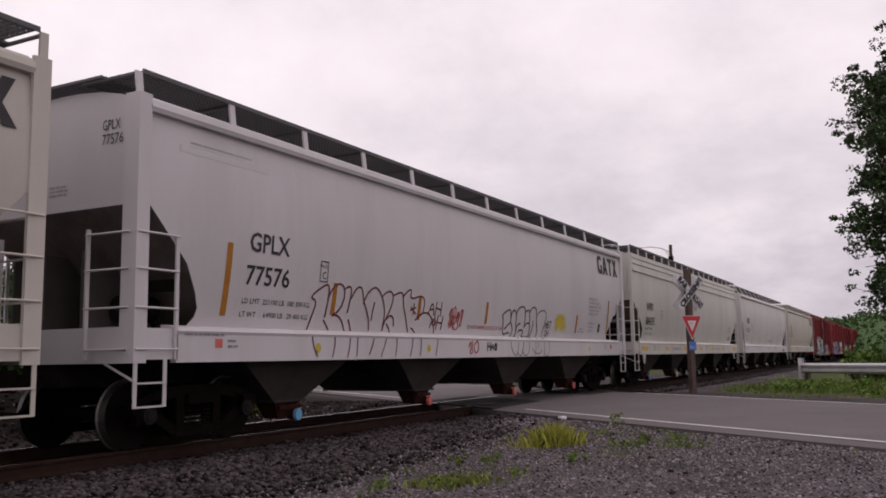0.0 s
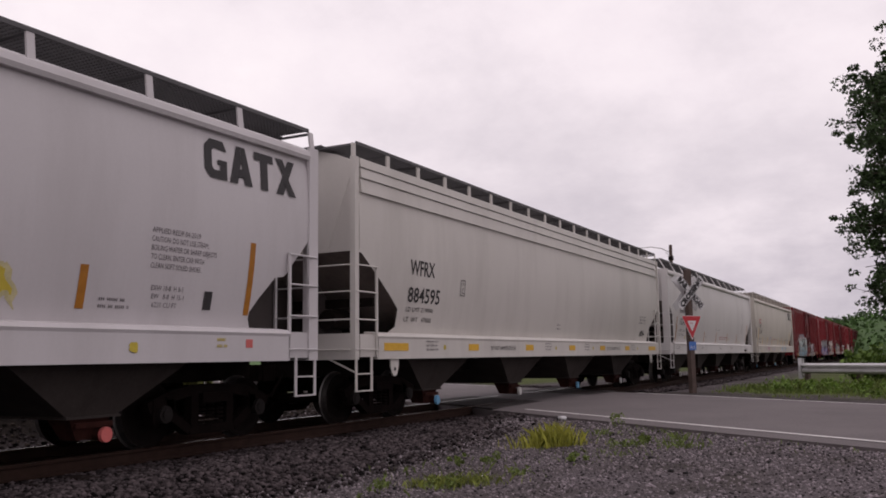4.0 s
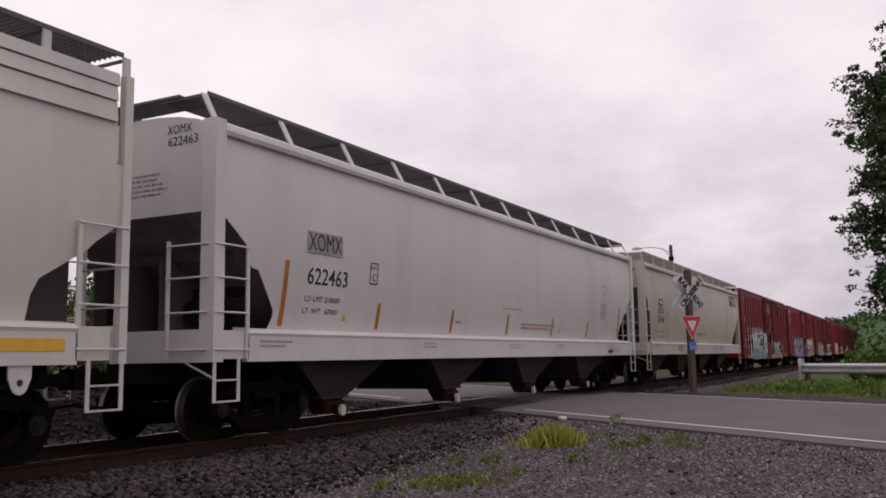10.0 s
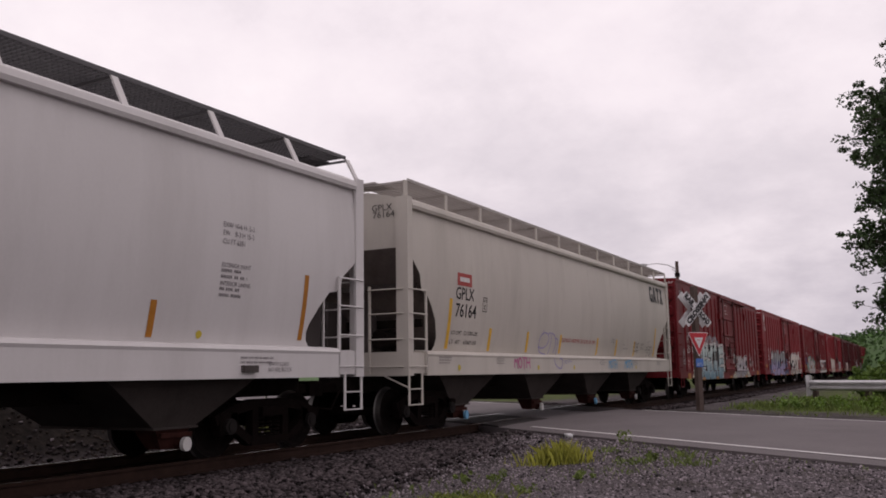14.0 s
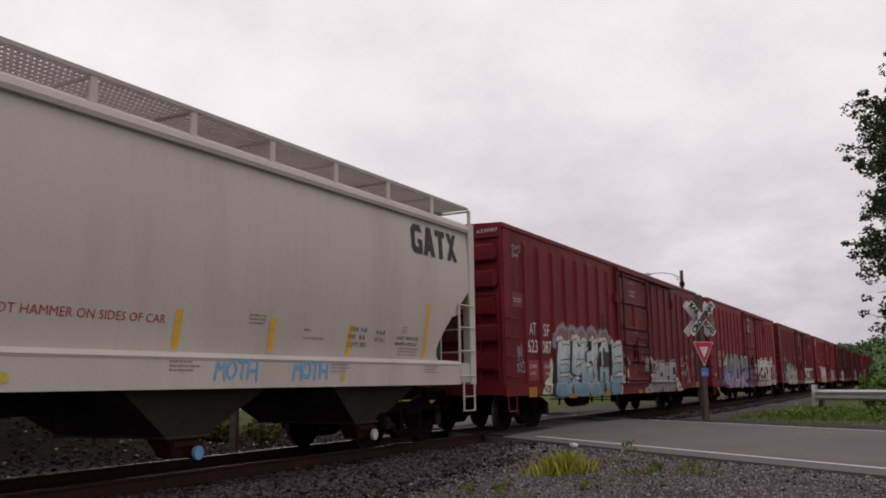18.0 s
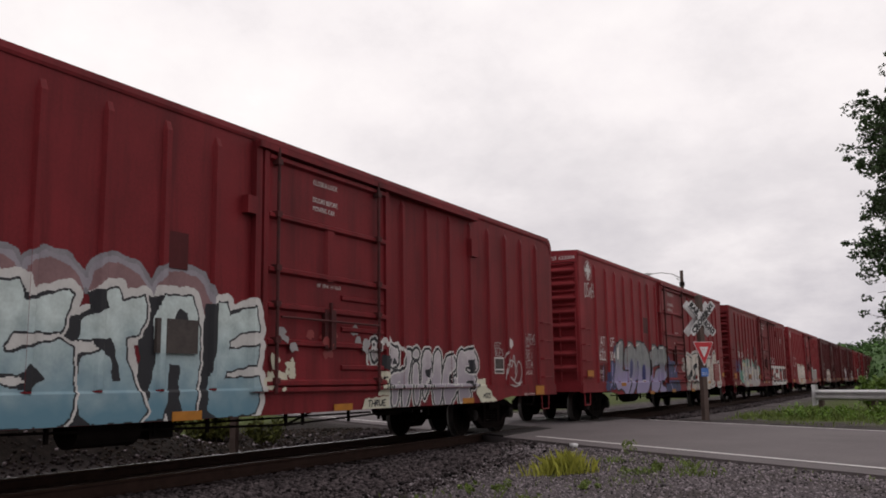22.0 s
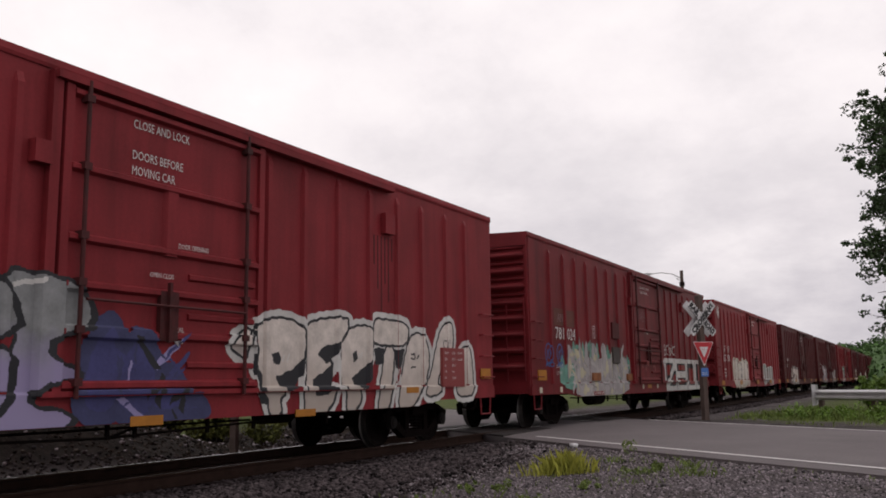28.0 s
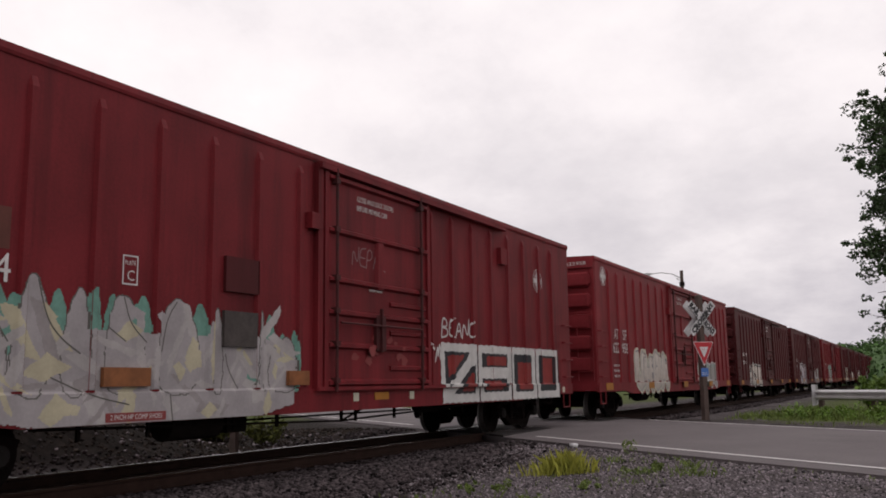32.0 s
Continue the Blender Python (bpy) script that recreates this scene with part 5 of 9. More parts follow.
def end_rib(h, flat=False, thin=False):
    """A pressed horizontal corrugation on the end."""
    n, b = 7, Build()
    pr = [(-0.16 * math.sin(math.pi * k / (n - 1)), (k / (n - 1) - 0.5) * h) for k in range(n)]
    if flat:
        pr = list(zip((0, -0.08, -0.135, -0.14, -0.135, -0.08, 0), (k * h for k in (-0.5, -0.47, -0.36, 0.0, 0.36, 0.47, 0.5))))
    vs = []
    for x, s in ((-1.42, 0.0), (-1.32, 1.0), (1.32, 1.0), (1.42, 0.0)):
        vs += [(x, y * s * (0.45 if thin else 1.0) - 0.002, z * (0.35 + 0.65 * s)) for y, z in pr]
    fs = [(i * n + j, i * n + j + 1, (i + 1) * n + j + 1, (i + 1) * n + j) for i in range(3) for j in range(n - 1)]
    b.add(vs, fs)
    return mesh_from("end_rib", b.v, [f[::-1] for f in fs], [M["red"]], smooth=not flat)


def recolor(key, make, mat, name):
    """One mesh for each paint."""
    return cached((key, mat), lambda: make().mesh(name, [M[mat]]))


def box_end(car, y, s, mat, style, top=4.46):
    """s: -1 for the end that looks towards -Y."""
    m = pose(0, y, 0) if s < 0 else pose(0, y, 0, 0, 0, 180)
    b = Build()
    b.box(-1.50, 1.50, 0.045, 0.10, 1.0, top)
    for x in (-1.50, 1.43):
        b.cut().box(x, x + 0.07, -0.01, 0.10, 1.10, top - 0.22)
    b.cut().box(-1.50, 1.50, -0.03, 0.1, top - 0.22, top)
    b.cut().box(-1.50, 1.50, -0.02, 0.1, 0.82, 1.10)
    ms = cached(("endp", mat, top), lambda: b.split("end_panel", [M[mat]]))
    panel = part("end_panel", ms[0], car, "", m)
    pieces(["corner_post", "corner_post", "top_plate", "end_sill"], ms[1:], panel)
    n = 8 if style == "fine" else 5
    pitch = (top - 0.26 - 1.25) / n
    for k in range(n):
        z = 1.25 + (k + 0.5) * pitch
        me = cached(("endrib", mat, n, top), lambda: end_rib(pitch * (0.52 if style == "fine" else 0.72), style != "fine"))
        me.materials[0] = M[mat]
        part("end_rib", me, panel, at=pose(0, 0.04, z))
        if style == "fine" and k >= 3:
            th = cached(("endthin", mat, n, top), lambda: end_rib(pitch * 0.24, False, True))
            th.materials[0] = M[mat]
            part("thin_end_rib", th, panel, at=pose(0, 0.045, z + pitch * 0.5))
    g = Build()
    for z in (1.35, 1.75, 2.15, 2.55, 2.9):
        grab(g, [(1.42, 0.03, z), (1.42, -0.07, z), (0.98, -0.07, z), (0.98, 0.03, z)])
    g.bar((1.42, -0.07, 1.1), (1.42, -0.07, 3.0), 0.045, 0.02)
    g.bar((0.98, -0.07, 1.1), (0.98, -0.07, 3.0), 0.045, 0.02)
    part("ladder", cached(("endladder", mat), lambda: g.mesh("ladder", [M[mat]])), car, "", m)
    r = Build()
    for p, q in (((-1.3, -0.09, 2.98), (1.42, -0.09, 2.98)), ((-1.3, -0.09, 2.98), (-1.3, 0.03, 2.98)), ((-0.2, -0.09, 2.98), (-0.2, 0.03, 2.98)), ((0.5, -0.09, 1.2), (0.5, -0.09, 2.98))):
        r.bar(p, q, 0.03, None, 0, 6)
    part("end_handrail", cached(("endrail", mat), lambda: r.mesh("end_handrail", [M[mat]])), car, "", m)
    c = Build()
    c.box(-0.5, 0.62, -0.28, -0.02, 1.16, 1.22)
    part("end_platform", cached("platform", lambda: c.mesh("end_platform", [M["under"]])), car, "dark crossover platform", m)
    w = Build()
    for k in range(16):
        a0, a1 = k * math.tau / 16, (k + 1) * math.tau / 16
        w.bar((0.28 * math.cos(a0), 0, 0.28 * math.sin(a0)), (0.28 * math.cos(a1), 0, 0.28 * math.sin(a1)), 0.025, None, 0, 5)
    for k in range(4):
        w.bar((0, 0, 0), (0.28 * math.cos(k * math.tau / 4), 0, 0.28 * math.sin(k * math.tau / 4)), 0.02, None, 0, 5)
    if s < 0:
        if style != "fine":
            part("brake_wheel", cached("brakewheel", lambda: w.mesh("brake_wheel", [M["under"]])), car, "dark iron hand-brake wheel", m @ pose(0.2, -0.22, 2.25))
        h = Build().box(0.05, 0.5, -0.16, 0.04, 2.0, 2.5) if style != "fine" else Build().box(0.05, 0.55, -0.17, 0.04, 1.9, 2.34)
        part("brake_housing", cached(("brakebox", style), lambda: h.mesh("brake_housing", [M["lock_grime"]])), car, "", m)
    part("coupler", cached(("coupler", -1), lambda: coupler_mesh(-1)), car, "", m)


def box_door(mat):
    b = Build()
    a, z0, z1 = DOOR_A, 1.06, 4.32
    b.box(SHEET, SHEET + 0.05, a + 0.04, DOOR_B - 0.04, z0, z1)
    x0, x1 = SHEET + 0.05, SHEET + 0.095
    for y in (a + 0.04, DOOR_B - 0.14):
        b.cut().box(x0, x1, y, y + 0.10, z0, z1)
    for z in (z0, 1.62, 2.12, 2.62, 3.38, z1 - 0.12):
        b.cut().prism([(x0, z), (x0 + 0.06, z + 0.03), (x0 + 0.06, z + 0.08), (x0, z + 0.11)], "y", a + 0.14, DOOR_B - 0.14)
    for z in (1.3, 1.88, 2.36):
        b.cut().prism([(x0, z), (x0 + 0.035, z + 0.02), (x0 + 0.035, z + 0.07), (x0, z + 0.09)], "y", a + 1.9, DOOR_B - 0.2)
    b.cut().prism([(x0, a + 1.46), (x0 + 0.05, a + 1.50), (x0 + 0.05, a + 1.66), (x0, a + 1.70)], "z", 2.62, 3.40)
    return b


DOOR_NAMES = ["door_stile", "door_stile"] + ["door_rib"] * 9 + ["door_post"]


def box_lock(mat):
    b = Build()
    for y in (DOOR_A + 0.30, DOOR_B - 0.42):
        b.cut().bar((SHEET + 0.13, y, 0.98), (SHEET + 0.13, y, 4.4), 0.05, None, 0, 8)
        for z in (1.15, 1.7, 2.2, 2.7, 3.45, 4.2):
            b.box(SHEET + 0.05, SHEET + 0.16, y - 0.05, y + 0.05, z - 0.04, z + 0.04)
    b.cut().box(SHEET + 0.05, SHEET + 0.115, DOOR_A + 1.42, DOOR_A + 1.70, 1.62, 2.2)
    b.cut().bar((SHEET + 0.16, DOOR_A + 0.35, 2.02), (SHEET + 0.16, DOOR_B - 0.45, 2.02), 0.035, None, 0, 6)
    b.cut().box(SHEET + 0.11, SHEET + 0.16, DOOR_A + 1.52, DOOR_A + 1.56, 1.6, 2.3)
    return b


def side_ladder(b, y0, y1, x, s=1):
    for z in (1.2, 1.62, 2.04, 2.46):
        b.cut()
        grab(b, [(x, y0, z), (x + 0.09 * s, y0, z), (x + 0.09 * s, y1, z), (x, y1, z)], 0.03)


PLATES = {"plain": [(y, 0.62, 0.83, 0.2) for y in (0.55, 4.9, 9.3, 13.6, 17.6)],
          "low": ((1.18, 0.47, 0.75, 0.22), (3.79, 0.48, 0.68, 0.11), (6.54, 0.48, 0.69, 0.11), (9.77, 0.48, 0.70, 0.10), (13.95, 0.47, 0.70, 0.10), (17.58, 0.49, 0.80, 0.20)),
          "stepped": ((0.38, 0.47, 1.18, 0.19), (3.26, 0.45, 0.93, 0.10), (6.31, 0.46, 0.65, 0.10), (9.12, 0.48, 0.66, 0.11), (12.05, 0.46, 0.65, 0.10), (15.08, 0.41, 0.93, 0.10), (17.98, 0.44, 1.17, 0.20))}


def make_boxcar(u, mat="red", style="wide", label="", curved=False, plates="plain"):
    car = tagged(new("boxcar"), label or "rust-red steel boxcar with ribbed sides", "boxcar", "train of freight cars")
    car["u"] = u
    part("body", cached(("body", mat, curved), lambda: box_body(curved).mesh("body", [M[mat]])), car)
    roof = part("roof", cached(("roof", mat, curved), lambda: box_roof(curved).mesh("roof", [M[mat]])), car, "low gabled steel roof")
    seam = cached(("roofrib", mat), lambda: Build().prism([(-1.5, 4.55), (1.5, 4.55), (1.5, 4.567), (0, 4.627), (-1.5, 4.567)], "y", -0.04, 0.04).mesh("roof_rib", [M[mat]]))
    for k in range(1, 18):
        part("roof_rib", seam, roof, at=pose(0, k * BOX_LEN / 18, 0))
    rib = recolor("rib", box_rib, mat, "side_post")
    for y in (RIBS_FINE if style == "fine" else RIBS):
        part("side_post", rib, car, at=pose(SHEET, y, 0))
        part("side_post", rib, car, at=pose(-SHEET, y, 0, 0, 0, 180))
    panels = cached(("door", mat), lambda: box_door(mat).split("door", [M[mat]]))
    locks = cached(("lock", mat), lambda: box_lock(mat).split("lock_rod", [M["lock_grime"]]))
    for m in (pose(0, 0, 0), pose(0, DOOR_A + DOOR_B, 0, 0, 0, 180)):
        door = part("door", panels[0], car, "closed plug door with flat panels", m)
        pieces(DOOR_NAMES, panels[1:], door)
        pieces(["lock_rod", "lock_rod", "lock_case", "lock_bar", "lock_handle"], locks, door)

    def track_b():
        b = Build()
        b.box(SHEET, SHEET + 0.14, DOOR_A - 0.1, DOOR_B + 3.3, 4.335, 4.42)
        b.cut().box(SHEET, SHEET + 0.10, DOOR_A - 0.1, DOOR_B + 3.3, 1.0, 1.06)
        b.cut().box(SHEET, SHEET + 0.085, DOOR_A - 0.12, DOOR_A, 1.0, 4.42)
        b.cut().box(SHEET, SHEET + 0.12, DOOR_A - 0.32, DOOR_A - 0.12, 3.38, 3.62)
        b.cut().box(SHEET, SHEET + 0.10, DOOR_B + 3.05, DOOR_B + 3.35, 3.6, 3.95)
        return b
    pieces(["door_track", "door_track", "door_jamb", "door_stop", "door_stop"], cached(("track", mat), lambda: track_b().split("door_track", [M[mat]])), car)

    def sill_b():
        b = Build()
        for s in (1, -1):
            b.cut()
            x0, x1 = sorted((s * SHEET, s * (SHEET + 0.03)))
            far = LONG if curved else BOX_LEN
            b.box(x0, x1, 0.02, far - 0.02, 0.985, 1.035)
            xa, xb = sorted((s * (SHEET - 0.06), s * (SHEET + 0.025)))
            b.prism([(0.0, 0.985), (far, 0.985), (far, 0.79), (BOX_LEN - 2.4, 0.79), (BOX_LEN - 3.2, SILL), (3.2, SILL), (2.4, 0.79), (0.0, 0.79)], "x", xa, xb)
        return b
    pieces("side_sill", cached(("sill", mat, curved), lambda: sill_b().split("side_sill", [M[mat]])), car)

    def under_b():
        b = Build()
        b.box(-0.34, 0.34, 0.3, BOX_LEN - 0.3, 0.72, 1.0)
        for k in range(1, 12):
            y = k * BOX_LEN / 12
            b.box(-1.4, 1.4, y - 0.05, y + 0.05, 0.86, 1.0)
        for y in (2.38, BOX_LEN - 2.38):
            b.box(-1.25, 1.25, y - 0.2, y + 0.2, 0.80, 1.0)
        return b
    part("underframe", cached("under", lambda: under_b().mesh("underframe", [M["under"]])), car, "grimy steel underframe, coloured darker for the shade below the car")

    def rig_b():
        b = Build()
        b.bar((0.9, 5.6, 0.62), (0.9, 6.5, 0.62), 0.42, None, 0, 14)
        b.cut().bar((0.75, 12.2, 0.66), (0.75, 12.9, 0.66), 0.26, None, 0, 12)
        b.cut().box(0.5, 0.8, 6.9, 7.3, 0.45, 0.8)
        for p, q in (((1.1, 3.6, 0.66), (1.1, 9.2, 0.52)), ((1.1, 9.2, 0.52), (1.1, 14.6, 0.68)), ((0.6, 7.3, 0.6), (0.6, 12.2, 0.6)), ((1.1, 9.2, 0.52), (0.8, 10.6, 0.78))):
            b.cut().bar(p, q, 0.035, None, 0, 6)
        for y in (4.2, 5.2, 6.7, 7.6, 9.2, 9.6, 10.8, 11.7, 13.4):
            b.cut().box(1.08, 1.12, y - 0.02, y + 0.02, 0.5, 0.98)
        return b
    pieces(["air_reservoir", "brake_cylinder", "brake_valve"] + ["brake_rod"] * 4 + ["rod_hanger"] * 9, cached("rig", lambda: rig_b().split("brake_rigging", [M["under"]])), car)
    box_end(car, 0.0, -1, mat, style)
    box_end(car, LONG if curved else BOX_LEN, 1, mat, style, 4.20 if curved else 4.46)

    def lad():
        b = Build()
        side_ladder(b, BOX_LEN - 0.62, BOX_LEN - 0.12, SHEET)
        side_ladder(b, 0.12, 0.62, SHEET)
        for y in (0.15, BOX_LEN - 0.62):
            b.cut()
            grab(b, [(SHEET, y, 0.84), (SHEET, y + 0.03, 0.47), (SHEET, y + 0.42, 0.47), (SHEET, y + 0.46, 0.84)], 0.032)
        return b
    pieces(["grab_iron"] * 8 + ["stirrup"] * 2, cached(("glad", mat), lambda: lad().split("grab_iron", [M[mat]])), car)
    for y, w, z, h in PLATES.get(plates, ()):
        x = max(float(box_surface(np.array(y + w * k / 8), np.array(q))) for k in range(9) for q in (z, z + h))
        part("reflector", cached(("refl", w, h), lambda: Build().box(0, 0.006, 0, w, 0, h).mesh("reflector", [M["orange"]])), car, "dull orange reflective plate", pose(max(x, SHEET + 0.024) + 0.006, y, z))
    for y in (2.38, BOX_LEN - 2.38):
        add_truck(car, y)
    return car


def put_text(car, text, y, z, h, mat="white_ink", w=None, x=SHEET + 0.006, spacing=1.0, bold=0.0, rot=None):
    key = ("text", text, h, mat, w, spacing, bold)
    return part("lettering", cached(key, lambda: lettering(text, h, M[mat], w, spacing, bold)), car, "", (pose(x, y, z) if rot is None else rot))


def put_bars(car, rows, y, z, w, h, mat="white_ink", x=SHEET + 0.006, seed=0):
    key = ("bars", rows, w, h, mat, seed)
    return tagged(part("stencil_text", cached(key, lambda: bars(rows, w, h, M[mat], seed)), car, "", pose(x, y, z)), kind="stuff")


def roundel(car, y, z, r=0.24):
    b = Build()
    n = 32
    ring = [(r * math.cos(k * math.tau / n), r * math.sin(k * math.tau / n)) for k in range(n)]
    inner = [(p * 0.93, q * 0.93) for p, q in ring]
    b.add([(0, p, q) for p, q in ring] + [(0, p, q) for p, q in inner], [(k, (k + 1) % n, n + (k + 1) % n, n + k) for k in range(n)])
    for a, c, e, f in ((-0.06, 0.06, -0.22, 0.22), (-0.22, -0.06, -0.06, 0.06), (0.06, 0.22, -0.06, 0.06)):
        b.add([(0, a, e), (0, c, e), (0, c, f), (0, a, f)], [(0, 1, 2, 3)])
    for k in range(4):
        a0 = math.pi / 4 + k * math.pi / 2
        pts = [(0.19 * math.cos(a0 + d), 0.19 * math.sin(a0 + d)) for d in (-0.35, 0.35)]
        b.add([(0, 0.11 * math.cos(a0), 0.11 * math.sin(a0)), (0, *pts[0]), (0, *pts[1])], [(0, 1, 2)])
    part("roundel", cached("roundel", lambda: b.mesh("roundel", [M["white_ink"]])), car, "white round emblem with a cross", pose(SHEET + 0.006, y, z))


def plate_c(car, y, z, mat="white_ink", x=SHEET + 0.006, s=1.0, lean=None):
    at = pose(x, y, z) if lean is None else lean
    b = Build()
    w, h, t = 0.26 * s, 0.4 * s, 0.02 * s
    for a, c, e, f in ((0, w, 0, t), (0, w, h - t, h), (0, t, t, h - t), (w - t, w, t, h - t)):
        b.add([(0, a, e), (0, c, e), (0, c, f), (0, a, f)], [(0, 1, 2, 3)])
    part("plate_stencil", cached(("platec", mat, s), lambda: b.mesh("plate_stencil", [M[mat]])), car, "", at)
    put_text(car, "PLATE", 0, 0, 0.06 * s, mat, 0.18 * s, rot=at @ pose(0, 0.04 * s, 0.27 * s))
    put_text(car, "C", 0, 0, 0.14 * s, mat, rot=at @ pose(0, 0.08 * s, 0.06 * s))


# ---------------------------------------------------------------- covered hoppers
HOP = [(z, 1.57 - 0.07 * (3.15 - z) ** 2) for z in [1.48 + 0.11 * k for k in range(25)]]


def hop_surface(y, z):
    z = np.asarray(z, dtype=float)
    x = np.interp(z, [a for a, _ in HOP], [c for _, c in HOP])
    return np.where(z < 1.49, 1.602, x) + np.asarray(y) * 0


NEAR_CUT = {
    "plain": (2.95, 1.05, ((0.19, 2.95), (0.66, 2.55), (0.88, 2.30), (1.10, 1.92), (1.17, 1.74), (1.14, 1.62), (1.02, 1.50))),
    "straight": (2.83, 1.52, ((0.11, 2.81), (0.39, 2.76), (1.54, 1.92), (1.54, 1.62), (1.30, 1.50))),
    "stepped": (3.05, 1.20, ((0.19, 2.97), (0.72, 2.59), (0.78, 2.36), (0.82, 2.33), (0.95, 2.31), (1.37, 1.78), (1.38, 1.68), (1.30, 1.50))),
    "high": (3.35, 0.82, ((0.19, 3.16), (0.50, 2.88), (0.57, 2.60), (0.62, 2.57), (0.76, 2.55), (1.00, 2.31), (1.18, 2.08), (1.31, 1.75), (1.28, 1.60), (1.20, 1.50)))}
FAR_CUT = {
    "plain": ((0.19, 2.82), (0.57, 2.41), (0.66, 2.29), (0.72, 2.25), (0.89, 2.23), (1.20, 1.91), (1.34, 1.73), (1.35, 1.64), (1.28, 1.50)),
    "straight": ((0.11, 2.62), (0.41, 2.40), (0.51, 2.30), (1.06, 1.95), (1.13, 1.77), (1.14, 1.50)),
    "stepped": ((0.19, 2.86), (0.50, 2.62), (0.57, 2.46), (0.65, 2.37), (0.83, 2.34), (1.05, 2.11), (1.24, 1.85), (1.29, 1.72), (1.26, 1.60), (1.15, 1.50)),
    "high": ((0.19, 2.86), (0.50, 2.62), (0.57, 2.46), (0.65, 2.37), (0.83, 2.34), (1.05, 2.11), (1.24, 1.85), (1.29, 1.72), (1.26, 1.60), (1.15, 1.50))}


def hopper_body(length, ribbed, open_end=False, cut="plain"):
    b = Build()
    z0, k0, _ = NEAR_CUT[cut]
    far = (lambda z, y: 0.18 + max(0.0, 3.3 - z) * 0.77) if open_end else (lambda z, y: y)
    lev = [(z, w, 0.18 + max(0.0, z0 - z) * k0) for z, w in HOP] + [(4.20, 1.40, 0.18), (4.32, 1.10, 0.18), (4.40, 0.75, 0.18), (4.44, 0.35, 0.18), (4.45, 0.0, 0.18)]
    lev = [(z + (0.14 * max(0.0, z - 3.3) / 0.9 if ribbed else 0.0), w, y) for z, w, y in lev]
    lev = sorted(lev + [(z0, float(np.interp(z0, [a for a, _ in HOP], [c for _, c in HOP])), 0.18)])
    vs, fs = [], []
    for z, w, y in lev:
        vs += [(w, y, z), (w, length - far(z, y), z), (-w, length - far(z, y), z), (-w, y, z)]
    for i in range(len(lev) - 1):
        for j in range(4):
            k = (j + 1) % 4
            fs.append((i * 4 + j, i * 4 + k, i * 4 + 4 + k, i * 4 + 4 + j))
    fs.append((3, 2, 1, 0))
    b.add(vs, fs)
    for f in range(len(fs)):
        # below the upper end's floor the slope sheets' shade is put into their colour
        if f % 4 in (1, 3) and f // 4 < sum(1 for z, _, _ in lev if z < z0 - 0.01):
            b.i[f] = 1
    return b


def wing(length, open_end=False, style="plain"):
    """Side sheet beyond the slope sheets, with the cut-away corner."""
    z0, k0, cut = NEAR_CUT[style]
    b = Build()
    for y_of in ((lambda y: y), (lambda y: length - y)):
        far = open_end and y_of(0) > 1
        if far:
            cut = FAR_CUT[style]
        zc, yc = [z for _, z in cut][::-1], [y for y, _ in cut][::-1]
        top = 3.3 if far else z0
        zs = sorted({round(z, 4) for z in zc} | {top} | {round(z, 4) for z, _ in HOP if zc[0] < z < top}, reverse=True)
        for s in (1, -1):
            b.cut()
            outer = [(float(hop_surface(0, z)) * s, y_of(float(np.interp(z, zc, yc))), z) for z in zs]
            slope = (lambda z: 0.184 + (3.3 - z) * 0.77) if far else (lambda z: 0.184 + (z0 - z) * k0)
            inner = [(float(hop_surface(0, z)) * s, y_of(max(slope(z), float(np.interp(z, zc, yc)) + 0.002)), z) for z in zs]
            n = len(zs)
            th = [(x - 0.012 * s, y, z) for x, y, z in outer + inner]
            fs = [(i, i + 1, n + i + 1, n + i) for i in range(n - 1)]
            b.add(outer + inner + th, fs + [tuple(a + 2 * n for a in f[::-1]) for f in fs] + [(i, 2 * n + i, 2 * n + i + 1, i + 1) for i in range(n - 1)])
    return b


def walkway_mesh(length, lift, runs, pitch, edge):
    """Open grating along the roof edge, on thin bearers."""
    b = Build()
    for s in (1, -1):
        b.cut()
        x0, x1 = 0.52, edge
        for k in range(runs + 1):
            x = s * (x0 + (x1 - x0) * k / runs)
            b.box(x - 0.005, x + 0.005, 0.15, length - 0.15, 4.53, 4.565)
        for k in range(round((length - 0.2) / pitch) + 1):
            y = 0.06 + k * (length - 0.12) / round((length - 0.2) / pitch)
            b.box(min(s * x0, s * x1), max(s * x0, s * x1), y - 0.015, y + 0.015, 4.495, 4.53)
        for x in (x0, x1):
            b.box(s * x - 0.012, s * x + 0.012, 0.12, length - 0.12, 4.52, 4.575)
        n = int((length - 0.3) / 0.075)
        for k in range(n + 1):
            y = 0.15 + k * 0.075
            b.box(min(s * x0, s * x1), max(s * x0, s * x1), y - 0.006, y + 0.006, 4.53, 4.555)
    b.v = [(x, y, z + lift) for x, y, z in b.v]
    return b


def cross_walk(length, lift):
    b = Build()
    for y0, y1 in ((0.02, 0.55), (length - 0.55, length - 0.02)):
        b.cut()
        for k in range(9):
            y = y0 + (y1 - y0) * k / 8
            b.box(-0.92, 0.92, y - 0.006, y + 0.006, 4.53, 4.565)
        for k in range(34):
            x = -0.92 + k * 1.84 / 33
            b.box(x - 0.006, x + 0.006, y0, y1, 4.53, 4.555)
    b.v = [(x, y, z + lift) for x, y, z in b.v]
    return b


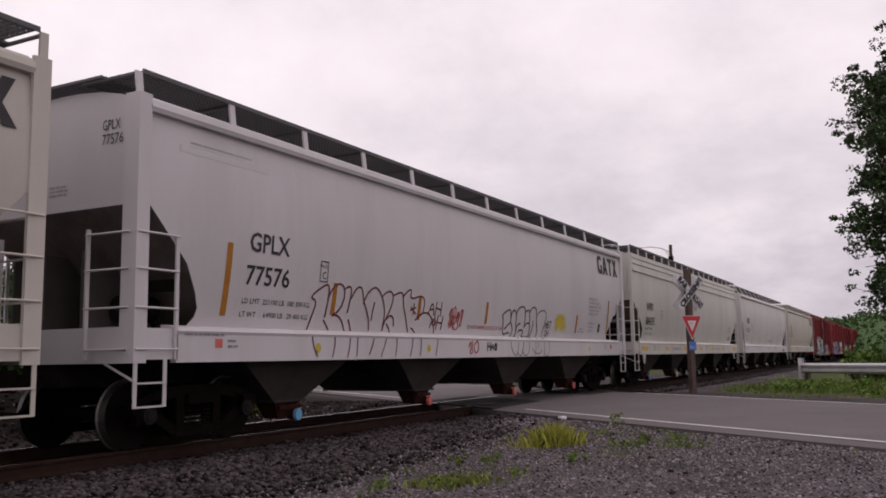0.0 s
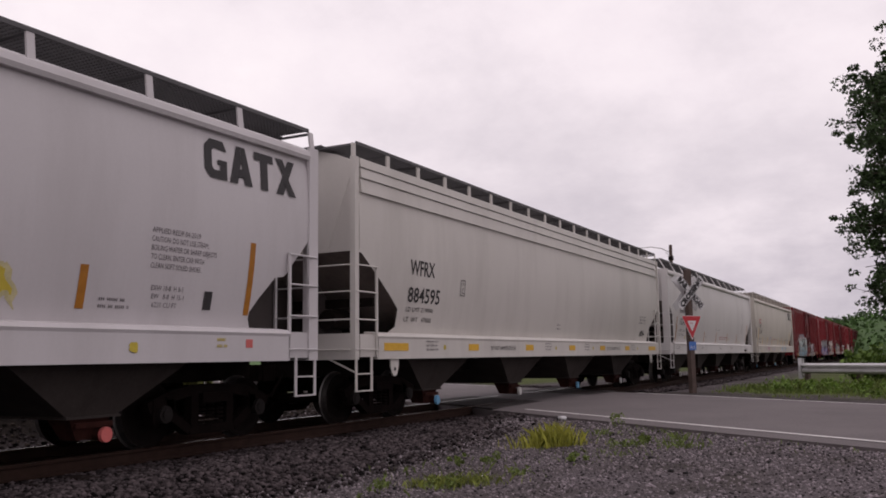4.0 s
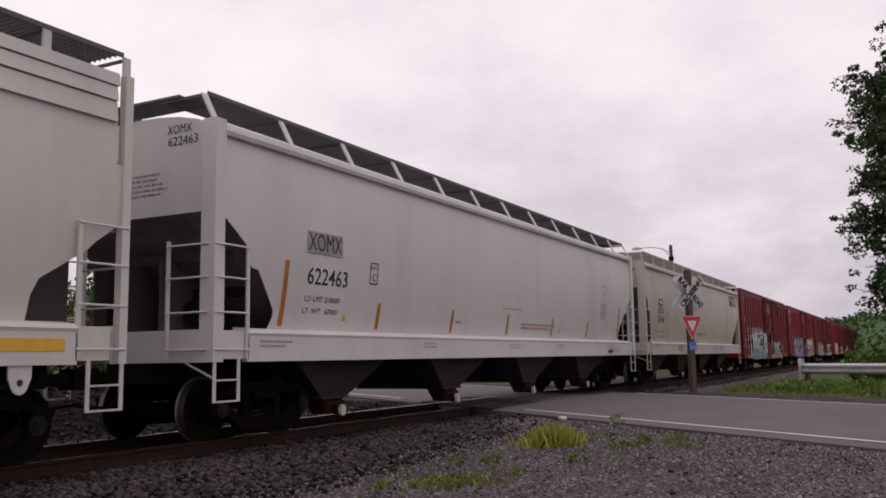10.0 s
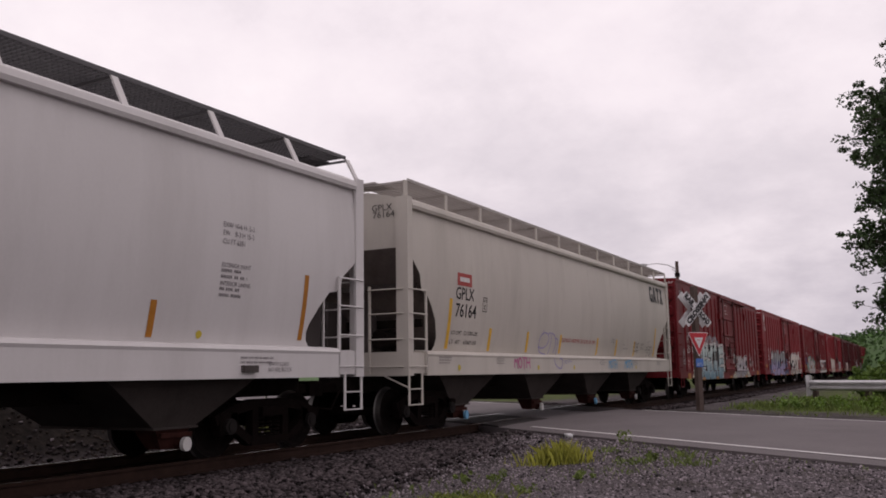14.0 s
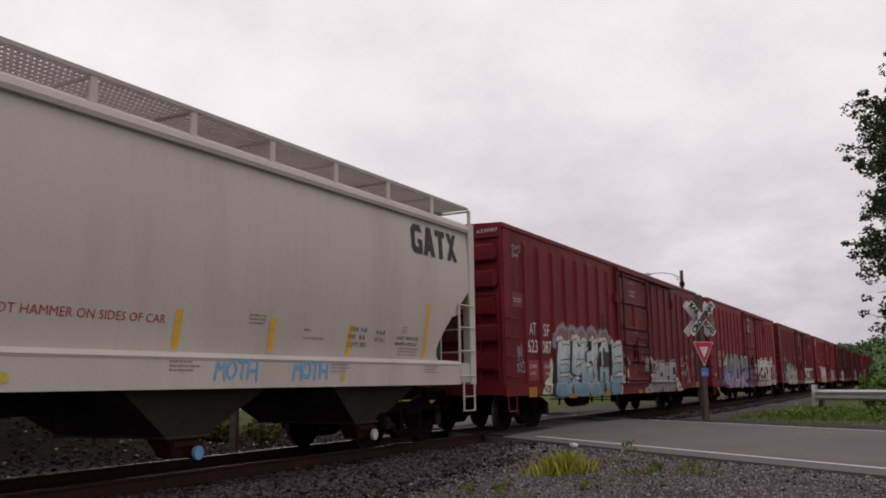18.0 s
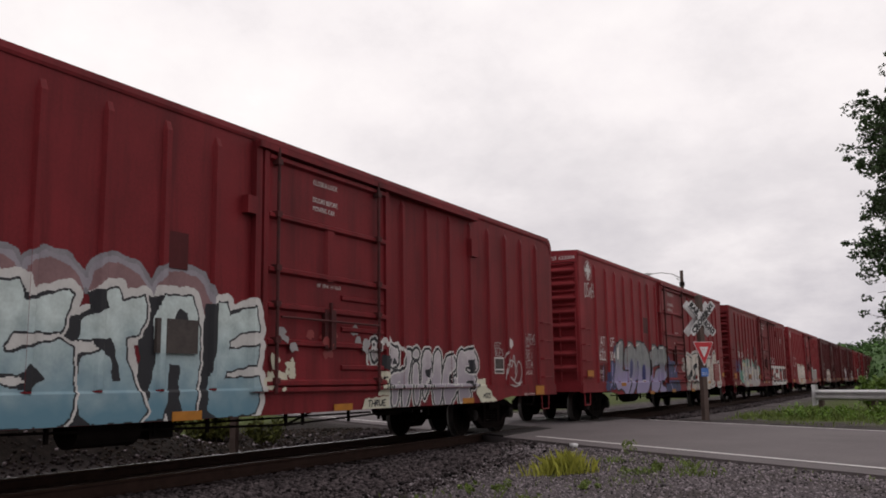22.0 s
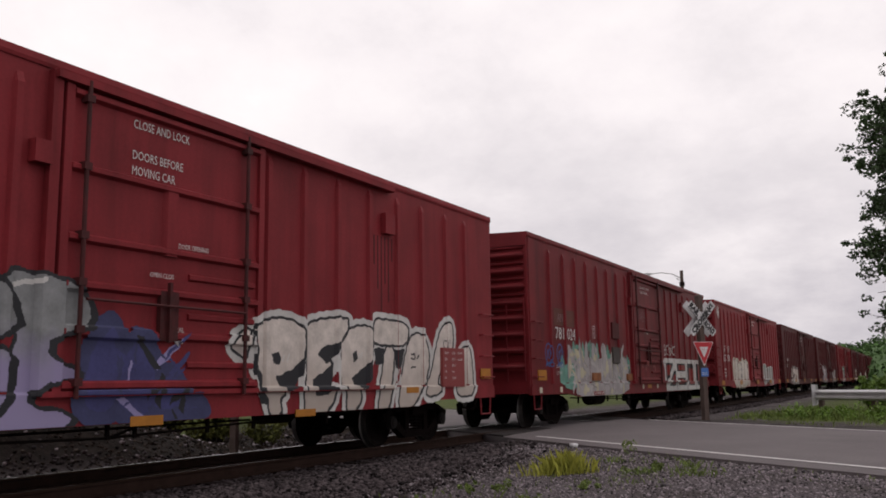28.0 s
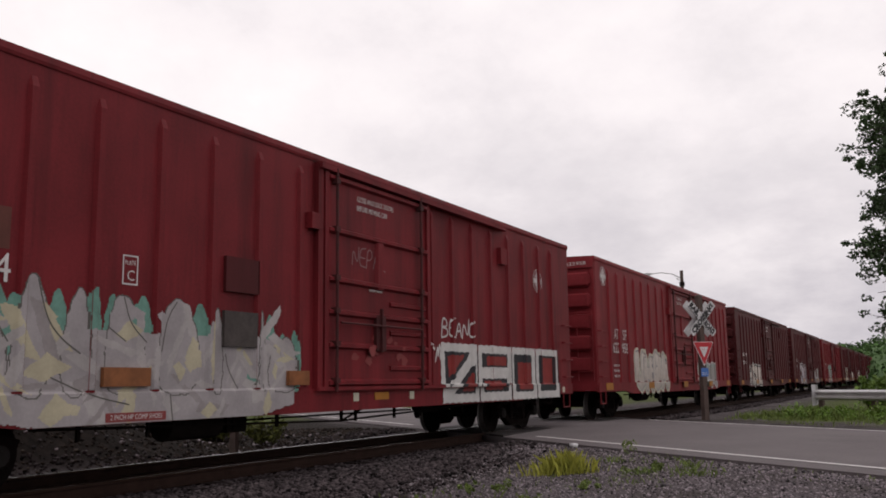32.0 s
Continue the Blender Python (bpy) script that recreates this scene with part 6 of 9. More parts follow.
def make_hopper(u, length, paint="white", label="", ribbed=False, pitch=1.57, caps=("g_blue",), open_end=False, slim=False, lift=0.0, runs=11, edge=1.54, cut="plain"):
    car = tagged(new("covered_hopper"), label, "hopper car", "train of freight cars")
    car["u"] = u
    P = M[paint]
    L = length
    up = 0.14 if ribbed else 0.0
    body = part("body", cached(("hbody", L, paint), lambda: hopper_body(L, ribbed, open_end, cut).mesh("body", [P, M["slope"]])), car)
    pieces("side_wing", cached(("hwing", L, paint), lambda: wing(L, open_end, cut).split("side_wing", [P])), car)

    def chord():
        b = Build()
        for s in (1, -1):
            b.cut()
            if ribbed:
                b.prism([(s * 1.46, 4.215), (s * 1.59, 4.215), (s * 1.575, 4.36), (s * 1.40, 4.40)], "y", 0.19, L - 0.19)
            else:
                b.prism([(s * 1.44, 4.035), (s * 1.585, 4.045), (s * 1.605, 4.10), (s * 1.585, 4.18), (s * 1.46, 4.255), (s * 1.40, 4.255)], "y", 0.19, L - 0.19)
        if ribbed:
            for z0, z1 in ((3.79, 4.02), (4.035, 4.20)):
                b.cut()
                b.prism([(1.46, z0), (1.595, z0), (1.57, z1), (1.46, z1)], "y", 0.21, L - 0.21)
        return b
    pieces(["top_chord", "top_chord", "top_rib", "top_rib"], cached(("chord", L, paint), lambda: chord().split("top_chord", [P])), car)

    def sill():
        b = Build()
        for s in (1, -1):
            b.cut()
            b.prism([(s * 1.50, 1.06), (s * 1.60, 1.06), (s * 1.60, 1.40), (s * 1.615, 1.44), (s * 1.58, 1.49), (s * 1.33, 1.52), (s * 1.33, 1.46), (s * 1.50, 1.44)], "y", 0.66, L - 0.66)
            for y in (0.20, L - 0.66):
                b.cut()
                b.box(min(s * 1.48, s * 1.56), max(s * 1.48, s * 1.56), y, y + 0.46, 1.10, 1.46)
        return b
    pieces(["side_sill", "corner_panel", "corner_panel"] * 2, cached(("hsill", L, paint), lambda: sill().split("side_sill", [P])), car)

    def post():
        b = Build()
        b.prism([(1.36, 0.0), (1.60, 0.0), (1.60, 0.03), (1.59, 0.20), (1.545, 0.20), (1.545, 0.05), (1.36, 0.05)], "z", 1.06, 4.24)
        return b
    if slim:
        thin = [(1.50, 0.0), (1.60, 0.0), (1.60, 0.11), (1.50, 0.11)]
        CACHE[("hpost", paint)] = Build().prism(thin, "z", 1.06, 4.36).mesh("corner_post", [P])
        CACHE[("hpost2", paint)] = Build().prism([(-x, y) for x, y in thin], "z", 1.06, 4.36).mesh("corner_post", [P])
    pm = cached(("hpost", paint), lambda: post().mesh("corner_post", [P]))
    pm2 = cached(("hpost2", paint), lambda: Build().prism([(-x, y) for x, y in [(1.36, 0.0), (1.60, 0.0), (1.60, 0.03), (1.59, 0.20), (1.545, 0.20), (1.545, 0.05), (1.36, 0.05)]], "z", 1.06, 4.24).mesh("corner_post", [P]))
    for m in (pose(0, 0, 0), pose(0, L, 0, 0, 0, 180)):
        part("corner_post", pm, car, at=m)
        part("corner_post", pm2, car, at=m)

        def ends():
            b = Build()
            b.box(-1.5, 1.5, 0.02, 0.14, 1.06, 1.48)
            b.box(-1.5, 1.5, 0.14, 1.3, 1.42, 1.47)
            return b
        part("end_sill", cached(("hend", paint), lambda: ends().mesh("end_sill", [P])), car, "", m)

        def lad():
            b = Build()
            for s in (1, -1):
                b.cut()
                b.bar((s * 1.585, 0.66, 1.10), (s * 1.585, 0.66, 2.60), 0.05, 0.03)
                for z in (1.22, 1.70, 2.15, 2.58):
                    b.cut()
                    grab(b, [(s * 1.60, 0.02, z), (s * 1.62, 0.34, z), (s * 1.60, 0.68, z)], 0.028)
                b.cut()
                b.bar((s * 0.8, 0.0, 1.10), (s * 0.8, 0.0, 2.65), 0.05, 0.03)
                for z in (1.22, 1.70, 2.15, 2.58):
                    b.cut()
                    grab(b, [(s * 1.5, -0.01, z), (s * 0.78, -0.02, z)], 0.028)
            return b
        pieces((["ladder_stile"] + ["rung"] * 4) * 4, cached(("hlad", paint), lambda: lad().split("ladder", [P])), car, "", m)

        back = m[1][3] > 1

        def stir():
            b = Build()
            for s in (1, -1):
                x = s * 1.58
                b.cut()
                b.bar((x, 0.05, 1.10), (x, 0.05, 0.55), 0.05, 0.018)
                b.bar((x, 0.50, 1.10), (x, 0.50, 0.55), 0.05, 0.018)
                for z in (0.83, 0.56):
                    b.bar((x, 0.04, z), (x, 0.51, z), 0.04, 0.02)
                if not back:
                    b.bar((x - s * 0.5, 0.05, 1.06), (x, 0.05, 0.85), 0.03, 0.02)
            return b
        pieces("stirrup", cached(("hstir", paint, back), lambda: stir().split("stirrup", [P])), car, "", m)
        part("coupler", cached(("coupler", -1), lambda: coupler_mesh(-1)), car, "", m)

        def gear():
            b = Build()
            b.box(-0.35, 0.35, 0.05, 2.4, 0.78, 1.06)
            b.cut().bar((0.55, 0.7, 1.75), (0.55, 1.25, 1.75), 0.34, None, 0, 14)
            b.cut().box(-0.9, -0.5, 0.5, 0.85, 1.5, 1.9)
            b.cut().box(-1.35, 1.35, 0.9, 0.96, 1.95, 2.1)
            return b
        steep = open_end and m[1][3] > 1
        # added plates that close the view through the end, dark in place of shade
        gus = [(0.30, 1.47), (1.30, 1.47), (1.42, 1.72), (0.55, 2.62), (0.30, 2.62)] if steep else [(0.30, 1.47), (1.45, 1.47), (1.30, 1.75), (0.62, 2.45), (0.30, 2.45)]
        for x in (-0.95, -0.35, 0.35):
            part("gusset", cached(("gusset", steep, x), lambda: Build().prism(gus, "x", x - 0.02, x + 0.02).mesh("gusset", [M["shadow_panel"]])), car, "added gusset plate under the slope sheet, shade in its colour", m)
        if steep:
            far_gear = Build().box(-0.35, 0.35, 0.05, 2.4, 0.78, 1.06)
            part("draft_sill", cached("hfar", lambda: far_gear.mesh("draft_sill", [M["under"]])), car, "", m)
            part("brace", cached(("hbrace", paint), lambda: Build().bar((0.6, 0.3, 1.46), (0.6, 0.3, 3.1), 0.07, 0.05).mesh("brace", [P])), car, "", m)
            continue
        if cut in ("stepped", "high"):
            z = 2.50 if cut == "stepped" else 2.69
            # the beam's dark colour stands for the shade under the slope sheet
            part("slope_beam", cached(("hbeam", cut), lambda: Build().box(-1.42, 1.42, 0.56, 0.62, z - 0.06, z + 0.06).mesh("slope_beam", [M["bay"]])), car, "beam across the slope sheet, coloured dark for its shade", m)
        if slim:
            part("hand_brake_rod", cached("hrod", lambda: Build().bar((1.54, 0.04, 4.2), (1.04, 0.04, 2.82), 0.018, None, 0, 6).mesh("hand_brake_rod", [P])), car, "", m)
        pieces(["draft_sill", "air_reservoir", "brake_valve", "cross_beam"], cached("hgear", lambda: gear().split("end_gear", [M["under"]])), car, "", m)
    # roof
    pieces("walkway", cached(("walk", L, lift, cut), lambda: walkway_mesh(L, lift, runs, pitch, edge).split("walkway", [M["grate_pale" if cut == "high" else "grate"]])), car, "galvanised grating walkway")
    pieces("cross_walkway", cached(("cwalk", L, lift, cut), lambda: cross_walk(L, lift).split("cross_walkway", [M["grate_pale" if cut == "high" else "grate"]])), car)
    n = round((L - 0.2) / pitch)

    def bracket():
        b = Build()
        x0, x1, z0, z1, d = 1.515, 1.545, 4.20 + up, 4.53 + lift, edge - 1.54
        b.add([(x0, -0.05, z0), (x1, -0.05, z0), (x1, 0.05, z0), (x0, 0.05, z0), (x0 + d, -0.05, z1), (x1 + d, -0.05, z1), (x1 + d, 0.05, z1), (x0 + d, 0.05, z1)], BOX_F)
        return b
    bm_ = cached(("brk", paint, lift), lambda: bracket().mesh("walkway_bracket", [P]))
    for k in range(n + 1):
        y = 0.06 + k * (L - 0.12) / n
        part("walkway_bracket", bm_, car, at=pose(0, y, 0))
        part("walkway_bracket", bm_, car, at=pose(0, y, 0, 0, 0, 180))

    def hatch():
        b = Build()
        b.prism([(-0.36, 4.40), (0.36, 4.40), (0.36, 4.55), (0.2, 4.60), (-0.2, 4.60), (-0.36, 4.55)], "y", 0.9, L - 0.9)
        return b
    part("roof_hatch", cached(("hatch", L, paint), lambda: hatch().mesh("roof_hatch", [P])), car, "long trough hatch")
    # bays
    for i, off in enumerate((-6.2, -2.07, 2.07, 6.2)):
        c = L / 2 + off

        def bay():
            b = Build()
            top = [(1.30, -1.95), (1.30, 1.95), (-1.30, 1.95), (-1.30, -1.95)]
            mid = [(1.22, -1.15), (1.22, 1.15), (-1.22, 1.15), (-1.22, -1.15)]
            low = [(1.02, -0.34), (1.02, 0.34), (-1.02, 0.34), (-1.02, -0.34)]
            vs = [(x, y, 1.50) for x, y in top] + [(x, y, 0.98) for x, y in mid] + [(x, y, 0.46) for x, y in low]
            fs = [(r * 4 + j, r * 4 + (j + 1) % 4, r * 4 + 4 + (j + 1) % 4, r * 4 + 4 + j) for r in (0, 1) for j in range(4)] + [(0, 1, 2, 3), (11, 10, 9, 8)]
            b.add(vs, fs)
            b.box(-1.06, 1.06, -0.38, 0.38, 0.445, 0.475)
            return b
        bp = part("hopper_bay", cached("bay", lambda: bay().mesh("hopper_bay", [M["bay"]])), car, "dark sloping discharge bay", pose(0, c, 0))

        def gate():
            b = Build()
            vs = [(1.0, -0.29, 0.445), (1.0, 0.29, 0.445), (0.62, 0.29, 0.445), (0.62, -0.29, 0.445), (0.94, -0.14, 0.20), (0.94, 0.14, 0.20), (0.68, 0.14, 0.20), (0.68, -0.14, 0.20)]
            b.add(vs, [tuple(f) for f in BOX_F])
            b.bar((0.7, 0.12, 0.25), (1.06, 0.14, 0.25), 0.14, None, 0, 12)
            b.box(0.98, 1.03, -0.22, 0.30, 0.34, 0.40)
            return b
        part("outlet_gate", cached("gate", lambda: gate().mesh("outlet_gate", [M["rust"]])), bp, "rusty red outlet gate")
        cm = caps[i % len(caps)]
        part("outlet_cap", cached(("cap", cm), lambda: Build().bar((1.06, 0.14, 0.25), (1.11, 0.145, 0.25), 0.18, None, 0, 14).mesh("outlet_cap", [M[cm]])), bp, "round outlet cap")

    def cs():
        b = Build()
        b.box(-0.3, 0.3, 0.3, L - 0.3, 0.78, 1.06)
        b.box(-1.45, 1.45, 1.5, L - 1.5, 1.44, 1.50)
        return b
    part("underframe", cached(("hunder", L), lambda: cs().mesh("underframe", [M["under"]])), car, "grimy underframe, coloured darker for the shade below the car")
    for y in (1.62, L - 1.62):
        add_truck(car, y)
    return car

# ---------------------------------------------------------------- the train
hop0 = make_hopper(-13.6, 19.5, "beige", "warm light-grey covered hopper car with black lettering", open_end=True)
hop1 = make_hopper(7.1, 19.5, "white", "white covered hopper car with maroon outline graffiti", caps=("g_blue", "g_pink", "g_pink", "g_pink"), open_end=True, lift=-0.02, runs=17, edge=1.50)
hop2 = make_hopper(27.6, 19.4, "grey", "light grey covered hopper car with a ribbed top band", ribbed=True, pitch=1.08, caps=("g_blue", "g_white"), slim=True, open_end=True, lift=0.06, runs=12, cut="straight")
hop3 = make_hopper(48.38, 19.3, "pale", "pale covered hopper car with orange reflective strips", caps=("g_white",), open_end=True, lift=0.08, runs=9, edge=1.32, cut="stepped")
hop4 = make_hopper(69.07, 18.45, "beige", "cream covered hopper car with yellow reflective strips", caps=("g_blue", "g_white"), open_end=True, runs=9, cut="high")
box_a = make_boxcar(89.05, "red", "wide", "rust-red boxcar with blue and white bubble-letter graffiti", True, plates="low")
box_b = make_boxcar(109.85, "red_faded", "fine", "faded red boxcar with violet and white graffiti", plates="stepped")
box_c = make_boxcar(130.45, "red", "fine", "dull red boxcar with pale green and grey graffiti", plates="")
box_d = make_boxcar(151.15, "red_faded", "wide", "faded red boxcar with white graffiti patches")
CARS = [hop0, hop1, hop2, hop3, hop4, box_a, box_b, box_c, box_d]
FAR = []
for k in range(8):
    FAR.append(make_boxcar(171.9 + 20.72 * k, ("red_dark", "red_dark", "red", "red_dark")[k % 4], ("wide", "fine")[k % 2], "dull red boxcar far down the train"))
CARS += FAR


# ---- markings
def lean_pose(y, z, h):
    """Flat on the hopper's leaning side."""
    a, c = float(hop_surface(0, max(z, 1.5) if z > 1.45 else z)), float(hop_surface(0, z + h))
    return pose(a + 0.007 + 0.018 * h * h, y, z, 0, math.degrees(math.atan2(c - a, h)) if z > 1.48 else 0, 0)


def hop_text(car, text, y, z, h, mat="black", w=None, bold=0.0):
    return put_text(car, text, y, z, h, mat, w, 0, 1.0, bold, rot=lean_pose(y, z, h))


def hop_bars(car, rows, y, z, w, h, mat="small_ink", seed=0):
    ob = put_bars(car, rows, y, z, w, h, mat, 0, seed)
    ob.matrix_basis = lean_pose(y + (ALONG if z > 1.48 else 0), z, h)
    return ob


def strip(car, y, z0, z1, mat, w=0.10):
    b, n = Build(), 4
    for k in range(n):
        a, c = z0 + (z1 - z0) * k / n, z0 + (z1 - z0) * (k + 1) / n
        xa, xc = float(hop_surface(0, a)) + 0.005, float(hop_surface(0, c)) + 0.005
        b.add([(xa, 0, a), (xa, w, a), (xc, w, c), (xc, 0, c)], [(0, 1, 2, 3)])
    part("reflector", b.mesh("reflector", [M[mat]]), car, "upright reflective strip", pose(0, y + ALONG, 0))


def sill_plate(car, y, w, z, h, mat, label=""):
    part("reflector" if mat in ("orange", "yellow") else "label_plate", Build().box(1.602, 1.607, 0, w, 0, h).mesh("plate", [M[mat]]), car, label, pose(0, y, z))


def owner_blocks(car, y, z, w, h):
    """Four heavy dark blocks, the owner's mark as plain shapes."""
    k = w / 4
    shapes = [
        [[(0.02, 0.2), (0.25, 0), (0.95, 0), (0.95, 0.5), (0.55, 0.5), (0.55, 0.36), (0.66, 0.36), (0.66, 0.22), (0.4, 0.22), (0.32, 0.3), (0.32, 0.7), (0.4, 0.78), (0.95, 0.74), (0.8, 1.0), (0.25, 1.0), (0.02, 0.8)]],
        [[(0.0, 0), (0.34, 0), (0.5, 0.62), (0.5, 1.0), (0.32, 1.0)], [(0.66, 0), (1.0, 0), (0.7, 1.0), (0.5, 1.0), (0.5, 0.62)], [(0.36, 0.18), (0.64, 0.18), (0.58, 0.4), (0.42, 0.4)]],
        [[(0.05, 0.78), (0.95, 0.78), (0.95, 1.0), (0.05, 1.0)], [(0.33, 0), (0.67, 0), (0.67, 0.78), (0.33, 0.78)]],
        [[(0.0, 0), (0.36, 0), (0.98, 1.0), (0.64, 1.0)], [(0.64, 0), (1.0, 0), (0.62, 0.48), (0.45, 0.3)], [(0.02, 1.0), (0.38, 1.0), (0.54, 0.7), (0.38, 0.52)]],
    ]
    for i, blocks in enumerate(shapes):
        b = Build()
        for j, o in enumerate(blocks):
            b.add([(float(hop_surface(0, z + q * h)) + 0.012 + 0.001 * j, (i + p * 0.94) * k, q * h) for p, q in o], [tuple(range(len(o)))])
        me = mesh_from("mark_block", b.v, b.f, [M["black"]])
        bm = bmesh.new()
        bm.from_mesh(me)
        bmesh.ops.triangulate(bm, faces=bm.faces)
        bm.to_mesh(me)
        bm.free()
        part("mark_block", me, car, "heavy dark mark", pose(0, y, z))


def end_text(car, text, x, z, h, mat, w, y=0.17):
    """Lettering on the end that looks towards -Y."""
    put_text(car, text, 0, 0, h, mat, w, 0, rot=pose(x, y, z, 0, 0, -90))


def white_hopper():
    c = hop1
    hop_text(c, "GPLX", 2.02, 2.55, 0.26, w=0.86, bold=0.006)
    hop_text(c, "77576", 1.99, 2.10, 0.26, w=0.94, bold=0.006)
    hop_text(c, "LD LMT  221100 LB  100 300 KG", 1.97, 1.84, 0.075, w=1.5)
    hop_text(c, "LT WT     64900 LB   29 400 KG", 1.96, 1.66, 0.075, w=1.5)
    end_text(c, "GPLX", 0.78, 3.90, 0.13, "black", 0.31)
    end_text(c, "77576", 0.78, 3.72, 0.13, "black", 0.36)
    put_bars(c, 3, 0, 0, 0.4, 0.16, "small_ink", 0, 3).matrix_basis = pose(-0.15, 0.172, 3.14, 0, 0, -90)
    plate_c(c, 3.52, 2.24, "black", 0, 0.8, lean_pose(3.52 + ALONG, 2.24, 0.35))
    for y, z0, z1 in ((1.45, 1.66, 2.62), (3.9, 1.76, 2.25), (6.6, 1.76, 2.2), (9.5, 1.76, 2.22), (15.2, 1.66, 2.14), (17.9, 1.68, 2.66)):
        strip(c, y, z0, z1, "orange", 0.11)
    owner_blocks(c, 17.1, 3.42, 1.92, 0.52)
    for k, (t, w) in enumerate((("APPLIED REDP 04-2019", 0.80), ("CAUTION: DO NOT USE STEAM,", 0.95), ("BOILING WATER OR SHARP OBJECTS", 1.10), ("TO CLEAN. ENTER CAR WITH", 0.88), ("CLEAN SOFT SOLED SHOES.", 0.84))):
        hop_text(c, t, 16.28 + 0.005 * k, 2.60 - 0.105 * k, 0.066, "small_ink", w)
    for k, (t, w) in enumerate((("EXW 10-8  H 8-5", 0.52), ("EW   8-8  H 15-1", 0.52), ("6221 CU FT", 0.40))):
        hop_text(c, t, 16.36 + 0.02 * k, 1.92 - 0.10 * k, 0.062, "small_ink", w)
    hop_bars(c, 2, 15.5, 1.66, 0.5, 0.16, seed=7)
    part("logo_block", Build().box(0, 0.005, 0, 0.14, 0, 0.24).mesh("logo_block", [M["black"]]), c, "small dark square mark", lean_pose(17.25, 1.72, 0.24))
    part("repair_panel", Build().box(0, 0.006, 0, 1.7, 0, 0.09).mesh("repair_panel", [M["pale"]]), c, "faint patch of repainted sheet", pose(1.548, 0.7, 3.66))
    for z, w in ((3.78, 1.5), (3.72, 1.3)):
        hop_bars(c, 1, 0.75, z, w, 0.05, "g_grey", 8)
    # maroon outline piece: two rows of hooped strokes, cut by the sill
    S = hop_surface
    m1 = [[(3.5, 1.51), (3.55, 1.68), (3.62, 1.86), (3.62, 1.96), (3.48, 1.99), (3.58, 2.08), (3.83, 2.21), (3.92, 2.2), (3.94, 2.04), (3.9, 1.71)], [(3.88, 1.67), (3.97, 1.6), (4.05, 1.52)]]
    m2 = [[(3.92, 1.98), (3.99, 2.14), (4.14, 2.24), (4.26, 2.24), (4.35, 2.17), (4.36, 2.01), (4.28, 1.84), (4.05, 1.73), (4.16, 1.77), (4.33, 1.71), (4.42, 1.61), (4.49, 1.51)], [(4.33, 2.16), (4.44, 2.22), (4.53, 2.21), (4.54, 2.09), (4.49, 1.8)], [(4.54, 1.7), (4.61, 1.62), (4.67, 1.51)]]
    m3 = [[(4.55, 2.03), (4.66, 2.2), (4.79, 2.24), (4.86, 2.18), (4.92, 2.01), (5.06, 1.84), (5.15, 1.71), (5.2, 1.53)]]
    m4 = [[(4.92, 1.96), (5, 2.14), (5.2, 2.26), (5.34, 2.23), (5.5, 2.09), (5.61, 1.87), (5.62, 1.73), (5.62, 1.54)], [(5.26, 2.01), (5.22, 1.85), (5.23, 1.7)]]
    m5 = [[(5.46, 2.1), (5.6, 2.2), (5.76, 2.22), (5.85, 2.12), (5.79, 1.92), (5.67, 1.73), (5.62, 1.58)], [(5.7, 1.74), (5.79, 1.81), (5.92, 1.78), (5.97, 1.62)], [(5.71, 1.66), (5.8, 1.61), (5.87, 1.51)], [(5.83, 2.15), (6.05, 2.22), (6.15, 2.21), (6.21, 1.98), (6.34, 1.79), (6.49, 1.53)]]
    m6 = [[(6.17, 2.15), (6.3, 2.26), (6.45, 2.3), (6.41, 2.15), (6.54, 2.13), (6.78, 2.2), (6.93, 2.16), (6.97, 2.02), (6.91, 1.86), (6.68, 1.75)], [(6.73, 1.81), (6.91, 1.88), (7.1, 1.91), (7.28, 1.83), (7.4, 1.67), (7.47, 1.53)], [(6.57, 1.61), (6.67, 1.58), (6.75, 1.52)]]
    m7 = [[(6.58, 2.05), (6.58, 1.84)], [(6.46, 1.92), (6.67, 1.98)], [(6.47, 1.98), (6.68, 1.86)]]
    m8 = [[(3.36, 1.41), (3.37, 1.33), (3.42, 1.2), (3.5, 1.11)], [(3.93, 1.41), (3.94, 1.33), (3.91, 1.2), (3.86, 1.1)], [(4.35, 1.4), (4.34, 1.27), (4.27, 1.1)], [(4.56, 1.41), (4.56, 1.31), (4.53, 1.11)], [(5.04, 1.4), (5, 1.28), (4.89, 1.13)]]
    m9 = [[(5.43, 1.41), (5.37, 1.28), (5.25, 1.1)], [(5.77, 1.41), (5.78, 1.32), (5.71, 1.1)], [(6.32, 1.41), (6.3, 1.28), (6.21, 1.1)], [(6.62, 1.41), (6.62, 1.29), (6.57, 1.11)], [(7.25, 1.4), (7.23, 1.29), (7.15, 1.1)]]
    for lines in (m1, m2, m3, m4, m5, m6, m7, m8, m9):
        ribbon(c, lines, 0.034 if lines not in (m8, m9) else 0.024, M["g_maroon"], S, "maroon outline graffiti letter", 0)
    scribble(c, "AH", 6.98, 1.86, 7.52, 2.12, 0.032, M["g_maroon"], S, 5, "maroon tag", 0.1)
    scribble(c, "~H", 7.12, 1.60, 7.62, 1.86, 0.032, M["g_maroon"], S, 6, "maroon tag", 0.1)
    scribble(c, "?R~?", 7.82, 1.66, 8.44, 2.06, 0.028, M["red_ink"], S, 6, "red tag", 0.3)
    scribble(c, "~ES", 7.9, 1.62, 8.3, 1.86, 0.026, M["red_ink"], S, 7, "red tag", 0.2)
